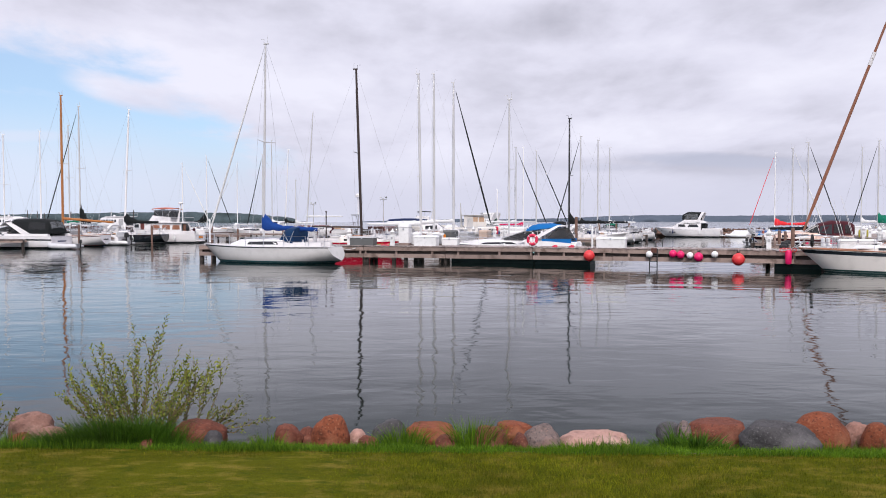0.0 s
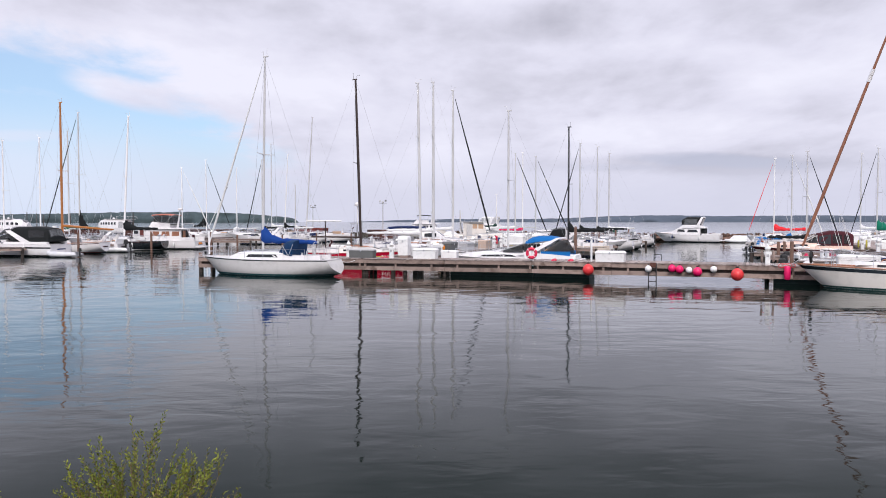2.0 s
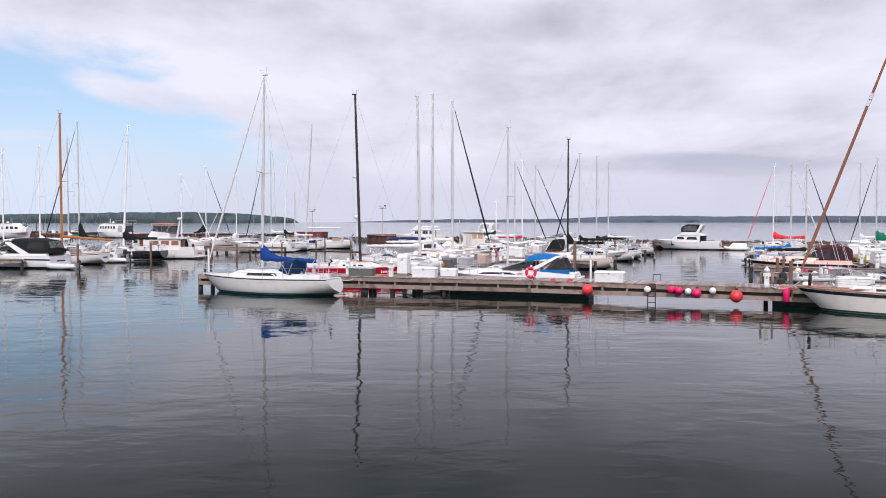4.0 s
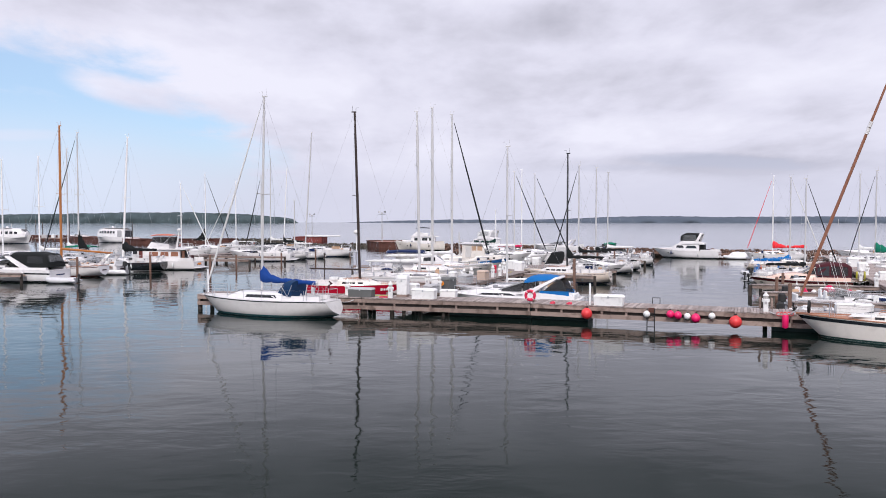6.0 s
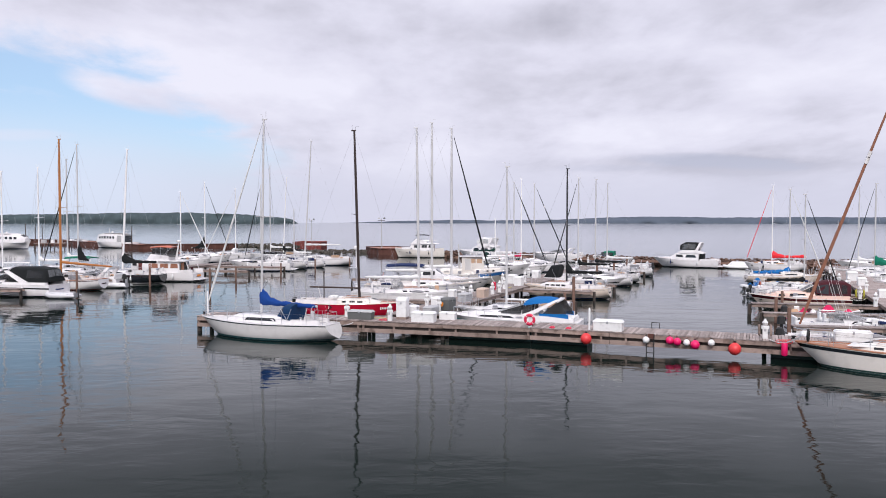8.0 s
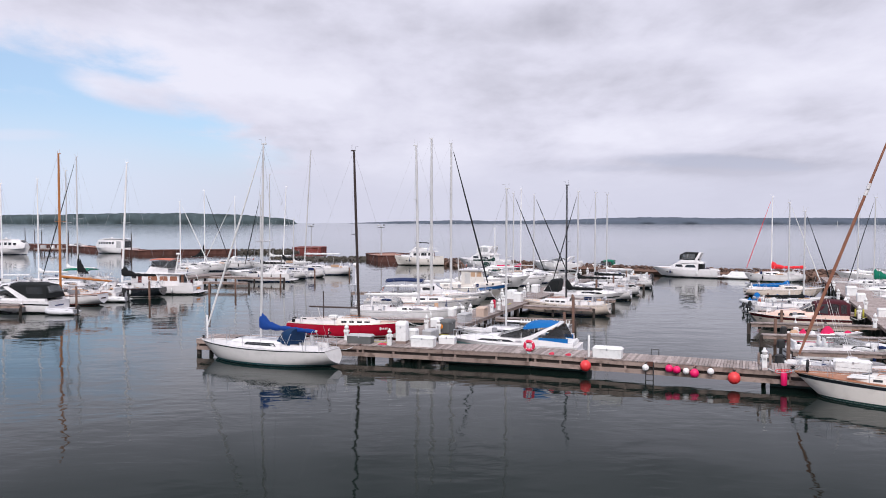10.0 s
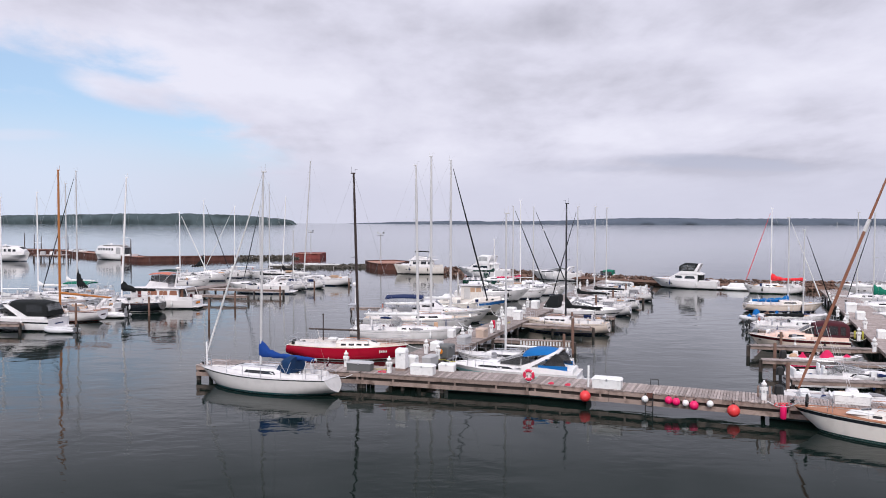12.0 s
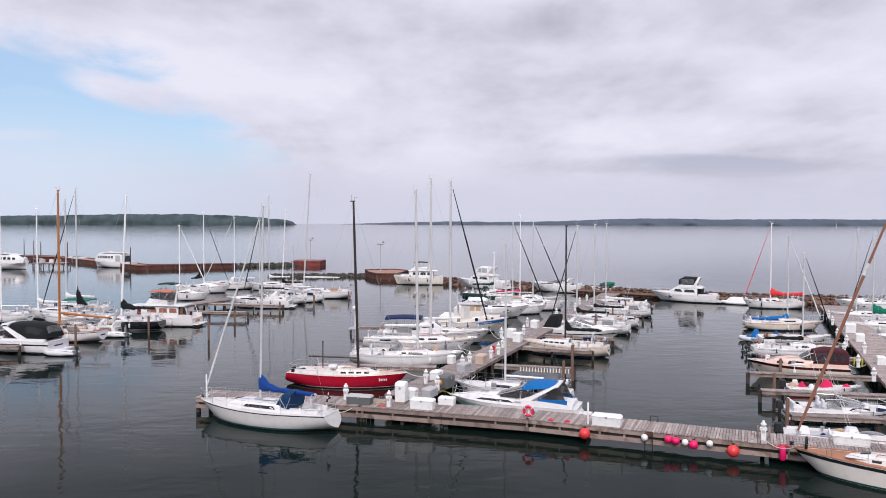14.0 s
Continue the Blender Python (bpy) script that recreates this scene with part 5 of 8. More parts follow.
    return root, h, k


def arch(root, x, w, z0, z1, mat, lean=-0.5, t=0.16, top_len=0.35):
    """A radar arch that leans aft."""
    rows = []
    for (px, py, pz), s in (((x, -w, z0), 1.5), ((x + lean * 0.8, -w * 0.92, z0 + (z1 - z0) * 0.8), 1.0), ((x + lean, -w * 0.75, z1), 0.9), ((x + lean, 0, z1 + 0.05), 0.9), ((x + lean, w * 0.75, z1), 0.9), ((x + lean * 0.8, w * 0.92, z0 + (z1 - z0) * 0.8), 1.0), ((x, w, z0), 1.5)):
        dy, dz_ = (0, t * 0.5) if abs(py) < w * 0.8 else (t * 0.35, 0)
        rows.append([(px - top_len * s / 2, py - dy, pz - dz_), (px + top_len * s / 2, py - dy, pz - dz_), (px + top_len * s / 2, py + dy, pz + dz_), (px - top_len * s / 2, py + dy, pz + dz_)])
    return part("radar_arch", rings_mesh(rows), mat, root)


def cruiser(label, x, y, heading, L=9.0, B=3.1, fb=1.1, top=WHITE, style="express", boot=NAVY, bottom=BOTTOM_DARK, stripe=None, stripe_band=(0.35, 0.6), canvas_mat=None, deck=None, fly_canvas=None, rail=None, platform=True, motor=None, seats=True, cabin=WHITE, arch_mat=WHITE, bow=1.35, name="motorboat", tint=GLASS, ports=True, sheer=None, sheer_w=(0.80, 0.94), bim=None, transom=0.86, long_canopy=False, arch_lean=-0.9, arch_x=-0.20, low=0.46, mid_from=0.0):
    root = thing(name, pose(x, y, 0, 0, 0, heading), label, "motorboat", "motorboats in the marina")
    h = Hull(L, B, fb, bow, 0.96, False, 0.17 if style != "trawler" else 0.08, transom, flare=0.5)
    plating(h, root, top, boot, bottom, sheer, sheer_w, deck=deck, rail=rail, mid=stripe, mid_band=stripe_band, mid_from=mid_from)
    hw = lambda q, k: h.half(h.s_of(q)) * k
    z = fb
    if style in ("express", "cuddy"):
        # a low foredeck cabin that runs up into the windscreen
        k = low if style == "express" else low - 0.04
        xs, xw, xf = -0.05 * L, 0.08 * L, 0.40 * L
        cab = Shell([(xs, hw(xs, 0.80), hw(xs, 0.74), z - 0.05, z + k), (xw, hw(xw, 0.80), hw(xw, 0.70), z - 0.05, z + k), (0.25 * L, hw(0.25 * L, 0.76), hw(0.25 * L, 0.58), z - 0.05, z + k * 0.86), (xf, hw(xf, 0.62), hw(xf, 0.36), h.z(xf) - 0.06, h.z(xf) + 0.04)], 0.08, 0.2)
        body = part("cabin", cab.solid(), cabin, root)
        for hand in (1, -1):
            part("cabin_window", cab.side(xs + 0.4, 0.27 * L, 0.42, 0.74, hand, n=7, slant=0.2), tint, body)
        part("deck_hatch", cab.top(0.21 * L, 0.21 * L + 0.5, -0.3, 0.3, 0.04), PLASTIC, body)
        wz = z + k
        wsh = Shell([(xs - 0.9, hw(xs, 0.80), hw(xs, 0.72), z, wz + 0.34), (xs, hw(xs, 0.78), hw(xs, 0.68), wz - 0.06, wz + (0.34 if style == "cuddy" else 0.46)), (xw + 0.55, hw(xw, 0.70), hw(xw, 0.55), wz - 0.06, wz + 0.02)], 0.02, 0.05)
        pane = SMOKE if long_canopy else PLASTIC
        ws = part("windscreen", wsh.top(xs + 0.03, xw + 0.52, -0.92, 0.92, 0.012, 5), pane, root, "raked wraparound windscreen")
        for hand in (1, -1):
            part("windscreen_frame", tube([wsh.ring(r)[3 if hand < 0 else -4] for r in wsh.rows], 0.022, 5), STEEL, ws)
            part("side_pane", wsh.side(xs - 0.85, xs + 0.02, 0.25 if style == "cuddy" else 0.45, 0.93, hand), pane, ws)
            part("side_pane", wsh.side(xs + 0.04, xw + 0.40, 0.06, 0.90, hand), pane, ws)
        wt_z = wz + (0.35 if style == "cuddy" else 0.47)
        part("windscreen_frame", tube([(xs + 0.02, -hw(xs, 0.66), wt_z), (xs + 0.04, 0, wt_z + 0.03), (xs + 0.02, hw(xs, 0.66), wt_z)], 0.018, 5), STEEL, ws)
        for q in (-0.34, 0.34):
            part("windscreen_frame", tube([(xs + 0.04, q * hw(xs, 0.66), wt_z + 0.03), (xw + 0.52, q * hw(xw, 0.53), wz + 0.06)], 0.018, 4), STEEL, ws)
        part("dashboard", box(xs + 0.18, 0, wz - 0.10, 0.5, hw(xs, 1.2), 0.16, 0.05), C_BLACK, root)
        # cockpit
        a0, a1 = -0.46 * L, xs
        for hand in (1, -1):
            ring = [[(q, hand * hw(q, 0.97), z - 0.05), (q, hand * hw(q, 0.93), z + 0.20), (q, hand * hw(q, 0.74), z + 0.20), (q, hand * hw(q, 0.70), z - 0.05)] for q in (a0, (a0 + a1) / 2, a1)]
            part("cockpit_coaming", rings_mesh(ring), cabin, root)
        if not long_canopy:
            part("bench_seat", join(box(a0 + 0.35, 0, z - 0.02, 0.6, B * 0.66, 0.22, 0.05), box(a0 + 0.10, 0, z, 0.16, B * 0.66, 0.5, 0.05)), C_WHITE, root)
        for yy in (-0.3, 0.3):
            part("helm_seat", join(box(xs - 0.75, yy * B * 0.7, z, 0.42, 0.42, 0.35, 0.06), box(xs - 0.97, yy * B * 0.7, z + 0.2, 0.12, 0.42, 0.5, 0.04)), C_WHITE, root)
        part("cockpit_sole", box((a0 + a1) / 2, 0, z + 0.012, abs(a1 - a0) * 0.9, B * 0.5, 0.02), GREYGEL, root)
        if style == "express" and arch_mat:
            arch(root, arch_x * L, hw(arch_x * L, 0.90), z + 0.15, z + 1.12 + (0.25 if long_canopy else 0), arch_mat, arch_lean, top_len=0.6 if long_canopy else 0.35)
        if canvas_mat and long_canopy:
            # a boxy cockpit enclosure from the windscreen to the stern
            ct, q0 = wz + 0.80, -0.43 * L
            encl = Shell([(q0 - 0.42, hw(q0, 0.82), hw(q0, 0.76), z + 0.22, z + 0.55), (q0 - 0.12, hw(q0, 0.82), hw(q0, 0.70), z + 0.2, ct + 0.06), (q0 + 0.9, hw(q0, 0.82), hw(q0, 0.68), z + 0.2, ct + 0.24), (xs - 0.45, hw(xs, 0.78), hw(xs, 0.66), z + 0.25, ct + 0.20)], 0.08, 0.22)
            roof = Shell([(xs - 0.55, hw(xs, 0.80), hw(xs, 0.70), ct + 0.06, ct + 0.26), (xs + 0.15, hw(xs, 0.78), hw(xs, 0.66), ct - 0.04, ct + 0.20), (xs + 0.75, hw(xs, 0.70), hw(xs, 0.54), ct - 0.34, ct - 0.12)], 0.08, 0.22)
            part("hardtop", roof.solid(), cabin, root, "white moulded hardtop")
            tp = part("canopy", encl.solid(), canvas_mat, root, smooth=1.0)
            mid = (q0 + xs) / 2
            for hand in (1, -1):
                part("clear_panel", encl.side(q0 + 0.12, mid - 0.22, 0.30, 0.80, hand, 0.016), SMOKE, tp)
                part("side_window", roof.side(xs - 0.45, xs + 0.5, 0.05, 0.5, hand, 0.012), GLASS, tp)
            part("clear_panel", encl.top(q0 - 0.38, q0 - 0.16, -0.80, -0.05, 0.016), PLASTIC, tp)
            part("clear_panel", encl.top(q0 - 0.38, q0 - 0.16, 0.05, 0.80, 0.016), PLASTIC, tp)
        elif canvas_mat:
            ct = wz + (0.62 if low >= 0.4 else 0.52)
            ax = -0.20 * L - 0.9
            top_ = Shell([(ax - 0.15, hw(ax, 0.76), hw(ax, 0.70), ct - 0.14, ct + 0.02), (ax + 0.6, hw(ax, 0.78), hw(ax, 0.70), ct - 0.16, ct + 0.10), (xs - 0.55, hw(xs, 0.74), hw(xs, 0.66), ct - 0.16, ct + 0.08), (xs - 0.1, hw(xs, 0.70), hw(xs, 0.58), ct - 0.16, ct - 0.02)], 0.06, 0.12)
            tp = part("canopy_top", top_.solid(), canvas_mat, root, smooth=1.0)
            side_ = Shell([(ax + 0.1, hw(ax, 0.76), hw(ax, 0.70), z + 0.2, ct - 0.08), (xs - 0.2, hw(xs, 0.76), hw(xs, 0.69), z + 0.3, ct - 0.08), (xs + 0.3, hw(xs, 0.73), hw(xs, 0.6), wz + 0.2, wz + 0.5)], 0.0, 0.03)
            vinyl = PLASTIC if canvas_mat in (C_WHITE, C_SKYBLUE) else SMOKE
            part("side_curtain", side_.solid(), vinyl, root, "vinyl side curtain")
            for hand in (1, -1):
                for q in (ax + 0.12, (ax + xs) / 2, xs - 0.25):
                    _, wb, wt_, zb, zt = lerp_rows(side_.rows, q)
                    part("curtain_seam", tube([(q, hand * (wb + 0.01), zb), (q, hand * (wt_ + 0.012), zt)], 0.016, 4), canvas_mat, root)
            aft = Shell([(-0.42 * L, hw(-0.42 * L, 0.84), hw(-0.42 * L, 0.78), z + 0.18, z + 0.42), (ax - 0.02, hw(ax, 0.82), hw(ax, 0.70), z + 0.2, ct - 0.06)], 0.03, 0.08)
            ac = part("aft_curtain", aft.solid(), canvas_mat, root, smooth=1.0)
            for hand in (1, -1):
                part("clear_panel", aft.side(-0.40 * L, ax - 0.06, 0.22, 0.90, hand, 0.014), vinyl, ac)
            part("clear_panel", aft.top(-0.40 * L, ax - 0.12, -0.7, 0.7, 0.014), vinyl, ac)
    elif style == "fly":
        xs, xw, xf = -0.22 * L, 0.12 * L, 0.40 * L
        low_ = Shell([(xs, hw(xs, 0.86), hw(xs, 0.80), z - 0.05, z + 1.0), (xw, hw(xw, 0.82), hw(xw, 0.72), z - 0.05, z + 1.0), (0.23 * L, hw(0.23 * L, 0.74), hw(0.23 * L, 0.55), z - 0.05, z + 0.42), (xf, hw(xf, 0.6), hw(xf, 0.3), h.z(xf) - 0.06, h.z(xf) + 0.04)], 0.06, 0.15)
        body = part("deckhouse", low_.solid(), cabin, root)
        for hand in (1, -1):
            part("saloon_window", low_.side(xs + 0.3, -0.02 * L, 0.42, 0.80, hand, n=5, slant=0.25), tint, body)
            part("saloon_window", low_.side(0.0, 0.19 * L, 0.46, 0.82, hand, n=5, slant=0.25), tint, body)
        part("windscreen", low_.top(xw + 0.15, 0.225 * L, -0.86, 0.86), tint, body)
        fz = z + 1.0
        fl = Shell([(xs - 0.7, hw(xs, 0.80), hw(xs, 0.80), fz - 0.02, fz + 0.12), (xs + 0.4, hw(xs, 0.82), hw(xs, 0.80), fz - 0.02, fz + 0.50), (0.02 * L, hw(0, 0.76), hw(0, 0.70), fz, fz + 0.56), (0.10 * L, hw(0.1 * L, 0.62), hw(0.1 * L, 0.5), fz, fz + 0.12)], 0.02, 0.1)
        fb_ = part("flybridge", fl.solid(), cabin, root)
        part("windscreen", join(box(0.045 * L, 0, fz + 0.5, 0.04, B * 0.55, 0.28), box(0.02 * L, -B * 0.28, fz + 0.5, 0.4, 0.03, 0.22), box(0.02 * L, B * 0.28, fz + 0.5, 0.4, 0.03, 0.22)), GLASS, fb_)
        for yy in (-0.5, 0.4):
            part("helm_seat", join(box(-0.06 * L, yy, fz + 0.5, 0.45, 0.5, 0.25, 0.06), box(-0.06 * L - 0.22, yy, fz + 0.6, 0.12, 0.5, 0.45, 0.05)), C_WHITE, fb_)
        arch(root, -0.17 * L, hw(xs, 0.82), fz + 0.1, fz + 1.55, arch_mat, -0.7)
        if fly_canvas:
            canopy(root, [(-0.19 * L, B * 0.36, B * 0.33, fz + 0.5, fz + 1.55), (-0.02 * L, B * 0.36, B * 0.32, fz + 0.5, fz + 1.62), (0.06 * L, B * 0.32, B * 0.27, fz + 0.5, fz + 1.2)], fly_canvas, "flybridge_canopy", windows=[(-0.17 * L, -0.07 * L, 0.12, 0.82), (-0.06 * L, 0.03 * L, 0.12, 0.8)])
        part("aft_bulkhead", box(xs - 0.04, 0, z, 0.06, B * 0.5, 0.95), GLASS, root)
        part("aft_canvas", box(xs - 0.35, 0, z + 0.05, 0.5, B * 0.62, 0.9, 0.05), fly_canvas or C_WHITE, root)
        for hand in (1, -1):
            part("cockpit_coaming", box(-0.36 * L, hand * hw(-0.36 * L, 0.88), z - 0.05, 0.24 * L, 0.14, 0.26, 0.03), cabin, root)
    elif style == "trawler":
        xs, xw = -0.30 * L, 0.16 * L
        low_ = Shell([(xs, hw(xs, 0.74), hw(xs, 0.70), z - 0.05, z + 1.30), (xw, hw(xw, 0.72), hw(xw, 0.66), z - 0.05, z + 1.32), (xw + 0.35, hw(xw, 0.70), hw(xw, 0.6), z - 0.05, z + 0.62), (0.36 * L, hw(0.36 * L, 0.66), hw(0.36 * L, 0.5), h.z(0.36 * L) - 0.1, h.z(0.36 * L) + 0.28)], 0.05, 0.1)
        body = part("deckhouse", low_.solid(), cabin, root)
        for hand in (1, -1):
            for a, c in ((0.04, 0.26), (0.32, 0.56), (0.62, 0.90)):
                part("saloon_window", low_.side(xs + (xw - xs) * a, xs + (xw - xs) * c, 0.45, 0.82, hand, slant=0.05), tint, body)
        part("windscreen", low_.top(xw + 0.04, xw + 0.31, -0.85, 0.85), tint, body)
        fz = z + 1.32
        rf = Shell([(xs - 0.09 * L, hw(xs, 0.92), hw(xs, 0.92), fz, fz + 0.09), (xw - 0.1, hw(xw, 0.80), hw(xw, 0.80), fz, fz + 0.09), (xw + 0.35, hw(xw, 0.72), hw(xw, 0.70), fz, fz + 0.07)], 0.04, 0.05)
        part("deckhouse_roof", rf.solid(), cabin, root)
        fl = Shell([(-0.16 * L, B * 0.34, B * 0.34, fz + 0.08, fz + 0.62), (0.08 * L, B * 0.34, B * 0.32, fz + 0.08, fz + 0.85), (0.15 * L, B * 0.27, B * 0.2, fz + 0.08, fz + 0.25)], 0.02, 0.08)
        fb_ = part("flybridge", fl.solid(), cabin, root)
        part("windscreen", box(0.10 * L, 0, fz + 0.62, 0.05, B * 0.5, 0.3), GLASS, fb_)
        if bim:
            bimini(root, -0.20 * L, 0.08 * L, B * 0.36, fz + 1.75, fz + 0.4, bim)
        # leaning funnel mast with rails
        part("signal_mast", tube([(-0.20 * L, 0, fz), (-0.24 * L, 0, fz + 2.1)], [0.14, 0.06], 8), WHITE, root)
        part("radar_dome", lathe([(0.02, fz + 2.1), (0.26, fz + 2.14), (0.28, fz + 2.26), (0.15, fz + 2.36), (0.02, fz + 2.38)], 12, -0.24 * L, 0), WHITE, root)
        for hand in (1, -1):
            part("roof_rail", tube([(q, hand * hw(xs, 0.84), fz + dz) for q, dz in ((xs - 0.05 * L, 0.08), (xs - 0.05 * L, 0.62), (-0.10 * L, 0.62), (-0.10 * L, 0.4))], 0.018, 5), STEEL, root)
            part("bulwark", rings_mesh([[(p[0], p[1], p[2] - 0.1), (p[0], p[1] - hand * 0.06, p[2] - 0.1), (p[0], p[1] - hand * 0.06, p[2] + 0.16), (p[0], p[1], p[2] + 0.16)] for p in h.edge(hand, 0, 0.55, 0.985, 8)]), top, root)
            part("cockpit_coaming", box(-0.40 * L, hand * hw(-0.4 * L, 0.94), z - 0.05, 0.18 * L, 0.1, 0.45, 0.02), top, root)
        part("aft_bulkhead", box(xs - 0.04, 0, z, 0.06, B * 0.5, 1.2), GLASS, root)
        part("cabin_door", box(xs - 0.08, B * 0.12, z, 0.05, 0.6, 1.15), TEAK, root)
    elif style == "workboat":
        # trunk cabins fore and aft of an upright wheelhouse
        xa, xw0, xw1, xf = -0.34 * L, -0.08 * L, 0.19 * L, 0.40 * L
        trunk = Shell([(xa, hw(xa, 0.66), hw(xa, 0.62), z - 0.05, z + 0.55), (xw1, hw(xw1, 0.70), hw(xw1, 0.64), z - 0.05, z + 0.62), (xf, hw(xf, 0.60), hw(xf, 0.46), h.z(xf) - 0.1, h.z(xf) + 0.34)], 0.08, 0.12)
        body = part("trunk_cabin", trunk.solid(), cabin, root)
        for hand in (1, -1):
            for q in (0.22 * L, 0.29 * L):
                part("portlight", trunk.side(q, q + 0.24, 0.40, 0.72, hand), BLACK, body)
            part("cabin_window", trunk.side(xa + 0.4, xa + 0.9, 0.40, 0.72, hand), PLASTIC, body)
        wh = Shell([(xw0, hw(xw0, 0.62), hw(xw0, 0.58), z + 0.4, z + 1.85), (xw1 - 0.25, hw(xw1, 0.62), hw(xw1, 0.56), z + 0.4, z + 1.85), (xw1, hw(xw1, 0.60), hw(xw1, 0.54), z + 0.4, z + 1.15)], 0.05, 0.06)
        wb = part("wheelhouse", wh.solid(), cabin, root)
        for hand in (1, -1):
            part("cabin_door", wh.side(xw0 + 0.35, xw0 + 0.95, 0.05, 0.86, hand), DULLWHITE, wb)
            for a, c in ((0.42, 0.62), (0.68, 0.90)):
                part("wheelhouse_window", wh.side(xw0 + (xw1 - xw0) * a, xw0 + (xw1 - xw0) * c, 0.55, 0.88, hand), C_TAN, wb)
        for y0, y1 in ((-0.9, -0.35), (-0.28, 0.28), (0.35, 0.9)):
            part("windscreen", wh.top(xw1 - 0.21, xw1 - 0.04, y0, y1), tint, wb)
        part("wheelhouse_roof", box((xw0 + xw1) / 2 - 0.1, 0, z + 1.86, xw1 - xw0 + 0.5, B * 0.66, 0.08, 0.03), DULLWHITE, root)
        part("signal_mast", tube([(xw0 - 0.3, 0, z + 0.5), (xw0 - 0.4, 0, z + 3.2)], [0.12, 0.05], 8), DULLWHITE, root)
        part("searchlight", lathe([(0.02, z + 1.95), (0.12, z + 1.97), (0.13, z + 2.15), (0.02, z + 2.2)], 10, xw1 - 0.5, 0), STEEL, root)
        part("dinghy_cover", box(xa + 0.9, 0, z + 0.56, 1.7, 1.1, 0.34, 0.16, 0.7), C_WHITE, root)
        part("rubbing_strake", join(*[tube(h.edge(hand, 0.03), 0.05, 5) for hand in (1, -1)]), DULLWHITE, root)
    elif style == "open":
        part("cockpit_sole", box(-0.08 * L, 0, z + 0.012, L * 0.66, B * 0.62, 0.02), GREYGEL, root)
        if seats:
            part("console", box(0.0, 0, z, 0.7, 0.8, 0.55, 0.08, 0.85), cabin, root)
        wsh = Shell([(0.02 * L, B * 0.36, B * 0.34, z, z + 0.42), (0.12 * L, B * 0.36, B * 0.28, z, z + 0.04)], 0.02, 0.05)
        (part("windscreen", wsh.solid(), PLASTIC, root) if seats else None)
        for hand in (1, -1):
            part("cockpit_coaming", rings_mesh([[(q, hand * hw(q, 0.97), z - 0.04), (q, hand * hw(q, 0.95), z + 0.10), (q, hand * hw(q, 0.78), z + 0.10), (q, hand * hw(q, 0.76), z - 0.04)] for q in (-0.48 * L, -0.2 * L, 0.1 * L, 0.3 * L)]), cabin, root)
        for q in (-0.12, -0.34) if seats else ():
            part("bench_seat", join(box(q * L, 0, z, 0.45, B * 0.55, 0.12, 0.05), box(q * L - 0.24, 0, z + 0.05, 0.1, B * 0.55, 0.22, 0.04)), C_WHITE, root)
    # bow rail
    if style != "open":
        for hand in (1, -1):
            base = h.edge(hand, 0, 0.52, 0.97, 6, 0.08)
            part("bow_rail", join(tube([(p[0], p[1], p[2] + (0.5 if i else 0.02)) for i, p in enumerate(base)], 0.016, 5), *[tube([p, (p[0], p[1], p[2] + 0.5)], 0.013, 4) for p in base[1:]]), STEEL, root)
    clutter(h, root, False)
    if platform:
        part("swim_platform", box(-L / 2 - 0.32, 0, 0.22, 0.7, B * 0.8, 0.10, 0.03), cabin, root)
    if motor:
        outboard(root, -L / 2 - 0.1, fb * 0.75, 0.0, BLACK if motor is True else motor, 1.1)
    if ports:
        for hand in (1, -1):
            for s in (0.66, 0.74):
                p, q = h.at(s, h.sheer(s) * 0.62, hand, 0.0), h.at(s + 0.03, h.sheer(s) * 0.62, hand, 0.0)
                part("portlight", rings_mesh([[(v[0], v[1] + hand * o, v[2] + dz) for o, dz in ((0.014, -0.07), (0.014, 0.07), (-0.03, 0.07), (-0.03, -0.07))] for v in (p, q)]), tint, root)
    return root, h


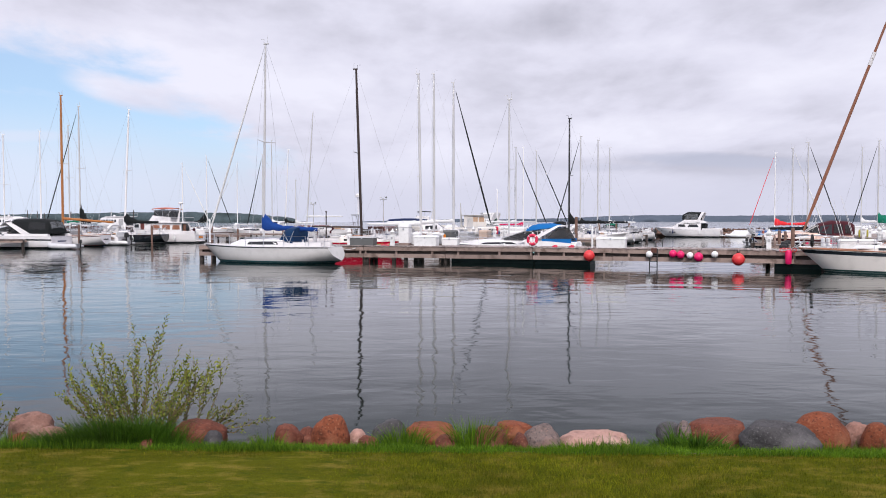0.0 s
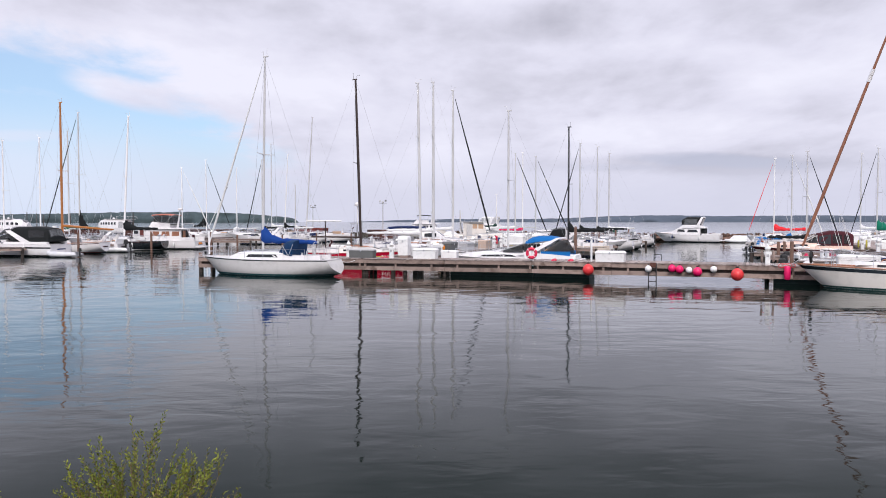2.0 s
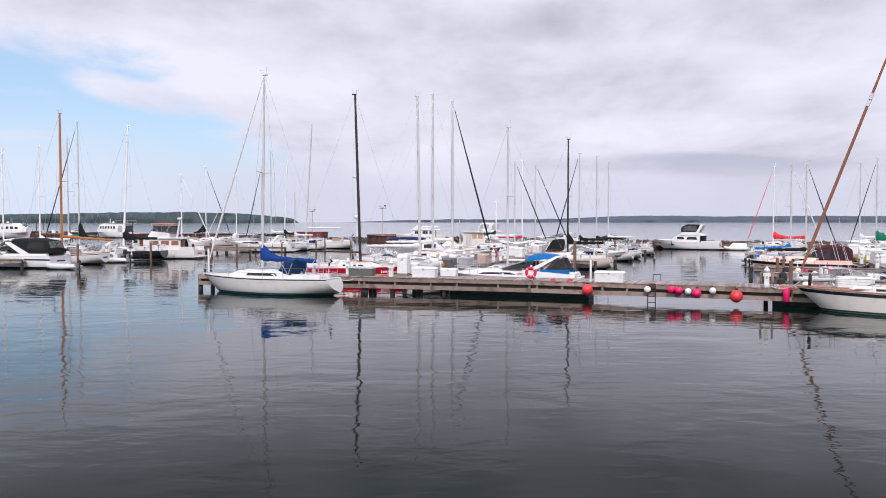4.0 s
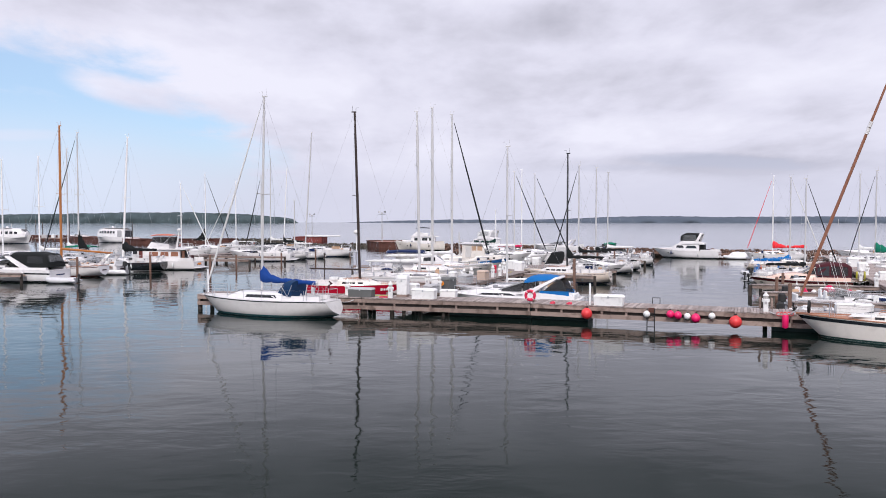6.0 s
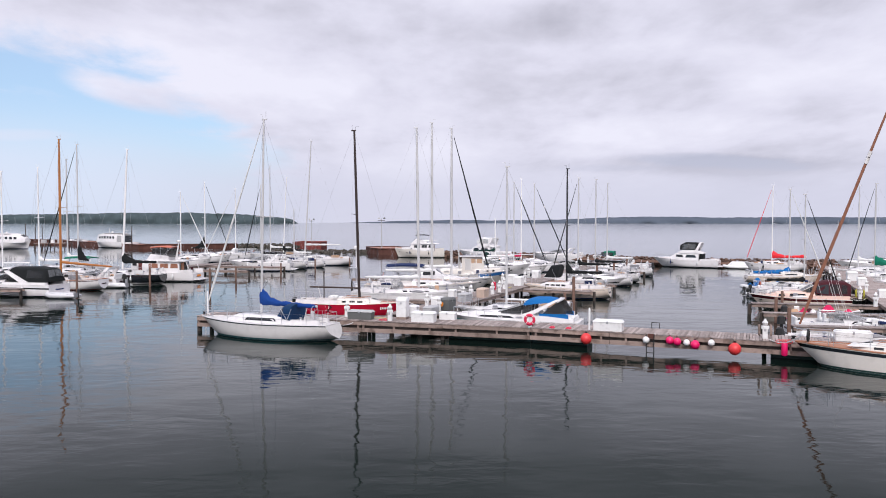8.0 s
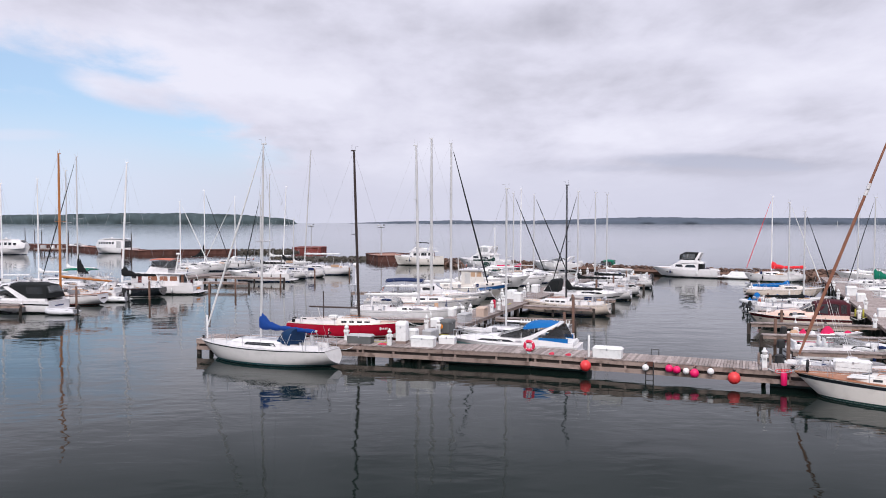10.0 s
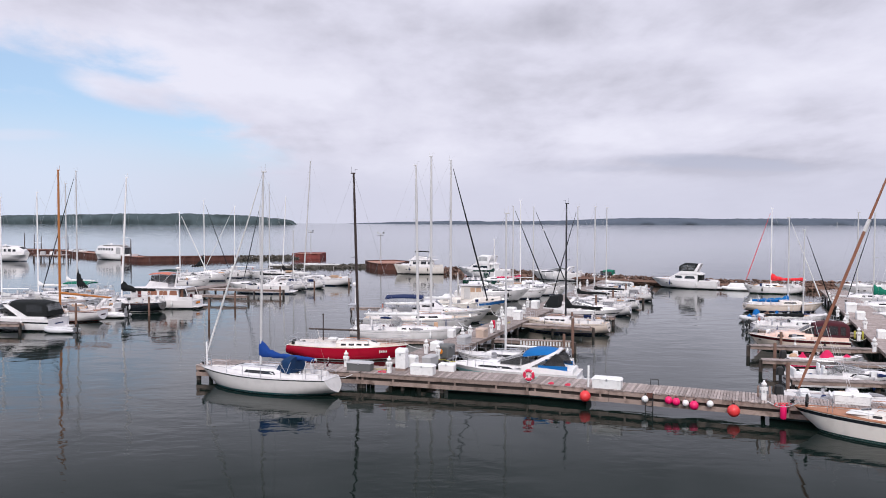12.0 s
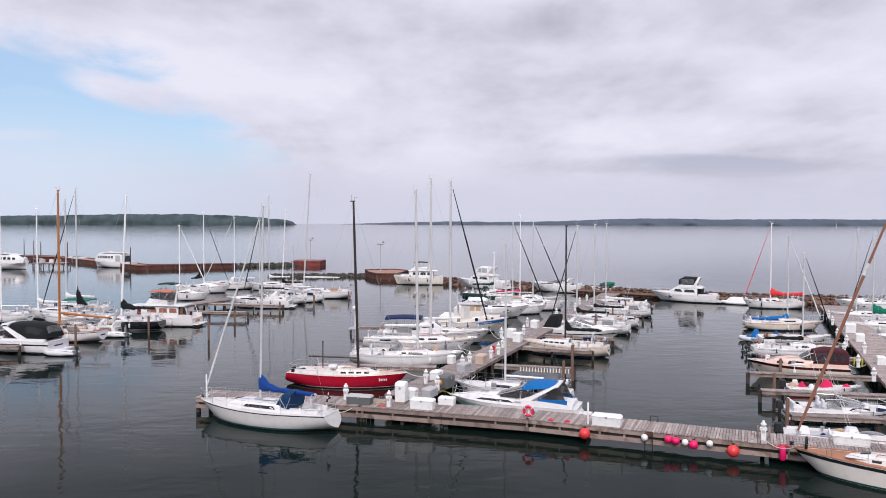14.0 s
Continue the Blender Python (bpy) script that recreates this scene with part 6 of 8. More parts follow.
def sport_cruiser(label, x, y, heading, L=8.2, B=2.7, fb=0.88, band=TEAL, canvas_mat=C_SKYBLUE):
    """A low express cruiser: long moulded foredeck, raked screen, broad arch that leans aft, sun top between the two."""
    root = thing("motorboat", pose(x, y, 0, 0, 0, heading), label, "motorboat", "motorboats in the marina")
    h = Hull(L, B, fb, 1.12, 0.96, False, 0.17, 0.84, flare=0.5)
    plating(h, root, WHITE, BLACKHULL, mid=band, mid_band=(0.40, 0.78))
    hw = lambda q, k: h.half(h.s_of(q)) * k
    z = fb
    fore = Shell([(-0.10 * L, hw(0, 0.84), hw(0, 0.76), z - 0.05, z + 0.40), (0.06 * L, hw(0.06 * L, 0.84), hw(0.06 * L, 0.72), z - 0.05, z + 0.40), (0.22 * L, hw(0.22 * L, 0.80), hw(0.22 * L, 0.60), z - 0.05, z + 0.34), (0.36 * L, hw(0.36 * L, 0.66), hw(0.36 * L, 0.40), z, z + 0.22), (0.45 * L, hw(0.45 * L, 0.5), hw(0.45 * L, 0.2), h.z(0.45 * L) - 0.06, h.z(0.45 * L) + 0.03)], 0.09, 0.22)
    body = part("foredeck", fore.solid(), WHITE, root)
    for hand in (1, -1):
        part("cabin_window", fore.side(-0.04 * L, 0.26 * L, 0.38, 0.66, hand, n=8, slant=0.35), GLASS, body)
    part("deck_hatch", fore.top(0.18 * L, 0.18 * L + 0.5, -0.35, 0.35, 0.04), PLASTIC, body)
    part("deck_hatch", fore.top(0.31 * L, 0.31 * L + 0.3, -0.4, 0.4, 0.03), GREYGEL, body)
    top = z + 0.92
    scr = Shell([(-0.17 * L, hw(-0.1 * L, 0.80), hw(-0.1 * L, 0.70), z + 0.34, top), (-0.09 * L, hw(0, 0.78), hw(0, 0.62), z + 0.38, top), (0.10 * L, hw(0.1 * L, 0.66), hw(0.1 * L, 0.52), z + 0.38, z + 0.42)], 0.03, 0.06)
    ws = part("windscreen", scr.top(-0.085 * L, 0.098 * L, -0.94, 0.94, 0.012, 6), SMOKE, root, "smoky raked windscreen")
    for hand in (1, -1):
        part("side_pane", scr.side(-0.16 * L, -0.095 * L, 0.06, 0.92, hand), SMOKE, ws)
        part("side_pane", scr.side(-0.085 * L, 0.07 * L, 0.06, 0.90, hand), SMOKE, ws)
        part("windscreen_frame", tube([scr.ring(r)[3 if hand < 0 else -4] for r in scr.rows], 0.022, 5), GREYGEL, ws)
    for q in (-0.33, 0.0, 0.33):
        part("windscreen_frame", tube([(-0.085 * L, q * hw(0, 0.60), top + 0.04), (0.098 * L, q * hw(0.1 * L, 0.5), z + 0.46)], 0.018, 4), GREYGEL, ws)
    a0, a1 = -0.47 * L, -0.10 * L
    for hand in (1, -1):
        ring = [[(q, hand * hw(q, 0.98), z - 0.05), (q, hand * hw(q, 0.93), z + hh_), (q, hand * hw(q, 0.76), z + hh_ + 0.02), (q, hand * hw(q, 0.72), z - 0.02)] for q, hh_ in ((a0, 0.16), ((a0 + a1) / 2, 0.30), (a1, 0.38))]
        part("cockpit_coaming", rings_mesh(ring), WHITE, root)
        # a broad arch leg that sweeps up and aft
        leg = [[(q - w_ / 2, hand * (yy + 0.05), zz), (q + w_ / 2, hand * (yy + 0.05), zz), (q + w_ / 2, hand * (yy - 0.06), zz), (q - w_ / 2, hand * (yy - 0.06), zz)] for q, yy, zz, w_ in ((-0.10 * L, hw(-0.1 * L, 0.88), z + 0.25, 0.85), (-0.20 * L, hw(-0.2 * L, 0.86), z + 0.62, 0.46), (-0.32 * L, hw(-0.3 * L, 0.80), z + 1.15, 0.28), (-0.345 * L, hw(-0.3 * L, 0.74), z + 1.26, 0.26))]
        part("arch_leg", rings_mesh(leg), WHITE, root)
        part("side_curtain", rings_mesh([[(-0.23 * L, hand * hw(-0.2 * L, 0.83), z + 0.34), (-0.34 * L, hand * hw(-0.3 * L, 0.77), z + 1.12), (-0.34 * L, hand * hw(-0.3 * L, 0.75), z + 1.12), (-0.23 * L, hand * hw(-0.2 * L, 0.81), z + 0.34)], [(-0.43 * L, hand * hw(-0.43 * L, 0.84), z + 0.26), (-0.375 * L, hand * hw(-0.3 * L, 0.75), z + 1.10), (-0.375 * L, hand * hw(-0.3 * L, 0.73), z + 1.10), (-0.43 * L, hand * hw(-0.43 * L, 0.82), z + 0.26)]]), SMOKE, root, "smoked vinyl side curtain")
        part("curtain_hem", rings_mesh([[(q, hand * (yy + o), zz) for o, zz in ((0.02, z + 0.20), (0.02, z + 0.46), (-0.02, z + 0.46), (-0.02, z + 0.20))] for q, yy in ((-0.22 * L, hw(-0.2 * L, 0.84)), (-0.43 * L, hw(-0.43 * L, 0.84)))]), canvas_mat, root)
    part("arch_top", box(-0.345 * L, 0, z + 1.17, 0.30, hw(-0.3 * L, 1.56), 0.10, 0.04), WHITE, root)
    sun_top = Shell([(-0.335 * L, hw(-0.3 * L, 0.74), hw(-0.3 * L, 0.70), z + 1.12, z + 1.24), (-0.27 * L, hw(-0.3 * L, 0.80), hw(-0.3 * L, 0.70), z + 1.08, z + 1.32), (-0.18 * L, hw(-0.2 * L, 0.80), hw(-0.2 * L, 0.68), z + 1.00, z + 1.30), (-0.13 * L, hw(-0.1 * L, 0.76), hw(-0.1 * L, 0.62), z + 0.92, z + 1.20), (-0.10 * L, hw(-0.1 * L, 0.66), hw(-0.1 * L, 0.58), z + 0.90, z + 1.04)], 0.06, 0.12)
    part("sun_top", sun_top.solid(), canvas_mat, root, smooth=1.0)
    for q in (-0.11, -0.18):
        for hand in (1, -1):
            part("hoop", tube([(q * L, hand * hw(-0.1 * L, 0.70), z + 0.40), (q * L - 0.05, hand * hw(-0.1 * L, 0.62), z + 1.10)], 0.016, 5), STEEL, root)
    part("cockpit_sole", box((a0 + a1) / 2, 0, z + 0.012, abs(a1 - a0) * 0.9, B * 0.5, 0.02), GREYGEL, root)
    for yy in (-0.28, 0.28):
        part("helm_seat", join(box(-0.17 * L, yy * B * 0.7, z, 0.45, 0.45, 0.36, 0.06), box(-0.17 * L - 0.22, yy * B * 0.7, z + 0.2, 0.12, 0.45, 0.52, 0.04)), C_WHITE, root)
    part("bench_seat", join(box(a0 + 0.35, 0, z - 0.02, 0.6, B * 0.66, 0.24, 0.06), box(a0 + 0.10, 0, z, 0.16, B * 0.66, 0.28, 0.05)), C_WHITE, root)
    part("swim_platform", join(box(-L / 2 - 0.30, 0, 0.22, 0.75, B * 0.78, 0.12, 0.05), box(-L / 2 - 0.02, 0, 0.3, 0.25, B * 0.70, 0.22, 0.08)), WHITE, root)
    part("stern_drive", box(-L / 2 - 0.45, 0, -0.3, 0.3, 0.3, 0.55, 0.06), BLACK, root)
    for hand in (1, -1):
        base = h.edge(hand, 0, 0.55, 0.97, 6, 0.10)
        part("bow_rail", join(tube([(p[0], p[1], p[2] + (0.45 if i else 0.02)) for i, p in enumerate(base)], 0.014, 5), *[tube([p, (p[0], p[1], p[2] + 0.45)], 0.012, 4) for p in base[1:]]), STEEL, root)
    return root, h


def cabin_cruiser(label, x, y, heading, L=7.4, B=2.7, fb=1.0):
    """An older cabin cruiser: long pastel cabin, small windows, maroon canopy over the stern."""
    root = thing("motorboat", pose(x, y, 0, 0, 0, heading), label, "motorboat", "motorboats in the marina")
    h = Hull(L, B, fb, 1.20, 0.98, False, 0.15, 0.88, flare=0.5)
    plating(h, root, CREAM, BOTTOM_DARK, BOTTOM_DARK, MAROON, (0.80, 0.985), deck=PINKISH, rail=WARM)
    hw = lambda q, k: h.half(h.s_of(q)) * k
    z = fb
    cab = Shell([(-0.14 * L, hw(-0.1 * L, 0.82), hw(-0.1 * L, 0.76), z - 0.05, z + 0.50), (0.12 * L, hw(0.12 * L, 0.82), hw(0.12 * L, 0.70), z - 0.05, z + 0.48), (0.22 * L, hw(0.22 * L, 0.76), hw(0.22 * L, 0.60), z - 0.05, z + 0.40), (0.33 * L, hw(0.33 * L, 0.66), hw(0.33 * L, 0.46), h.z(0.33 * L) - 0.06, h.z(0.33 * L) + 0.06)], 0.06, 0.12)
    body = part("cabin", cab.solid(), PINKISH, root)
    for hand in (1, -1):
        part("cabin_window", cab.side(-0.06 * L, 0.11 * L, 0.36, 0.78, hand, slant=0.1), GLASS, body)
        part("cabin_window", cab.side(0.15 * L, 0.215 * L, 0.36, 0.76, hand, slant=0.05), GLASS, body)
        part("handrail", tube([(q, hand * hw(0, 0.56), z + 0.52 + dz) for q, dz in ((-0.05 * L, 0.0), (-0.04 * L, 0.09), (0.14 * L, 0.08), (0.15 * L, 0.0))], 0.018, 5), STEEL, body)
    part("front_window", cab.top(0.235 * L, 0.31 * L, -0.72, -0.06, 0.014), PLASTIC, body)
    part("front_window", cab.top(0.235 * L, 0.31 * L, 0.06, 0.72, 0.014), PLASTIC, body)
    part("deck_hatch", cab.top(0.02 * L, 0.09 * L, -0.3, 0.3, 0.04), PINKISH, body)
    scr = Shell([(-0.20 * L, hw(-0.2 * L, 0.78), hw(-0.2 * L, 0.68), z + 0.40, z + 1.05), (-0.13 * L, hw(-0.1 * L, 0.76), hw(-0.1 * L, 0.64), z + 0.45, z + 1.0), (-0.02 * L, hw(0, 0.68), hw(0, 0.56), z + 0.48, z + 0.54)], 0.02, 0.05)
    ws = part("windscreen", scr.top(-0.125 * L, -0.025 * L, -0.92, 0.92, 0.012, 4), SMOKE, root, "raked windscreen in a pale frame")
    for hand in (1, -1):
        part("windscreen_frame", tube([scr.ring(r)[3 if hand < 0 else -4] for r in scr.rows], 0.03, 5), WARM, ws)
        part("side_pane", scr.side(-0.19 * L, -0.06 * L, 0.08, 0.9, hand), SMOKE, ws)
        part("cockpit_coaming", rings_mesh([[(q, hand * hw(q, 0.98), z - 0.05), (q, hand * hw(q, 0.95), z + 0.28), (q, hand * hw(q, 0.78), z + 0.28), (q, hand * hw(q, 0.74), z - 0.05)] for q in (-0.48 * L, -0.3 * L, -0.12 * L)]), PINKISH, root)
    can = Shell([(-0.49 * L, hw(-0.48 * L, 0.86), hw(-0.48 * L, 0.80), z + 0.22, z + 1.10), (-0.45 * L, hw(-0.45 * L, 0.86), hw(-0.45 * L, 0.76), z + 0.22, z + 1.28), (-0.28 * L, hw(-0.28 * L, 0.84), hw(-0.28 * L, 0.74), z + 0.25, z + 1.36), (-0.15 * L, hw(-0.15 * L, 0.78), hw(-0.15 * L, 0.66), z + 0.42, z + 1.12)], 0.06, 0.14)
    cb = part("canopy", can.solid(), C_MAROON, root, smooth=1.0)
    for hand in (1, -1):
        part("clear_panel", can.side(-0.455 * L, -0.40 * L, 0.20, 0.80, hand, 0.016), SMOKE, cb)
        part("clear_panel", can.side(-0.38 * L, -0.29 * L, 0.20, 0.80, hand, 0.016), SMOKE, cb)
        part("open_side", can.side(-0.275 * L, -0.16 * L, 0.10, 0.80, hand, 0.016), GLASS, cb)
    for yy in (-0.5, 0.5):
        part("clear_panel", box(-0.495 * L, yy * B * 0.38, z + 0.42, 0.03, B * 0.28, 0.55), PLASTIC, cb)
    part("swim_platform", box(-L / 2 - 0.26, 0, 0.22, 0.55, B * 0.8, 0.08, 0.02), TEAK, root)
    for hand in (1, -1):
        base = h.edge(hand, 0, 0.62, 0.97, 6, 0.08)
        part("bow_rail", join(tube([(p[0], p[1], p[2] + (0.5 if i else 0.02)) for i, p in enumerate(base)], 0.016, 5), *[tube([p, (p[0], p[1], p[2] + 0.5)], 0.013, 4) for p in base[1:]]), STEEL, root)
    clutter(h, root, False)
    return root, h


def inflatable(label, x, y, heading, L=2.9, B=1.5, mat=HYPALON, motor=True, z=0.0, floor_mat=None):
    root = thing("dinghy", pose(x, y, z, 0, 0, heading), label, "dinghy")
    r = 0.21
    path = [(-L / 2, B / 2 - r, 0.22), (-0.1 * L, B / 2 - r, 0.22), (0.25 * L, B / 2 - r, 0.25), (0.42 * L, B * 0.2, 0.32), (0.46 * L, 0, 0.36), (0.42 * L, -B * 0.2, 0.32), (0.25 * L, -B / 2 + r, 0.25), (-0.1 * L, -B / 2 + r, 0.22), (-L / 2, -B / 2 + r, 0.22)]
    part("air_tube", tube(path, [r * 0.45, r, r, r, r, r, r, r, r * 0.45], 10), mat, root)
    part("floor", box(-0.05 * L, 0, 0.06, L * 0.8, B * 0.6, 0.06, 0.02), floor_mat or GREYGEL, root)
    part("thwart", box(-0.08 * L, 0, 0.28, 0.22, B * 0.62, 0.05, 0.02), BOXMID, root)
    part("transom", box(-0.44 * L, 0, 0.08, 0.06, B * 0.58, 0.40, 0.02), BOXMID, root)
    if motor:
        outboard(root, -0.47 * L, 0.42, 0.0, size=0.7)
    return root

# ---- the sloop and cruiser along the main dock ----
slp, _, _ = sloop("white sloop with blue sail cover and blue dodger", -10.45, 44.98, 158.8, 9.0, 3.0, 1.0, DULLWHITE, BOTTOM_TEAL, BOTTOM_TEAL, sheer=BLACKHULL, sheer_w=(0.93, 0.98), mast_x=0.25, mast_top=12.72, mast_r=0.07, lean=(-0.25, 0), cover=C_BLUE, boom_len=3.7, boom_z=1.10, boom_rise=-0.06, spread=0.34, fat=0.2, cover_tall=0.72, furl=C_WHITE, furl_r=0.062, dodger=C_DODGER, over=0.13, reverse=-0.55, transom=0.56, stern=0.95, bow=1.04, flag=True, tidy=True, aft_end=-0.19)
part("furling_post", tube([(4.0, 0.12, 1.15), (4.02, 0.12, 2.55)], 0.05, 6), WHITEMAST, slp)
red, red_h, _ = sloop("dark red sloop with cream deck and dark mast", -6.75, 55.4, -8, 8.7, 2.9, 0.95, RED, WHITE, BOTTOM_RED, deck=TANDECK, hh=0.36, cabin=WARM, rail=WARM, mast_x=0.74, mast_top=13.3, mast_r=0.10, mast=DARKMAST, boom_len=3.6, boom_z=1.2, windows="ports", over=0.10, lean=(-0.35, 0), wheel=False, bow=1.08, boot_h=0.11, reverse=-0.3, tidy=True)
part("radar_post", join(tube([(-1.9, 0, 1.2), (-1.9, 0, 3.1)], 0.045, 6), box(-1.9, 0, 3.05, 0.12, 0.12, 0.1, 0.03)), DARKMAST, red)
part("life_raft", join(box(-1.2, 0.1, 1.22, 0.7, 0.6, 0.2, 0.09), box(-0.5, -0.2, 1.24, 0.5, 0.4, 0.16, 0.07)), C_WHITE, red)
for q, w_, hh_ in ((-4.0, 0.25, 0.35), (-3.7, 0.5, 0.22), (-3.3, 0.3, 0.28)):
    part("stern_locker", box(q, -0.4 + 0.3 * w_, 0.9, w_, 0.5, hh_, 0.06), C_BLACK if w_ < 0.4 else C_GREY, red)
for q in range(5):
    bx, by, bz = red_h.at(0.80 + 0.014 * q, red_h.sheer(0.8) * 0.66, -1, 0.010)
    part("lettering_bar", box(bx, by, bz - (0.07 if q else 0.1), 0.08, 0.02, 0.14 if q else 0.2), WHITE, red)
white3, _, _ = sloop("large white sloop with canvas-framed dodger, bow to the pier", -2.87, 63.5, -4, 9.2, 3.2, 1.02, WHITE, BLACKHULL, hh=0.30, boot_h=0.2, mast_x=0.90, mast_top=14.5, mast_r=0.115, boom_len=4.4, cover=C_WHITE, cover_tall=0.1, dodger=PLASTIC, windows="ports", spreaders=(0.36, 0.66), lean=(-0.2, 0), sheer=GREYGEL, sheer_w=(0.84, 0.87), bow=1.10)
part("radar_pole", join(tube([(-4.5, 0.8, 1.2), (-4.5, 0.8, 4.4)], 0.05, 6), lathe([(0.02, 4.4), (0.24, 4.44), (0.26, 4.6), (0.16, 4.72), (0.02, 4.75)], 10, -4.5, 0.8)), WHITE, white3)
part("stern_gantry", join(*[tube([(-4.4, hand * 1.0, 1.2), (-4.7, hand * 1.0, 2.9)], 0.025, 5) for hand in (1, -1)], tube([(-4.7, -1.0, 2.9), (-4.7, 1.0, 2.9)], 0.025, 5), box(-4.5, 0, 2.92, 0.7, 1.5, 0.05)), STEEL, white3)
sloop("pale sloop with tan cabin top moored at the pier", -1.9, 70.3, -2, 10.4, 3.2, 1.05, DULLWHITE, BLACKHULL, cabin=WHITE, deck=TANDECK, mast_x=0.9, mast_top=15.8, mast_r=0.12, boom_len=4.2, cover=C_WHITE, cover_tall=0.1, spreaders=(0.36, 0.66), windows="two")
sloop("pilothouse sailboat with navy bimini and dark furled sail", -0.7, 75.0, -2, 11.0, 3.5, 1.15, DULLWHITE, BLACKHULL, mast_x=1.55, mast_top=15.85, mast_r=0.115, furl=C_BLACK, furl_r=0.085, boom_len=4.4, cover=C_WHITE, cover_tall=0.1, pilot=True, bim=C_NAVY, spreaders=(0.36, 0.66))
cruiser("cream wooden trawler with wheelhouse and blue sheer band", 2.8, 82.8, -4, 8.8, 3.2, 1.15, WARM, "workboat", BLACKHULL, cabin=WARM, stripe=BLUESTRIPE, stripe_band=(0.74, 0.97), mid_from=0.62, name="trawler", platform=False, ports=False)
cruiser("white express cruiser moored bow to the pier", 6.3, 95.6, -5, 9.4, 3.1, 1.2, WHITE, "express", BLACKHULL, canvas_mat=C_WHITE)
sloop("white sloop with dark furled headsail", 9.2, 99.3, -6, 8.8, 2.9, 1.05, mast_x=0.0, mast_top=11.9, furl=C_BLACK, furl_r=0.075, boom_len=3.4, cover=C_WHITE, cover_tall=0.1)
sloop("white sloop with black furled headsail beside the pier", 12.6, 104.0, -6, 9.0, 2.9, 1.05, mast_x=-0.2, mast_top=11.9, furl=C_BLACK, furl_r=0.075, boom_len=3.4, band=(0.7,))
sloop("white sloop with crimson sail cover", 12.2, 109.5, -8, 9.0, 2.9, 1.05, WARM, mast_x=-1.0, mast_top=12.9, mast=WHITEMAST, boom_len=3.4, cover=C_PINK, cover_tall=0.4)
sloop("dark green hulled sloop under green covers", 7.6, 117.0, -5, 8.6, 2.8, 1.1, GREENHULL, mast_x=0.4, mast_top=7.2, boom_len=3.4, cover=C_DKGREEN, mast=WHITEMAST, dodger=C_DKGREEN)

sport_cruiser("white express cruiser with teal stripe and blue sun top", 4.35, 46.9, 161)
sloop("small white sloop with aluminium mast and bare boom", 4.7, 50.6, 160, 7.8, 2.6, 0.9, mast_x=0.5, mast_top=10.4, mast_r=0.075, boom_len=2.5, boom_z=0.85, boom_rise=0.0, boom_mat=WHITEMAST, wheel=False)
sloop("cream sloop with black mast, bow to the pier", 10.9, 68.6, 157, 8.0, 2.7, 1.0, CREAM, NAVY, mast_x=-0.2, mast_top=11.5, mast_r=0.085, mast=BLACKMAST, boom_len=3.2, cover=C_BLACK, cover_tall=1.0, windows="ports", deck=TANDECK, cabin=WHITE)
ex12, _ = cruiser("white express cruiser with black cockpit canopy", 14.4, 78.2, -22, 8.4, 2.9, 0.88, WHITE, "express", BLACKHULL, stripe=BLACKHULL, stripe_band=(0.58, 0.68), arch_x=-0.24, arch_lean=1.2)
flap = Shell([(-3.9, 1.05, 0.95, 0.95, 1.15), (-3.2, 1.1, 0.95, 0.95, 2.25), (-2.5, 1.1, 0.95, 0.95, 2.35), (-2.3, 1.1, 0.95, 1.9, 2.3)], 0.05, 0.15)
part("cockpit_canopy", flap.solid(), C_BLACK, ex12, smooth=1.0)
part("windscreen_cover", box(-0.1, 0, 1.2, 0.9, 1.5, 0.22, 0.1, 0.6), C_WHITE, ex12)
sloop("white sloop with black sail cover in a slip", 15.8, 82.2, 158, 8.6, 2.8, 1.0, mast_x=1.3, mast_top=11.5, cover=C_BLACK, furl=C_BLACK, furl_r=0.06, boom_len=3.5)
sloop("white sloop with black sail cover and rust-red dodger", 18.3, 87.4, 158, 8.0, 2.7, 1.0, WHITE, BLACKHULL, BLACKHULL, mast_x=0.9, mast_top=11.6, cover=C_BLACK, boom_len=3.4, cover_tall=0.2)
sloop("white sloop with furled white sail, stern to open water", 22.3, 97.0, 157, 8.2, 2.7, 1.0, mast_x=1.5, mast_top=11.7, cover=C_WHITE, boom_len=3.2, cover_tall=0.2, motor=True)
cruiser("small white cabin boat in the last slip", 24.4, 103.5, 158, 7.0, 2.6, 1.0, WHITE, "cuddy", NAVY, motor=True, platform=False)

# boats along the breakwater
cruiser("white trawler yacht with flybridge beside the breakwater", -4.4, 145.4, 180, 9.4, 3.2, 1.3, WARM, "trawler", BLACKHULL, name="trawler", platform=False, bim=C_BLACK)
cruiser("white flybridge cruiser with white hardtop", 7.2, 137.6, 146, 10.4, 3.4, 1.3, WHITE, "fly", BLACKHULL, fly_canvas=C_WHITE)
cruiser("white express cruiser with radar arch by the breakwater", 19.5, 130.8, 150, 9.4, 3.0, 1.2, WHITE, "express", BLACKHULL)
cruiser("small white cuddy boat with green canopy", 26.6, 127.4, 150, 5.0, 2.1, 0.85, WHITE, "cuddy", GREENHULL, canvas_mat=C_GREEN, platform=False)
cruiser("white flybridge cruiser with black enclosed canopy", 36.5, 115.4, 151, 9.8, 3.1, 1.1, WHITE, "fly", BLACKHULL, fly_canvas=C_BLACK)
tender = inflatable("white covered dinghy tied behind the flybridge cruiser", 43.0, 111.4, 150, 4.4, 1.8, C_WHITE, False)
part("boat_cover", box(-0.2, 0, 0.3, 3.8, 1.5, 0.75, 0.3, 0.75), C_WHITE, tender)
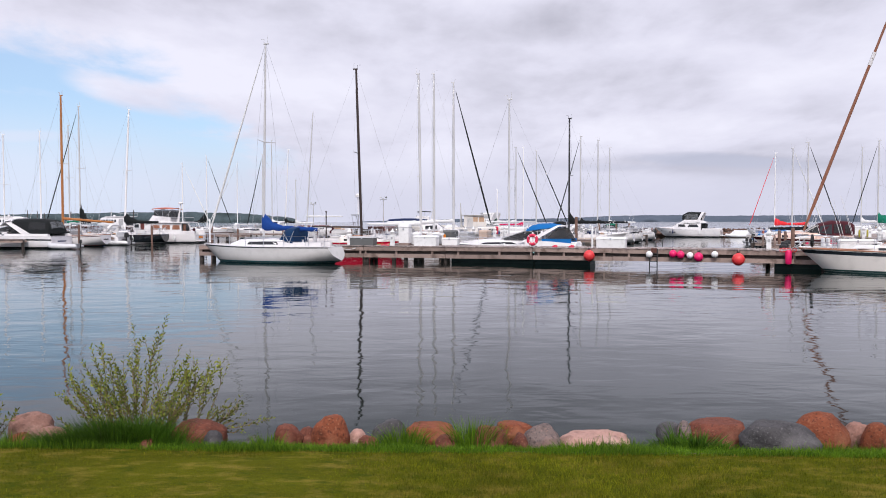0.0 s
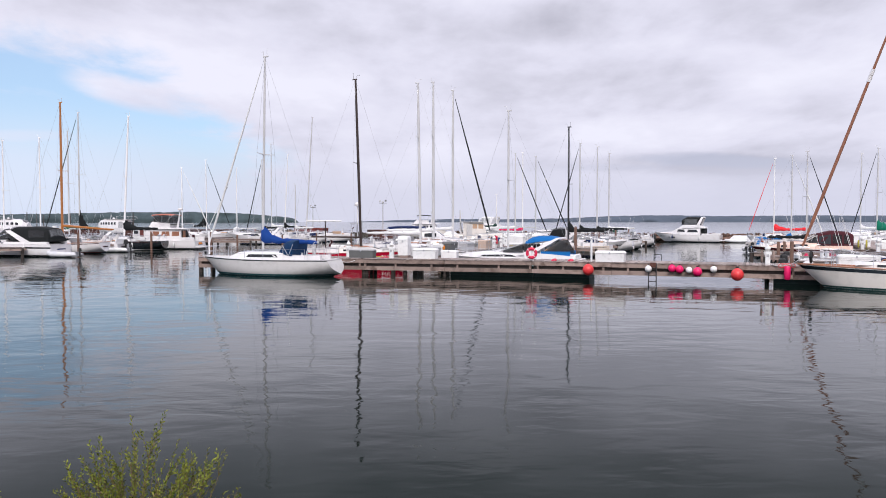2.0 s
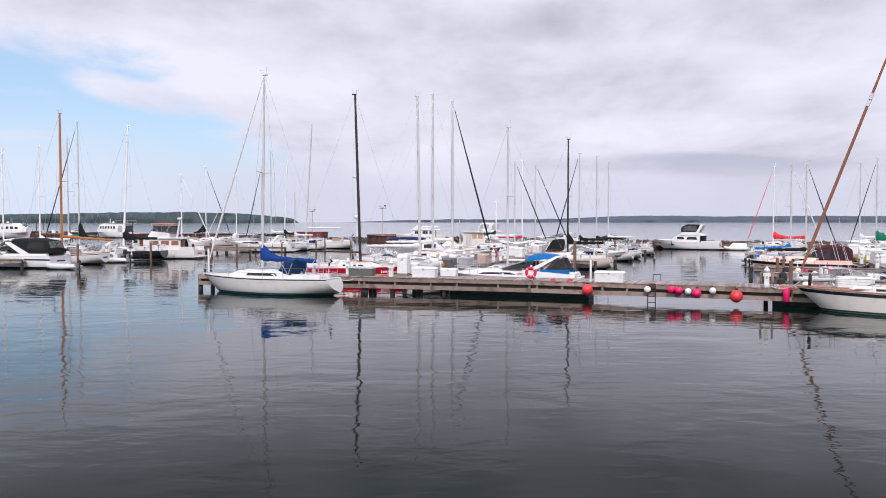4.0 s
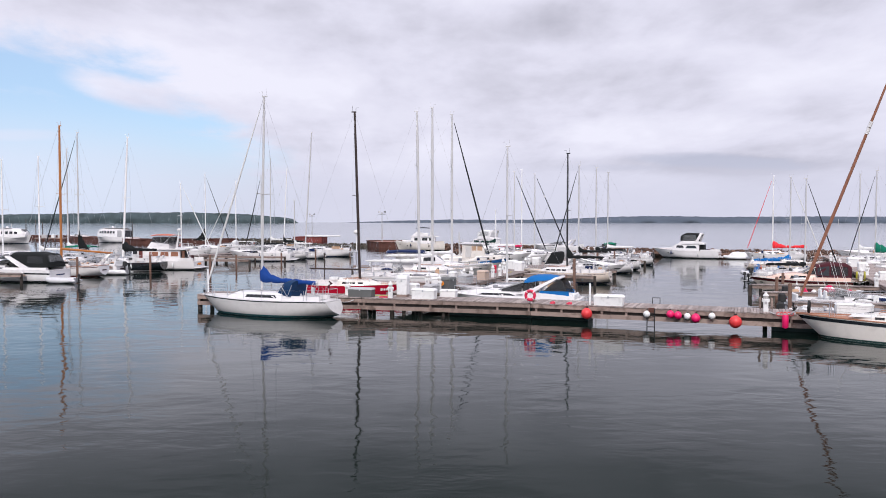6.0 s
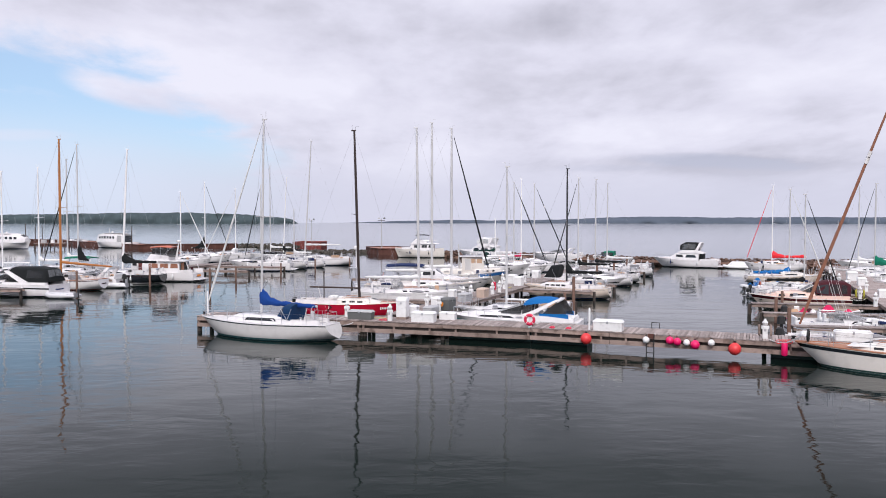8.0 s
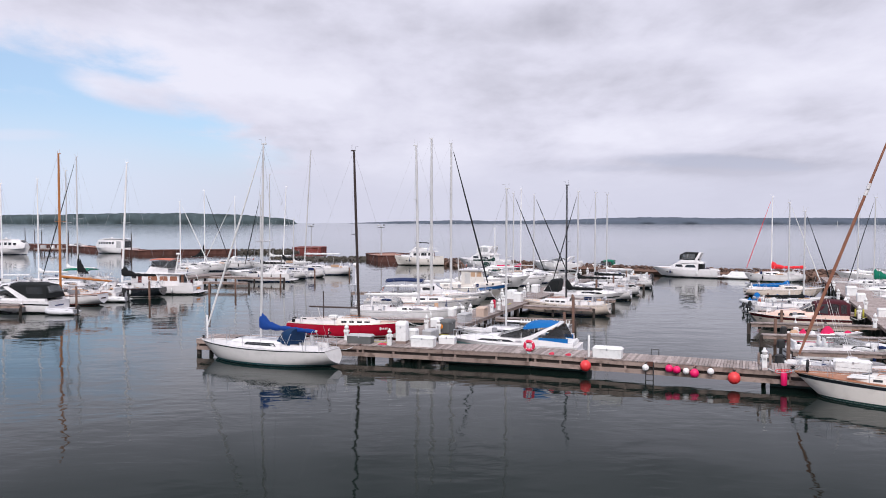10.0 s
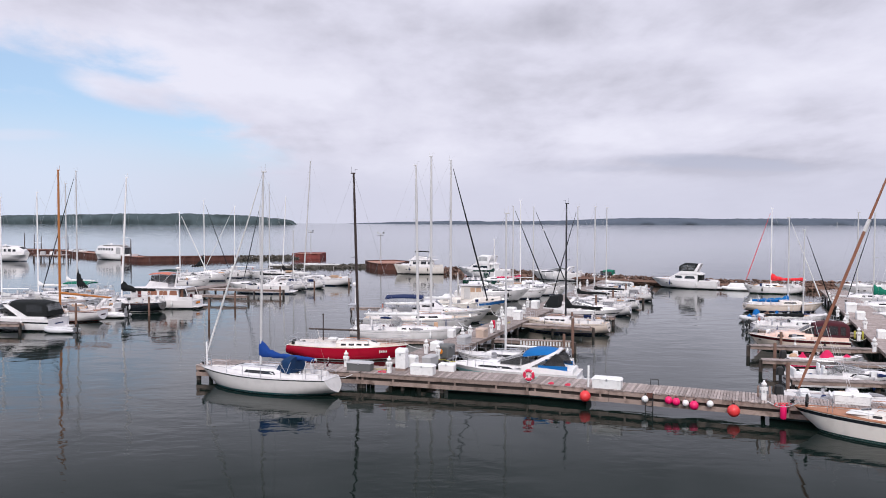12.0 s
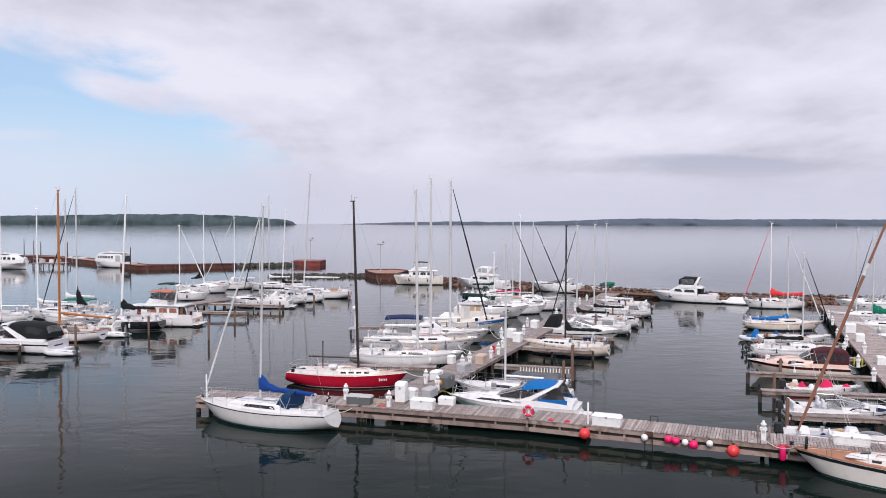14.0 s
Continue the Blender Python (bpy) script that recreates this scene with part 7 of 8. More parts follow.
sloop("white sloop with bright red sail cover", 46.1, 106.6, 172, 7.9, 2.7, 1.0, WHITE, GREENHULL, mast_x=0.3, mast_top=11.8, mast=WHITEMAST, cover=C_RED, spread=0.4, cover_tall=0.65, fat=0.26, hump=0.22, boom_len=4.5, furl=C_RED, furl_r=0.05, lean=(0, 0), boom_z=1.0, windows="two")

# eastern slips
r1 = sloop("ivory sloop with black sheer band and teak decks", 21.41, 33.82, 149, 10.6, 2.75, 1.02, WARM, BOTTOM_GREEN, BOTTOM_GREEN, sheer=BLACKHULL, sheer_w=(0.80, 0.95), deck=TEAK, rail=TEAK, cabin=WARM, stem=0.1, mast_x=0.55, mast_top=15.0, mast_r=0.11, mast=ALU, furl=C_BROWN, furl_r=0.076, band=(0.60, 0.618), over=0.11, bow=1.06, stay_from=0.0, windows="ports", fine=0.6, tidy=True, hh=0.34, draft=1.2, boot_h=0.14)
part("coiled_hose", join(*[tube([(4.7 + 0.02 * q, 0.35 + 0.27 * math.cos(a), 1.45 + 0.27 * math.sin(a)) for a in (2 * math.pi * i / 14 for i in range(15))], 0.035, 5) for q in range(-1, 2)]), BLACK, r1[0])
part("furled_awning", box(2.4, 0.45, 1.12, 1.3, 0.35, 0.16, 0.07, 0.8), C_WHITE, r1[0])
cruiser("white runabout with low windscreen behind the dock", 21.3, 39.6, -23, 6.4, 2.2, 0.66, WHITE, "open", BOTTOM_DARK, bottom=BOTTOM_DARK, cabin=WHITE, deck=NONSKID, motor=True, platform=False, ports=False)
cruiser("white cuddy boat with black stripe and outboard", 24.0, 45.6, -9, 6.6, 2.2, 0.66, WHITE, "cuddy", BLACKHULL, stripe=BLACKHULL, stripe_band=(0.70, 0.80), motor=True, platform=False, ports=False, low=0.46)
skiff, _ = cruiser("low white skiff with crimson covers", 26.2, 52.3, -8, 4.8, 1.6, 0.55, WHITE, "open", C_PINK, motor=True, platform=False, ports=False, name="skiff", seats=False)
for q, w_, hh_ in ((0.2, 0.9, 0.55), (-1.4, 0.5, 0.35), (1.5, 0.7, 0.28)):
    part("tarpaulin", box(q, 0.1, 0.55, w_, 0.8, hh_, 0.16, 0.6), C_PINK, skiff, "crumpled crimson tarpaulin")
cabin_cruiser("cream cabin cruiser with maroon stripe and maroon canopy", 27.3, 58.7, 162, 7.0)
sloop("small white sloop with black sail cover and outboard", 31.0, 67.0, -8, 7.2, 2.5, 0.95, WHITE, NAVY, mast_x=0.6, mast_top=9.2, mast_r=0.07, boom_len=3.3, cover=C_BLACK, cover_tall=0.1, boom_z=0.85, furl=C_BLACK, furl_r=0.05, motor=True, wheel=False)
cruiser("white motorboat with black hull band", 34.2, 74.0, -8, 6.6, 2.4, 0.80, WHITE, "open", BLACKHULL, stripe=BLACKHULL, stripe_band=(0.30, 0.55), canvas_mat=None, platform=False, seats=False)
sloop("cream sloop with bright blue sail cover", 38.0, 85.0, -5, 8.4, 2.6, 0.85, CREAM, NAVY, mast_x=0.42, mast_top=10.4, cover=C_SKYBLUE, fat=0.40, cover_tall=0.30, boom_len=3.9, boom_z=0.32, furl=C_WHITE, furl_r=0.07, cabin=WARM)
rib = inflatable("grey inflatable with blue covers beside the sloop", 32.0, 76.6, 176, 4.4, 1.9, HYPALON, True)
for q, w_, hh_ in ((-1.5, 0.5, 0.75), (0.5, 0.9, 0.9), (1.2, 0.5, 0.4)):
    part("console_cover", box(q, 0, 0.3, w_, 0.8, hh_, 0.14, 0.55), C_SKYBLUE, rib, "crumpled bright blue cover")
for xx, yy, hd in ((28.9, 68.4, 168), (29.4, 70.6, 172)):
    small = inflatable("small white inflatable with black outboard at a finger dock", xx, yy, hd + 180, 3.0, 1.5, C_WHITE, True)
    part("gear_bag", box(-0.3, 0.1, 0.3, 0.6, 0.5, 0.4, 0.1, 0.7), C_BLACK if hd > 170 else C_GREY, small)
sloop("white sloop with green sail cover", 47.6, 81.8, 172, 8.6, 2.8, 1.05, WHITE, NAVY, mast_x=1.4, mast_top=10.9, cover=C_GREEN, boom_len=3.4, furl=C_BLACK, furl_r=0.05, spread=0.6, fat=0.24, cover_tall=0.8)
sloop("white sloop in an outer eastern slip", 50.8, 91.0, 174, 8.6, 2.8, 1.05, mast_x=1.4, mast_top=11.1, boom_len=3.4, cover=C_WHITE)
cruiser("white express cruiser in an outer eastern slip", 58.0, 103.0, 175, 10, 3.2, 1.2, WHITE, "express", NAVY)
cruiser("tan runabout under a canvas cover", 41.0, 64.5, 170, 6.0, 2.3, 0.9, WARM, "cuddy", NAVY, canvas_mat=C_TAN, platform=False)
cruiser("small white cuddy boat beyond the eastern pier", 44.5, 73.0, 170, 6.4, 2.4, 0.9, WHITE, "cuddy", NAVY, canvas_mat=None, platform=False, motor=True)

# western slips
cruiser("white express cruiser with black canopy", -39.6, 70.0, 170, 10.2, 3.3, 1.12, WHITE, "express", BLACKHULL, stripe=BLACKHULL, stripe_band=(0.66, 0.78), canvas_mat=C_BLACK, long_canopy=True, arch_x=-0.26, arch_lean=2.2)
inflatable("grey inflatable tender at the cruiser's stern", -33.5, 67.4, 175, 2.9, 1.5)
sloop("white wooden sloop with varnished orange mast", -38.1, 76.0, 171, 9.6, 2.9, 1.05, WHITE, BOTTOM_RED, sheer=MAROON, sheer_w=(0.86, 0.92), deck=TEAK, rail=TEAK, cabin=WHITE, mast_x=-0.25, mast_top=14.85, mast_r=0.12, mast=VARNISH, boom_len=5.4, boom_z=1.75, boom_rise=-0.35, cover=VARNISH, fat=0.13, cover_tall=0.0, wheel=False, stern=1.08)
cruiser("small white cabin boat with black-framed arch", -36.6, 80.6, 170, 6.2, 2.4, 0.85, WHITE, "express", NAVY, low=0.34, canvas_mat=None, platform=False, motor=True)
inflatable("white inflatable with black outboard", -33.6, 78.4, 172, 3.2, 1.7, C_WHITE)
sloop("black hulled sloop with black sail cover", -35.0, 84.0, 172, 9.2, 2.8, 1.05, BLACKHULL, WHITE, mast_x=0.1, mast_top=14.6, mast_r=0.11, mast=WHITEMAST, lean=(-0.7, 0), cover=C_BLACK, cover_tall=0.85, spread=0.45, fat=0.24, boom_len=4.0, cabin=WHITE)
tw, _ = cruiser("white trawler yacht with faded red bimini", -32.2, 87.6, 173, 9.0, 3.2, 0.95, WHITE, "trawler", BLACKHULL, tint=C_BROWN, bim=C_ORANGE, name="trawler", platform=True)
part("flybridge_curtain", box(-0.54, 0, 2.75, 2.3, 2.0, 0.95, 0.08), SMOKE, tw, "smoked vinyl curtains under the bimini")
part("wheelhouse", box(2.35, 0, 1.2, 1.7, 1.9, 1.15, 0.10, 0.92), WHITE, tw)
for hand in (1, -1):
    part("wheelhouse_window", box(2.7, hand * 0.93, 1.75, 0.5, 0.05, 0.36, 0.01), GLASS, tw)
    part("wheelhouse_door", box(2.0, hand * 0.95, 1.25, 0.42, 0.05, 0.95, 0.01), RUSTRED, tw)
    part("aft_post", tube([(-4.1, hand * 1.25, 1.0), (-3.6, hand * 1.3, 2.28)], 0.04, 6), WHITE, tw)
part("name_board", box(-4.53, 0, 0.55, 0.03, 0.9, 0.22, 0.01), ORANGE, tw)
part("deck_chair", join(box(-3.7, 0.5, 0.97, 0.5, 0.5, 0.3, 0.06), box(-3.95, 0.5, 1.2, 0.1, 0.5, 0.45, 0.03)), C_MAROON, tw)
sloop("white sloop with green bimini", -46.0, 92.6, 172, 9.6, 3.0, 1.05, mast_x=3.0, mast_top=13.3, mast=WHITEMAST, bim=C_GREEN, boom_len=3.8, cover=C_WHITE)
sloop("white sloop with dark triangular sail cover", -41.5, 87.5, 172, 9.6, 3.0, 1.05, mast_x=0.1, mast_top=15.5, mast=ALU, cover=C_BLACK, cover_tall=2.2, spread=0.95, boom_len=1.3, furl=C_BLACK, furl_r=0.06, no_boom=False)
sloop("white sloop with slim aluminium mast", -46.5, 97.3, 172, 9.6, 3.0, 1.05, mast_x=1.2, mast_top=14.6, boom_len=3.8, cover=C_WHITE)
sloop("white sloop in the outermost western slip", -52.5, 90.0, 172, 9.0, 2.9, 1.05, mast_x=-0.9, mast_top=12.6, boom_len=3.4, mast=WHITEMAST)
sloop("white sloop with white furled headsail", -38.9, 115.6, -6, 8.4, 2.8, 1.05, mast_x=-0.6, mast_top=11.2, mast=WHITEMAST, furl=C_WHITE, furl_r=0.08, boom_len=3.2, bim=C_DKGREEN)
sloop("white sloop with black canvas", -39.5, 127.5, -4, 9.0, 2.9, 1.1, mast_x=0.0, mast_top=13.3, mast=WHITEMAST, cover=C_BLACK, cover_tall=2.0, spread=0.8, boom_len=2.2, furl=C_BLACK, furl_r=0.06)
sloop("white sloop with pale mast near the jetty", -37.4, 134.5, 176, 9.0, 2.9, 1.1, mast_x=-1.1, mast_top=12.5, mast=WHITEMAST, boom_len=3.6, dodger=C_WHITE, furl=C_WHITE, furl_r=0.06)
cruiser("white express cruiser in a western slip", -25.2, 105.6, 177, 9.0, 3.0, 1.1, WHITE, "express", NAVY)
sloop("white sloop with dark furled headsail and black sail cover", -24.2, 110.4, 176, 9.2, 2.9, 1.05, mast_x=2.0, mast_top=12.0, cover=C_BLACK, boom_len=3.6, furl=C_BLACK, furl_r=0.07)
sloop("white sloop with leaning white mast and black sail cover", -24.0, 121.0, 176, 9.0, 2.9, 1.05, mast_x=1.2, mast_top=13.7, mast=WHITEMAST, lean=(-0.6, 0), cover=C_BLACK, cover_tall=0.9, boom_len=3.4)
sloop("tall masted white sloop behind a cruiser", -28.5, 132.0, 176, 10.0, 3.0, 1.1, mast_x=1.2, mast_top=16.3, boom_len=3.6, cover=C_WHITE)
sloop("tall white sloop with raised white boom, stern to the channel", -18.9, 119.2, 176, 9.6, 3.0, 1.15, mast_x=2.6, mast_top=19.2, mast_r=0.11, mast=ALU, lean=(-1.1, 0), boom_len=5.6, boom_z=2.4, cover=C_WHITE, cover_tall=0.0, spreaders=(0.33, 0.62), flag=True)
sloop("small white sloop between larger boats", -21.0, 113.4, 176, 7.0, 2.4, 0.95, mast_x=1.0, mast_top=8.5, boom_len=2.6, cover=C_WHITE)

# excursion boats at the rusty pier
def ferry(label, x, y, heading, L=10.0, B=4.0):
    root = thing("excursion_boat", pose(x, y, 0, 0, 0, heading), label, "excursion boat")
    h = Hull(L, B, 1.5, 1.4, 0.95, False, 0.06, 0.9, flare=0.4)
    plating(h, root, WHITE, NAVY)
    sh = Shell([(-0.30 * L, B * 0.40, B * 0.36, 1.4, 3.3), (-0.24 * L, B * 0.42, B * 0.39, 1.4, 3.55), (0.20 * L, B * 0.41, B * 0.38, 1.4, 3.65), (0.36 * L, B * 0.33, B * 0.29, 1.5, 3.45), (0.44 * L, B * 0.22, B * 0.14, 1.6, 2.7)], 0.16, 0.4)
    body = part("saloon", sh.solid(), WHITE, root)
    for hand in (1, -1):
        for i in range(6):
            a = -0.08 * L + i * 0.072 * L
            part("saloon_window", sh.side(a, a + 0.046 * L, 0.44, 0.72, hand), GLASS, body)
        part("saloon_door", sh.side(-0.26 * L, -0.15 * L, 0.05, 0.82, hand), PLASTIC, body)
    part("windscreen", sh.top(0.37 * L, 0.425 * L, -0.8, 0.8), GLASS, body)
    part("aft_bulkhead", box(-0.31 * L, 0, 1.4, 0.06, B * 0.6, 1.7), GLASS, root)
    part("upper_deck", box(-0.08 * L, 0, 3.72, 0.60 * L, B * 0.78, 0.10, 0.04), WHITE, root)
    part("life_raft", lathe([(0.02, 3.82), (0.30, 3.84), (0.32, 4.1), (0.02, 4.25)], 12, 0.08 * L, 0), WHITE, root)
    part("signal_mast", tube([(0.16 * L, 0, 3.75), (0.15 * L, 0, 5.1)], [0.06, 0.03], 6), WHITE, root)
    for hand in (1, -1):
        part("deck_rail", tube([(-0.4 * L, hand * B * 0.4, 3.75), (-0.4 * L, hand * B * 0.4, 4.5), (-0.1 * L, hand * B * 0.38, 4.5), (-0.1 * L, hand * B * 0.38, 3.75)], 0.025, 5), WHITE, root)
    return root


ferry("white excursion boat with a row of saloon windows", -84.0, 197.0, 160, 12.6, 4.0)
ferry("white excursion catamaran at the rusty pier", -108.5, 189.0, -6, 15.0, 5.0)
cruiser("small white cabin boat by the rusty pier", -105.5, 223.0, -30, 8.0, 2.3, 1.0, WHITE, "cuddy", NAVY, platform=False)
sloop("tiny distant white sailboat under way", 1030, 2000, 60, 10.0, 3.0, 1.1, mast_x=0.5, mast_top=13.0, mast_r=0.5, lines=False, wheel=False)

# ---- dock furniture ----
def pedestal(x, y, z=1.0, heading=-20.0, h_=0.98, label="white power pedestal with peaked lamp cap", hose=None):
    root = thing("power_pedestal", pose(x, y, z, 0, 0, heading), label, "power pedestal", "power pedestals on the docks")
    part("body", box(0, 0, 0, 0.24, 0.22, h_ * 0.66, 0.03, 0.96), BOXWHITE, root)
    part("socket_panel", box(0, -0.115, h_ * 0.38, 0.12, 0.03, 0.14, 0.01), BOXMID, root)
    part("lamp", lathe([(0.10, h_ * 0.66), (0.12, h_ * 0.70), (0.12, h_ * 0.80)], 8), DULLWHITE, root)
    part("cap", lathe([(0.145, h_ * 0.80), (0.14, h_ * 0.84), (0.06, h_ * 0.93), (0.05, h_), (0.01, h_ + 0.02)], 8), BOXWHITE, root)
    for hand in (1, -1):
        part("shoulder", box(hand * 0.14, 0, h_ * 0.5, 0.08, 0.16, 0.16, 0.04), BOXWHITE, root)
    if hose:
        for hand in (1, -1):
            part("coiled_hose", join(*[tube([(hand * (0.24 + 0.03 * q), 0.10 * math.cos(a), 0.42 + (0.30 - 0.02 * q) * math.sin(a)) for a in (2 * math.pi * i / 14 for i in range(15))], 0.022, 5) for q in range(3)]), hose, root)


def dock_box(x, y, w, d, h_, mat, label, heading=-18.0, z=1.0, lid=None, skid=False):
    root = thing("dock_box", pose(x, y, z, 0, 0, heading), label, "dock box", "dock boxes")
    z0 = 0.0
    if skid:
        part("base", box(0, 0, 0, w * 0.98, d * 0.98, 0.14, 0.01), BEAM, root)
        z0 = 0.14
    part("body", box(0, 0, z0, w, d, h_ * 0.82 - z0, 0.03, 1.03), mat, root)
    part("lid", box(0, 0, h_ * 0.82, w * 1.08, d * 1.10, h_ * 0.18, 0.05, 0.94), lid or mat, root)
    part("hasp", box(0, -d * 0.53, h_ * 0.70, 0.08, 0.04, 0.12, 0.01), STEEL, root)


DOCK_BOXES = [
    (-4.88, 45.66, 1.48, 0.62, 0.54, BOXGREY, "dark grey dock box with pale lid", -15, BOXMID, False),
    (-2.40, 45.75, 0.62, 0.62, 1.30, BOXWHITE, "tall white locker on a timber base", -15, None, True),
    (-1.10, 44.50, 1.36, 0.62, 0.60, BOXWHITE, "white dock box with overhanging lid", -17, None, False),
    (0.32, 45.55, 0.95, 0.55, 0.45, BOXWHITE, "low white dock box", -17, None, False),
    (-0.72, 47.5, 1.05, 0.6, 0.55, BOXMID, "pale grey dock box with sloping lid", 62, BOXMID, False),
    (-1.80, 46.6, 0.5, 0.6, 0.70, BOXWHITE, "white dock box behind the tall locker", 62, None, False),
    (-0.35, 52.6, 0.85, 0.6, 0.62, BOXWHITE, "white dock box on the pier", 62, None, False),
    (0.30, 50.2, 1.0, 0.75, 0.80, BOXGREY, "dark grey storage box with orange disc", 62, BOXGREY, False),
    (1.62, 55.5, 1.1, 0.65, 0.62, BOXMID, "grey storage box on the pier", 62, BOXMID, False),
    (3.05, 58.6, 0.85, 0.65, 0.72, BOXTAN, "beige storage box on the pier", 62, BOXTAN, False),
]
PIER_BOXES = [
    (0.75, 58.6, 0.55, 0.5, 0.62, BOXWHITE, "white bin at the head of a slip", 62, None, False),
    (6.55, 71.9, 0.8, 0.7, 0.85, BOXWHITE, "white dock box on the far pier", 62, None, False),
    (6.9, 69.4, 0.7, 0.7, 0.85, BOXWHITE, "white dock box beside the cream sloop", 62, None, False),
    (9.6, 78.6, 0.8, 0.7, 0.8, BOXWHITE, "white dock box near the pier's end", 62, None, False),
    (12.8, 84.4, 0.8, 0.7, 0.8, BOXWHITE, "white dock box by a pier ladder", 62, None, False),
    (8.88, 40.95, 1.50, 0.66, 0.58, BOXWHITE, "long white dock box on the open dock", -22, None, False),
    (31.0, 51.6, 0.8, 0.6, 0.65, BOXWHITE, "white dock box on the eastern pier", 68, None, False),
    (33.7, 58.6, 0.75, 0.6, 0.65, BOXWHITE, "white dock box on the eastern planks", 68, None, False),
    (20.1, 37.4, 1.6, 0.6, 0.52, BOXWHITE, "white dock box behind the ivory sloop", -22, None, False),
    (38.3, 70.0, 0.9, 0.7, 0.75, BOXWHITE, "white covered box on the eastern pier", 68, None, False),
    (40.6, 76.0, 1.2, 0.9, 0.9, C_WHITE, "white tarpaulin heap on the eastern pier", 68, C_WHITE, False),
]
ON_MAIN = {(-4.88, 45.66), (-2.40, 45.75), (-1.10, 44.50), (0.32, 45.55), (8.88, 40.95), (20.1, 37.4)}   # the main dock lies a little lower than the piers
for x, y, w, d, h_, mat, label, hd, lid, skid in DOCK_BOXES + PIER_BOXES:
    dock_box(x, y, w, d, h_, mat, label, hd, 0.96 if (x, y) in ON_MAIN else 1.0, lid, skid)
fire = thing("fire_cabinet", pose(4.15, 61.3, 1.0, 0, 0, -20), "red fire extinguisher cabinet beside a power pedestal", "fire cabinet")
part("post", box(0, 0.04, 0, 0.08, 0.06, 0.95, 0.01), BOXWHITE, fire)
part("cabinet", box(0, -0.06, 0.35, 0.26, 0.18, 0.62, 0.04), VINYL_CRIMSON, fire)
part("cabinet_door", box(0, -0.16, 0.40, 0.18, 0.02, 0.48, 0.005), RED, fire)
disc = tagged(part("orange_disc", lathe([(0.17, 0), (0.17, 0.02)], 16), ORANGE), "orange warning disc on a grey storage box", "sign")
disc.matrix_world = pose(-0.10, 49.66, 1.42, 90, 0, -28) @ pose(0, 0, 0)

for x, y, hose in ((-5.85, 46.75, None), (-3.09, 44.85, None), (16.1, 38.15, BEAM), (-1.05, 51.2, None), (-0.25, 49.2, None), (2.15, 58.2, None), (1.55, 56.9, None), (3.95, 60.9, None), (4.65, 62.6, None), (5.3, 66.0, None), (5.6, 71.6, None),
                   (8.9, 79.4, None), (7.9, 73.6, None), (11.6, 81.0, None), (13.2, 88.0, None), (16.4, 94.0, None), (18.2, 101.0, None), (20.0, 105.5, None), (33.5, 63.6, None), (35.2, 63.6, None), (31.3, 57.4, YELLOW), (29.6, 52.3, None),
                   (41.6, 81.4, None), (37.2, 71.9, None), (44.0, 87.0, None), (35.8, 67.6, None)):
    pedestal(x, y, 0.96 if hose is BEAM or x < -3 else 1.0, hose=hose)


def post(x, y, z0, z1, r, mat, label, name="post"):
    ob = tagged(part(name, tube([(0, 0, 0), (0, 0, z1 - z0 - 0.05), (0, 0, z1 - z0)], [r, r, r * 0.7], 8), mat), label, "post", "posts and piles")
    ob.matrix_world = pose(x, y, z0)


post(7.89, 41.12, 0.96, 2.14, 0.055, BOXWHITE, "slim white post on the dock edge")
for x, y, z1 in ((19.4, 42.8, 2.0), (22.4, 51.4, 1.75), (25.6, 57.7, 1.6), (9.75, 57.0, 2.7), (9.1, 57.0, 1.5), (11.9, 70.0, 1.6), (16.2, 80.5, 2.2), (19.8, 88.6, 2.1), (23.5, 97.8, 2.2), (-34.45, 72.1, 2.1), (-30.4, 79.5, 2.0), (-23.3, 76.6, 2.1), (-23.9, 88.5, 1.6), (-21.1, 99.9, 1.4), (-18.0, 108.1, 1.5), (-17.5, 119.4, 1.4), (-14.1, 116.2, 1.3), (30.8, 72.4, 1.5), (30.0, 71.0, 1.5)):
    post(x, y, -1.2, z1, 0.11, PILEDRY, "brown timber mooring post standing in the water", "mooring_post")


def ball_buoy(x, y, z, r, mat, label):
    root = thing("ball_fender", pose(x, y, z), label, "fender", "fenders hung along the dock")
    part("ball", lathe([(0.02, -r)] + [(r * math.cos(a), r * math.sin(a)) for a in (-1.2, -0.8, -0.4, 0, 0.4, 0.8, 1.15)] + [(r * 0.22, r * 1.02), (r * 0.20, r * 1.25)], 16), mat, root, smooth=3)
    part("neck", lathe([(r * 0.23, r * 1.05), (r * 0.23, r * 1.3), (0.02, r * 1.32)], 8), BLACK, root)
    part("rope", tube([(0, 0, r * 1.3), (0.02, 0.12, max(1.0 - z, r * 1.4) + 0.02), (0, 0.4, max(1.0 - z, r * 1.4) + 0.02)], 0.014, 5), BEAM, root)


for x, y, z, r, mat, label in ((7.65, 40.75, 0.54, 0.30, VINYL_RED, "round red fender hung on the dock"), (10.55, 39.62, 0.65, 0.18, VINYL_WHITE, "round white fender hung on the dock"), (11.64, 39.16, 0.70, 0.20, VINYL_PINK, "round neon pink fender hung on the dock"), (11.98, 39.0, 0.66, 0.20, VINYL_PINK, "round neon pink fender hung on the dock"),
                               (12.41, 38.84, 0.63, 0.17, VINYL_WHITE, "round white fender hung on the dock"), (12.78, 38.66, 0.56, 0.23, VINYL_PINK, "round pink-red fender hung on the dock"), (13.5, 38.38, 0.70, 0.17, VINYL_WHITE, "round white fender hung on the dock"), (14.5, 37.90, 0.47, 0.31, VINYL_RED, "large round orange-red fender hung on the dock")):
    ball_buoy(x, y, z, r, mat, label)
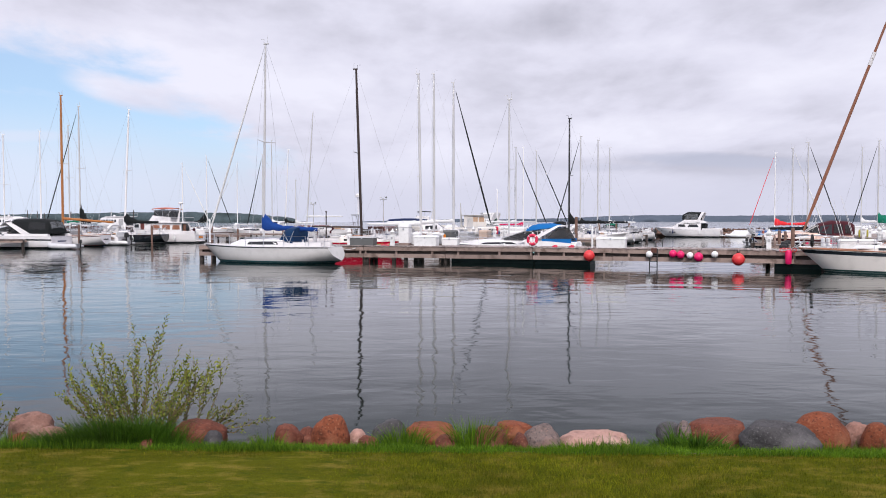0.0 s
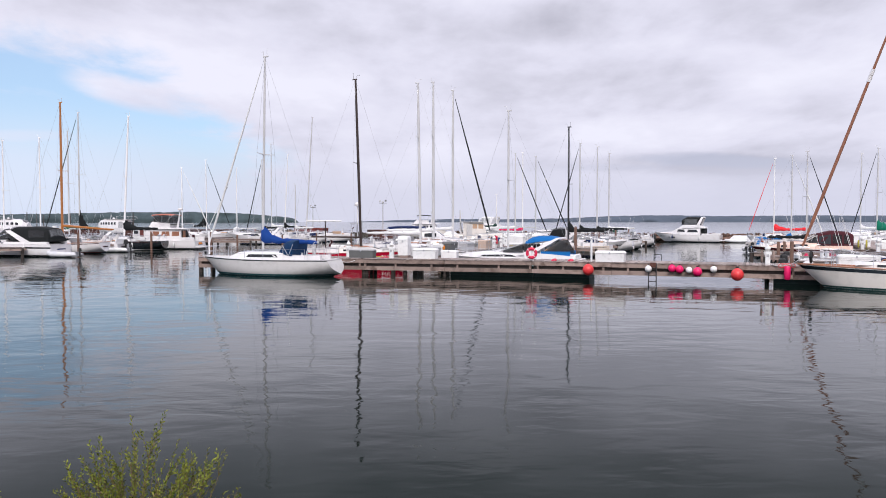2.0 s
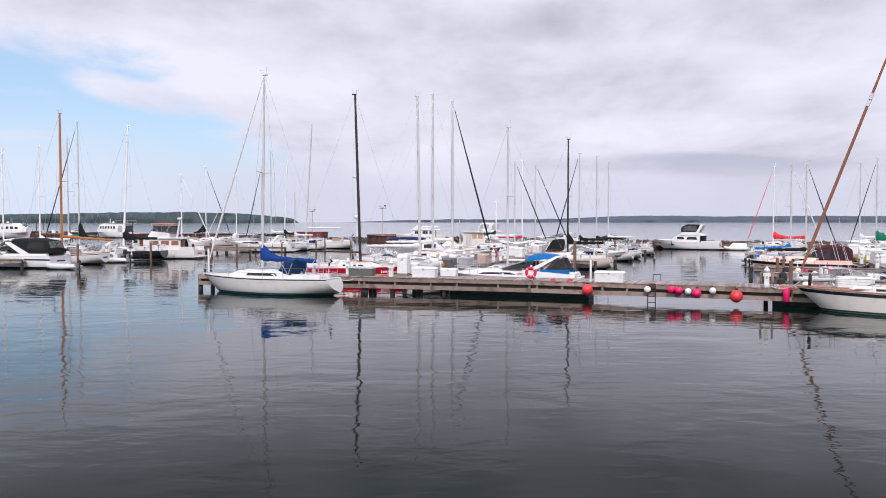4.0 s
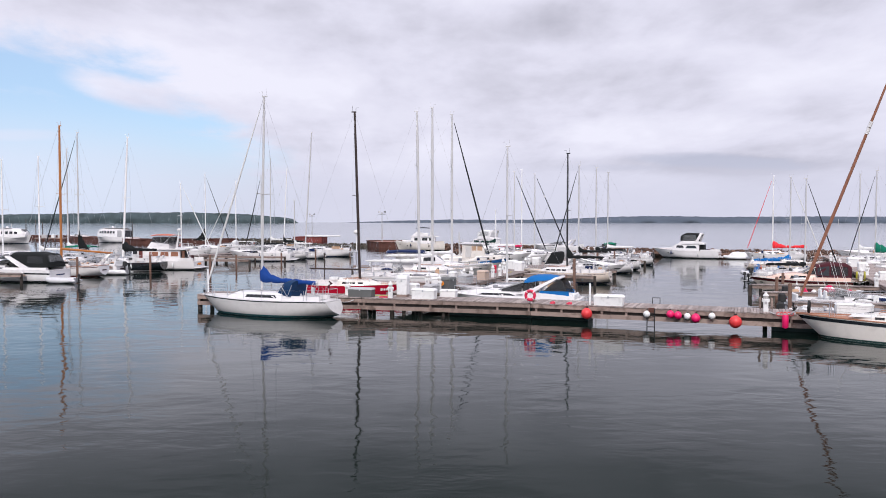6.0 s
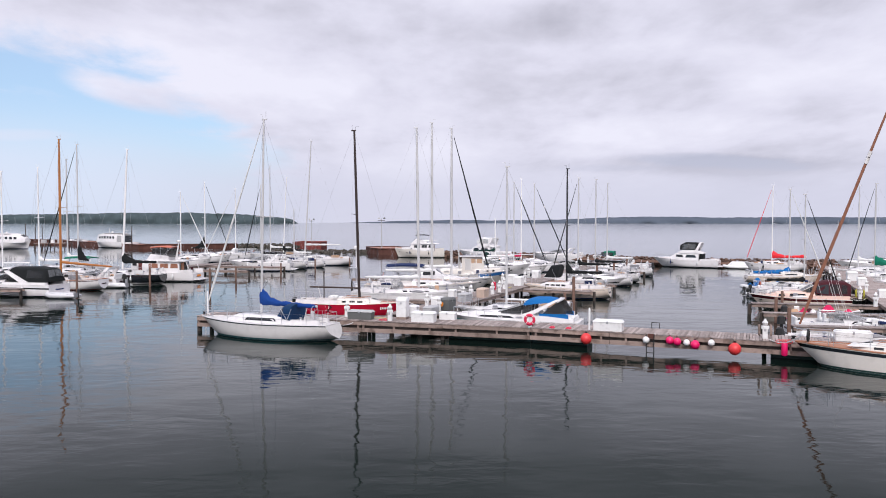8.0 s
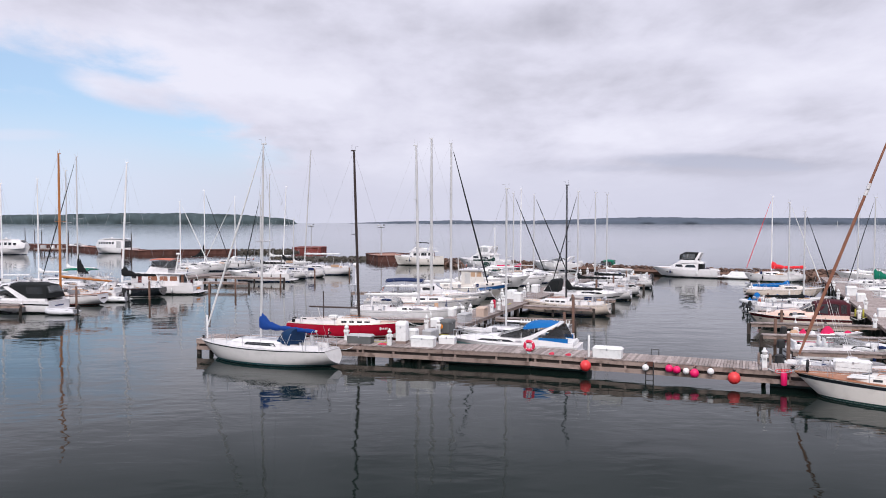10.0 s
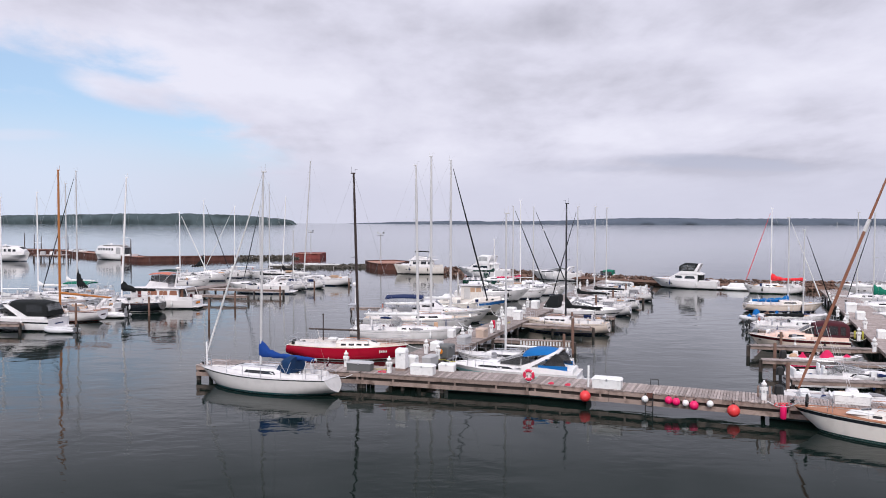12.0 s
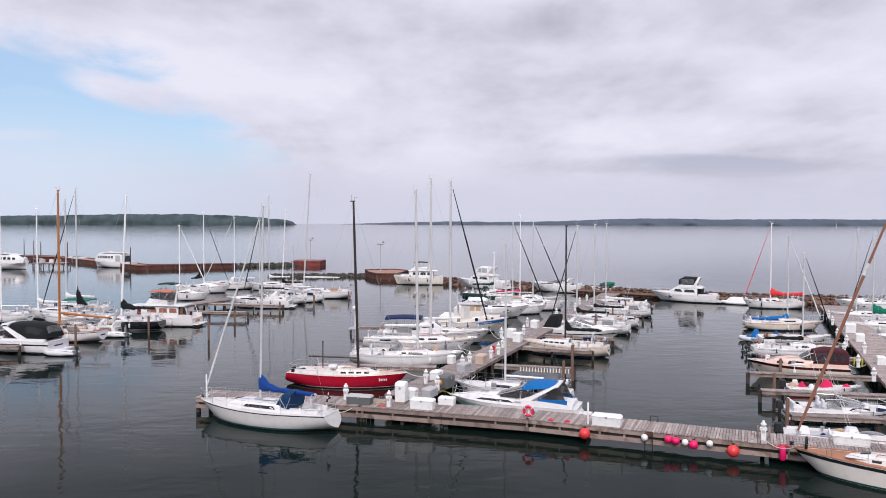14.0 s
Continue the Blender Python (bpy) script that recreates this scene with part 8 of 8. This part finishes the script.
cyl = thing("cylinder_fender", pose(16.6, 37.06, 0.62), "neon pink cylinder fender with red ropes", "fender", "fenders hung along the dock")
part("body", lathe([(0.03, -0.36), (0.12, -0.33), (0.15, -0.27), (0.15, 0.24), (0.12, 0.31), (0.04, 0.34)], 12), VINYL_PINK, cyl)
for q in range(4):
    part("rope_coil", tube([(-0.25 + 0.17 * q + 0.16 * math.cos(a), 0.05, 0.34 + 0.10 * math.sin(a)) for a in (2 * math.pi * i / 10 for i in range(11))], 0.018, 4), VINYL_RED, cyl)

ring_ = thing("life_ring", pose(4.82, 42.32, 0.96, 0, 0, -18), "red and white life ring on a white stand", "life ring")
part("stand", join(box(0, 0.04, 0, 0.22, 0.06, 0.22, 0.01), box(0, 0.06, 0, 0.10, 0.05, 0.80, 0.01)), BOXWHITE, ring_)
rr = 0.245
tor = [[(math.cos(a) * (rr + 0.085 * math.cos(b_)), 0.06 * math.sin(b_) - 0.04, 0.40 + math.sin(a) * (rr + 0.085 * math.cos(b_))) for b_ in (2 * math.pi * j / 8 for j in range(8))] for a in (2 * math.pi * i / 24 for i in range(25))]
part("ring", rings_mesh(tor, False), VINYL_CRIMSON, ring_, smooth=3)
for q in range(4):
    a0_ = math.pi / 4 + q * math.pi / 2
    part("band", rings_mesh([[(math.cos(a) * (rr + 0.092 * math.cos(b_)), 0.067 * math.sin(b_) - 0.04, 0.40 + math.sin(a) * (rr + 0.092 * math.cos(b_))) for b_ in (2 * math.pi * j / 8 for j in range(8))] for a in (a0_ - 0.08, a0_, a0_ + 0.08)], False), VINYL_WHITE, ring_, smooth=3)

lad = thing("dock_ladder", pose(10.75, 39.55, 0.0, 0, 0, -23), "dark steel ladder with rusty plate", "ladder")
part("plate", box(0.02, 0.03, 0.74, 0.3, 0.05, 0.24, 0.01), RUST, lad)
for hand in (1, -1):
    part("rail", tube([(hand * 0.19, 0, -0.8), (hand * 0.19, 0, 0.80), (hand * 0.19, 0.06, 0.95)], 0.028, 5), BLACK, lad)
part("grab_hoop", tube([(-0.2, 2.0, 1.0), (-0.2, 2.0, 1.32), (0.2, 2.0, 1.32), (0.2, 2.0, 1.0)], 0.025, 5), BLACK, lad)
for zz in (-0.3, 0.0, 0.3, 0.6):
    part("rung", tube([(-0.19, 0, zz), (0.19, 0, zz)], 0.022, 5), BLACK, lad)
for x, y, w in ((-3.5, 45.0, 0.45), (6.0, 41.85, 0.12), (6.85, 41.5, 0.14)):
    ob = tagged(part("rope_coil", join(*[tube([(-w / 2 + w * (q + 0.5) / 3 + 0.09 * math.cos(a), -0.05, 0.05 * math.sin(a) + 0.02 * q) for a in (2 * math.pi * i / 10 for i in range(11))], 0.03, 5) for q in range(3)]), VINYL_CRIMSON), "small bundle of red rope on the dock edge", "rope", "rope bundles")
    ob.matrix_world = pose(x, y, 0.98, 0, 0, -18)
rack = thing("boarding_rack", pose(5.90, 57.98, 0.84, 0, 0, -15), "pale slatted boarding rack along the side of a finger dock", "rack")
for q in range(17):
    part("slat", box(0.1 + 0.225 * q, 0.0, -0.30, 0.10, 0.05, 0.32), BOXWHITE, rack)
for zz in (0.02, -0.33):
    part("rail", box(1.9, 0.06, zz, 3.8, 0.07, 0.07, 0.01), BEAM, rack)


def mooring_line(a, c, sag=0.25, mat=C_WHITE, label="slack white mooring line to the dock"):
    a, c = Vector(a), Vector(c)
    pts = [a.lerp(c, i / 8) - Vector((0, 0, sag * 4 * (i / 8) * (1 - i / 8))) for i in range(9)]
    o = pts[0]
    ob = tagged(part("mooring_line", tube([p - o for p in pts], 0.022, 4), mat), label, "rope", "mooring lines")
    ob.matrix_world = Matrix.Translation(o)


for a_, c_ in (((-14.4, 46.7, 1.2), (-14.6, 47.9, 1.0)), ((-6.2, 43.6, 1.0), (-5.0, 45.6, 1.0)), ((-2.7, 55.0, 1.15), (-0.8, 54.0, 1.0)), ((1.4, 65.2, 1.3), (2.6, 62.0, 1.0)), ((1.4, 65.4, 1.3), (3.2, 64.5, 1.0)), ((4.7, 74.7, 1.4), (5.4, 71.2, 1.0)),
                ((0.7, 48.1, 1.1), (1.0, 50.8, 1.0)), ((1.1, 51.9, 1.0), (2.4, 54.0, 1.0)), ((7.2, 70.1, 1.2), (8.2, 69.6, 1.0)), ((7.2, 70.1, 1.2), (8.9, 72.2, 1.0)), ((26.9, 47.0, 1.0), (29.0, 47.0, 1.0)), ((27.0, 47.2, 1.0), (29.9, 50.0, 1.0)), ((31.4, 59.0, 1.0), (32.4, 58.4, 1.0)), ((16.6, 35.4, 1.5), (16.1, 37.7, 1.0))):
    mooring_line(a_, c_)

# ---- the near shore ----
def boulder(x, y, z, sx, sy, sz, mat, label, seed, flat=0.0):
    bm = bmesh.new()
    bmesh.ops.create_icosphere(bm, subdivisions=4, radius=0.5)
    o = Vector((seed * 3.7, seed * 1.3, seed * 2.1))
    for v in bm.verts:
        p = v.co.copy()
        k = 0.98 + 0.24 * noise.noise(p * 1.7 + o) + 0.16 * abs(noise.noise(p * 2.6 + o * 2)) + 0.07 * noise.noise(p * 6.3 + o) + 0.03 * noise.noise(p * 15 + o)
        v.co = p * k
        v.co.z = min(v.co.z, 0.5 - flat)
        v.co = Vector((v.co.x * sx, v.co.y * sy, v.co.z * sz))
    me = bpy.data.meshes.new("boulder")
    bm.to_mesh(me)
    bm.free()
    me.materials.append(mat)
    me.shade_smooth()
    ob = tagged(new("boulder", me), label, "boulder", "boulders along the shore")
    ob.matrix_world = pose(x, y - 0.36, z - 0.02, 0, 0, seed * 47 % 30 - 15)


# x, y, height of middle, width, depth, height, stone, flat top
WEST_BOULDERS = [
    (-3.36, 6.39, 0.71, 0.34, 0.28, 0.32, ROCKPINK, 0.04), (-3.28, 6.04, 0.69, 0.21, 0.2, 0.19, ROCKORANGE, 0), (-3.16, 6.29, 0.68, 0.22, 0.2, 0.19, ROCKPINK, 0), (-2.73, 6.29, 0.66, 0.4, 0.33, 0.31, ROCKGREY, 0.05),
    (-1.93, 6.14, 0.69, 0.44, 0.36, 0.35, ROCKRED, 0.03), (-2.24, 5.89, 0.71, 0.11, 0.2, 0.14, ROCKRED, 0), (-1.77, 5.95, 0.74, 0.13, 0.2, 0.17, ROCKGREY, 0), (-1.53, 6.19, 0.63, 0.16, 0.2, 0.2, ROCKGREY, 0),
    (-1.26, 6.19, 0.69, 0.24, 0.2, 0.25, ROCKRED, 0), (-1.13, 6.27, 0.66, 0.16, 0.2, 0.21, ROCKRED, 0),
]
MIDDLE_BOULDERS = [
    (-0.92, 6.09, 0.7, 0.28, 0.23, 0.41, ROCKORANGE, 0), (-0.72, 6.15, 0.67, 0.17, 0.2, 0.23, ROCKPALE, 0), (-0.62, 5.99, 0.7, 0.16, 0.2, 0.16, ROCKRED, 0), (-0.48, 6.19, 0.7, 0.25, 0.21, 0.34, ROCKGREY, 0.06),
    (-0.15, 6.39, 0.67, 0.42, 0.34, 0.25, ROCKORANGE, 0.14), (-0.04, 5.99, 0.69, 0.18, 0.2, 0.18, ROCKRED, 0), (0.27, 6.04, 0.7, 0.28, 0.23, 0.27, ROCKRED, 0), (0.5, 6.39, 0.69, 0.29, 0.24, 0.22, ROCKORANGE, 0.12),
    (0.52, 6.01, 0.69, 0.12, 0.2, 0.2, ROCKRED, 0), (0.69, 6.09, 0.68, 0.29, 0.24, 0.31, ROCKSPECK, 0),
]
EAST_BOULDERS = [
    (1.11, 6.14, 0.69, 0.52, 0.42, 0.18, ROCKPALE, 0.18), (1.72, 6.29, 0.69, 0.19, 0.2, 0.22, ROCKGREY, 0), (1.81, 6.19, 0.73, 0.12, 0.2, 0.2, ROCKSPECK, 0), (2.08, 6.29, 0.68, 0.47, 0.38, 0.36, ROCKRED, 0.14),
    (2.44, 5.99, 0.71, 0.53, 0.42, 0.36, ROCKGREY, 0.06), (2.85, 6.14, 0.68, 0.43, 0.35, 0.48, ROCKORANGE, 0), (3.21, 6.29, 0.65, 0.23, 0.2, 0.32, ROCKPINK, 0.06), (3.22, 6.04, 0.69, 0.22, 0.2, 0.34, ROCKORANGE, 0),
]
EDGE_BOULDERS = [
    (3.95, 6.3, 0.62, 0.4, 0.35, 0.34, ROCKPINK, 0), (-4.0, 6.4, 0.6, 0.5, 0.4, 0.36, ROCKRED, 0), (1.0, 7.1, 0.22, 0.5, 0.4, 0.34, ROCKGREY, 0), (-0.4, 7.1, 0.22, 0.5, 0.4, 0.34, ROCKRED, 0),
    (-1.9, 7.1, 0.25, 0.5, 0.4, 0.34, ROCKGREY, 0), (2.6, 7.1, 0.25, 0.5, 0.4, 0.34, ROCKPINK, 0), (-3.2, 7.2, 0.25, 0.6, 0.4, 0.34, ROCKRED, 0),
]
WORDS = {ROCKRED: "rounded red granite boulder on the grassy shore", ROCKPINK: "pale pink granite boulder on the grassy shore", ROCKGREY: "dark grey speckled boulder on the grassy shore",
         ROCKORANGE: "rust orange granite boulder on the grassy shore", ROCKPALE: "smooth pale pink boulder in the grass", ROCKSPECK: "grey boulder with pink flecks in the grass"}
for i, (x, y, z, sx, sy, sz, mat, flat) in enumerate(WEST_BOULDERS + MIDDLE_BOULDERS + EAST_BOULDERS + EDGE_BOULDERS):
    boulder(x, y, z, sx, sy, sz, mat, WORDS[mat], i + 1, flat)


def ground_z(y):
    return lerp_rows([(-60, 0.95), (-10, 0.80), (3.0, 0.75), (5.0, 0.74), (5.35, 0.72), (5.9, 0.58), (6.6, 0.28), (7.3, -0.05)], y)[1]


def blades(name, label, count, xr, yr, length, width, mat, seed, bend=0.5, clump=None, lie=0.0):
    rng = np.random.default_rng(seed)
    vs, fs = [], []
    for i in range(count):
        x, y = rng.uniform(*xr), rng.uniform(*yr)
        ln = rng.uniform(*length)
        if clump:
            k = noise.noise((x * 1.3, y * 2.0, seed)) * 0.5 + 0.5 + 0.25 * noise.noise((x * 4.1, y * 4, seed))
            if k < clump * rng.uniform(0.6, 1.1):
                continue
            ln *= 0.45 + k
        a = rng.uniform(0, 6.283)
        w = width * rng.uniform(0.7, 1.3)
        dx_, dy_ = math.cos(a), math.sin(a)
        b2 = ln * rng.uniform(0.1, bend)
        a2 = rng.uniform(0, 6.283)
        bx, by = math.cos(a2) * b2, math.sin(a2) * b2
        z = ground_z(y) - 0.01
        y -= 0.038 * x
        up_ = math.sqrt(max(ln * ln - b2 * b2, 0.0001)) * (1 - lie)
        k = len(vs)
        vs += [(x - dx_ * w, y - dy_ * w, z), (x + dx_ * w, y + dy_ * w, z), (x + bx * 0.35 + dx_ * w * 0.7, y + by * 0.35 + dy_ * w * 0.7, z + up_ * 0.6), (x + bx * 0.35 - dx_ * w * 0.7, y + by * 0.35 - dy_ * w * 0.7, z + up_ * 0.6), (x + bx, y + by, z + up_)]
        fs += [(k, k + 1, k + 2, k + 3), (k + 3, k + 2, k + 4)]
    tagged(new(name, mesh(name, vs, fs, mat)), label, "grass", kind="stuff")


def tuft(name, label, spots, length, width, mat, seed, bend=0.6):
    """Clumps of long blades that lean outwards from their middles; spots: x, y, radius, blades, height."""
    rng = random.Random(seed)
    vs, fs = [], []
    for x0, y0, r0, count, tall in spots:
        for i in range(count):
            a = rng.uniform(0, 6.283)
            r = r0 * math.sqrt(rng.random())
            x, y = x0 + r * math.cos(a), y0 + r * math.sin(a) * 0.6
            ln = tall * rng.uniform(*length)
            w = width * rng.uniform(0.6, 1.3)
            side = rng.uniform(0, 6.283)
            sx, sy = math.cos(side) * w, math.sin(side) * w
            out = (r / max(r0, 1e-3)) * bend + rng.uniform(-0.25, 0.25)
            bx, by = math.cos(a) * ln * out, math.sin(a) * ln * out * 0.6
            up_ = ln * math.sqrt(max(0.15, 1 - out * out * 0.8))
            z = ground_z(y + 0.038 * x) - 0.02
            k = len(vs)
            vs += [(x - sx, y - sy, z), (x + sx, y + sy, z), (x + bx * 0.4 + sx * 0.8, y + by * 0.4 + sy * 0.8, z + up_ * 0.6), (x + bx * 0.4 - sx * 0.8, y + by * 0.4 - sy * 0.8, z + up_ * 0.6), (x + bx, y + by, z + up_)]
            fs += [(k, k + 1, k + 2, k + 3), (k + 3, k + 2, k + 4)]
    tagged(new(name, mesh(name, vs, fs, mat)), label, "grass", kind="stuff")


blades("mown_grass", "short mown lawn grass", 150000, (-4.6, 4.6), (3.5, 5.36), (0.016, 0.036), 0.0017, LAWN, 5, 0.9)
blades("long_grass", "long green grass along the stony edge", 60000, (-4.8, 4.8), (5.30, 5.66), (0.03, 0.085), 0.0017, TALLGRASS, 6, 0.8, 0.30)
blades("grass_fringe", "tall grass among the boulders", 9000, (-4.8, 4.8), (5.5, 6.1), (0.07, 0.16), 0.0020, TALLGRASS, 7, 0.7, 0.80)
tuft("grass_tufts", "tall green grass tufts between boulders", [(0.16, 5.62, 0.13, 420, 0.30), (0.30, 5.66, 0.10, 160, 0.24), (-0.36, 5.62, 0.14, 300, 0.24), (-0.56, 5.52, 0.08, 110, 0.14), (-1.36, 5.56, 0.10, 160, 0.16), (0.95, 5.50, 0.22, 300, 0.13), (1.34, 5.55, 0.10, 140, 0.14), (2.02, 5.48, 0.10, 120, 0.12), (2.75, 5.46, 0.2, 220, 0.12), (3.2, 5.46, 0.2, 200, 0.11), (-3.28, 5.62, 0.10, 140, 0.16)], (0.55, 1.05), 0.0026, TALLGRASS, 17)
tuft("shrub_grass", "deep green grass mound round the foot of the willow", [(-2.80, 5.62, 0.30, 1500, 0.20), (-2.52, 5.66, 0.30, 2400, 0.31), (-2.28, 5.66, 0.24, 1500, 0.30), (-2.10, 5.62, 0.20, 800, 0.20), (-1.80, 5.58, 0.22, 700, 0.12), (-3.0, 5.60, 0.18, 500, 0.13)], (0.5, 1.0), 0.0022, WEED, 18, 0.8)
tuft("weeds", "dark leafy weeds beside a grey boulder", [(1.66, 5.60, 0.12, 260, 0.20), (1.83, 5.58, 0.13, 300, 0.22), (1.98, 5.55, 0.08, 120, 0.15), (1.72, 5.70, 0.05, 40, 0.30)], (0.4, 1.0), 0.0060, WEED, 19, 0.9)


def shrub(x, y, z, height, spread, stems, label, seed, leafy=1.0, lean_=0.0):
    """A young willow: many slender stems from one root, set with narrow leaves."""
    rng = random.Random(seed)
    root = thing("willow_shrub", pose(x, y, z), label, "shrub", "shrubs on the shore")
    wood, leaf_v, leaf_f = [], [], []

    def grow(p, d, ln, r, leaves):
        pts, q = [p], p
        seg = 7
        dd = d.copy()
        for i in range(seg):
            dd = (dd + Vector((rng.uniform(-0.10, 0.10), rng.uniform(-0.10, 0.10), 0.035))).normalized()
            q = q + dd * ln / seg
            pts.append(q)
        wood.append(tube(pts, [r * (1 - 0.85 * i / seg) for i in range(seg + 1)], 4))
        n = int(ln * 58 * leaves)
        for i in range(n):
            f = 0.22 + 0.78 * i / n
            k = min(int(f * seg), seg - 1)
            o = pts[k].lerp(pts[k + 1], f * seg - k)
            ax = (pts[k + 1] - pts[k]).normalized()
            a = i * 2.4 + rng.uniform(-0.4, 0.4)
            s = ax.orthogonal().normalized()
            out = (s * math.cos(a) + ax.cross(s) * math.sin(a))
            w = (out * rng.uniform(0.5, 0.9) + ax * 0.8).normalized()
            L_ = rng.uniform(0.022, 0.042)
            sd = w.cross(Vector((rng.uniform(-1, 1), rng.uniform(-1, 1), rng.uniform(-0.3, 1)))).normalized() * L_ * 0.19
            b0 = len(leaf_v)
            mid = o + w * L_ * 0.5
            leaf_v.extend([tuple(o), tuple(mid + sd + Vector((0, 0, 0.002))), tuple(o + w * L_), tuple(mid - sd)])
            leaf_f.append((b0, b0 + 1, b0 + 2, b0 + 3))
        return pts

    for i in range(stems):
        f = (i + rng.random()) / stems * 2 - 1
        tilt = f * spread + lean_ + rng.uniform(-0.12, 0.12)
        d = Vector((math.sin(tilt), rng.uniform(-0.25, 0.25), math.cos(tilt)))
        ln = height * rng.choice((0.55, 0.7, 0.8, 0.9, 1.0)) * rng.uniform(0.9, 1.08) * (1 - 0.10 * abs(f))
        pts = grow(Vector((f * 0.13 + rng.uniform(-0.06, 0.06), rng.uniform(-0.08, 0.08), 0)), d, ln, 0.005, leafy)
        for q in range(rng.randint(2, 4)):
            k = rng.randint(2, 5)
            dd = ((pts[k + 1] - pts[k]).normalized() + Vector((rng.uniform(-0.6, 0.6), rng.uniform(-0.5, 0.5), rng.uniform(0, 0.4)))).normalized()
            grow(pts[k], dd, ln * rng.uniform(0.18, 0.4), 0.003, leafy * 1.2)
    tagged(part("branchwork", join(*wood), STEM, root), kind="stuff")
    tagged(part("leaves", (leaf_v, leaf_f), LEAF, root, smooth=None), kind="stuff")


shrub(-2.46, 5.86, 0.58, 0.98, 0.84, 42, "young green willow shrub among boulders", 11)
shrub(-2.14, 5.92, 0.60, 0.72, 0.34, 9, "slender willow shoots behind a boulder", 14, 0.85, 0.18)
shrub(-1.92, 5.95, 0.72, 0.44, 0.42, 11, "low spreading willow shoots beside a boulder", 12, 0.7, 1.15)
shrub(-2.80, 5.80, 0.66, 0.34, 0.5, 7, "low willow shoots over the grass", 15, 0.7, -1.0)
shrub(-3.66, 5.75, 0.62, 0.50, 0.8, 12, "willow shrub at the lawn's edge", 13)


# shore power cords and hoses lying about the piers
def shore_cord(a, c, mat, label, seed):
    rng = random.Random(seed)
    a, c = Vector(a), Vector(c)
    pts = [a.lerp(c, i / 9) + Vector((rng.uniform(-0.14, 0.14), rng.uniform(-0.14, 0.14), 0)) * (1 if 0 < i < 9 else 0) for i in range(10)]
    ob = tagged(part("shore_cord", tube([p - pts[0] for p in pts], 0.02, 4), mat), label, "cable", "shore cords on the piers")
    ob.matrix_world = Matrix.Translation(pts[0])


for i, (a_, c_, mat) in enumerate((((-3.0, 45.5, 1.02), (-4.1, 45.75, 1.02), YELLOW), ((-1.2, 51.0, 1.02), (-0.2, 53.0, 1.02), C_BLACK), ((-0.2, 49.0, 1.02), (1.1, 48.0, 1.02), YELLOW), ((3.9, 60.8, 1.02), (4.9, 61.5, 1.02), C_BLACK),
                                   ((5.3, 65.9, 1.02), (6.1, 67.6, 1.02), YELLOW), ((29.6, 52.2, 1.02), (30.4, 53.8, 1.02), YELLOW), ((31.3, 57.3, 1.02), (32.4, 58.4, 1.02), YELLOW))):
    shore_cord(a_, c_, mat, "yellow shore power cord lying on the planks" if mat is YELLOW else "black hose lying on the planks", i + 40)
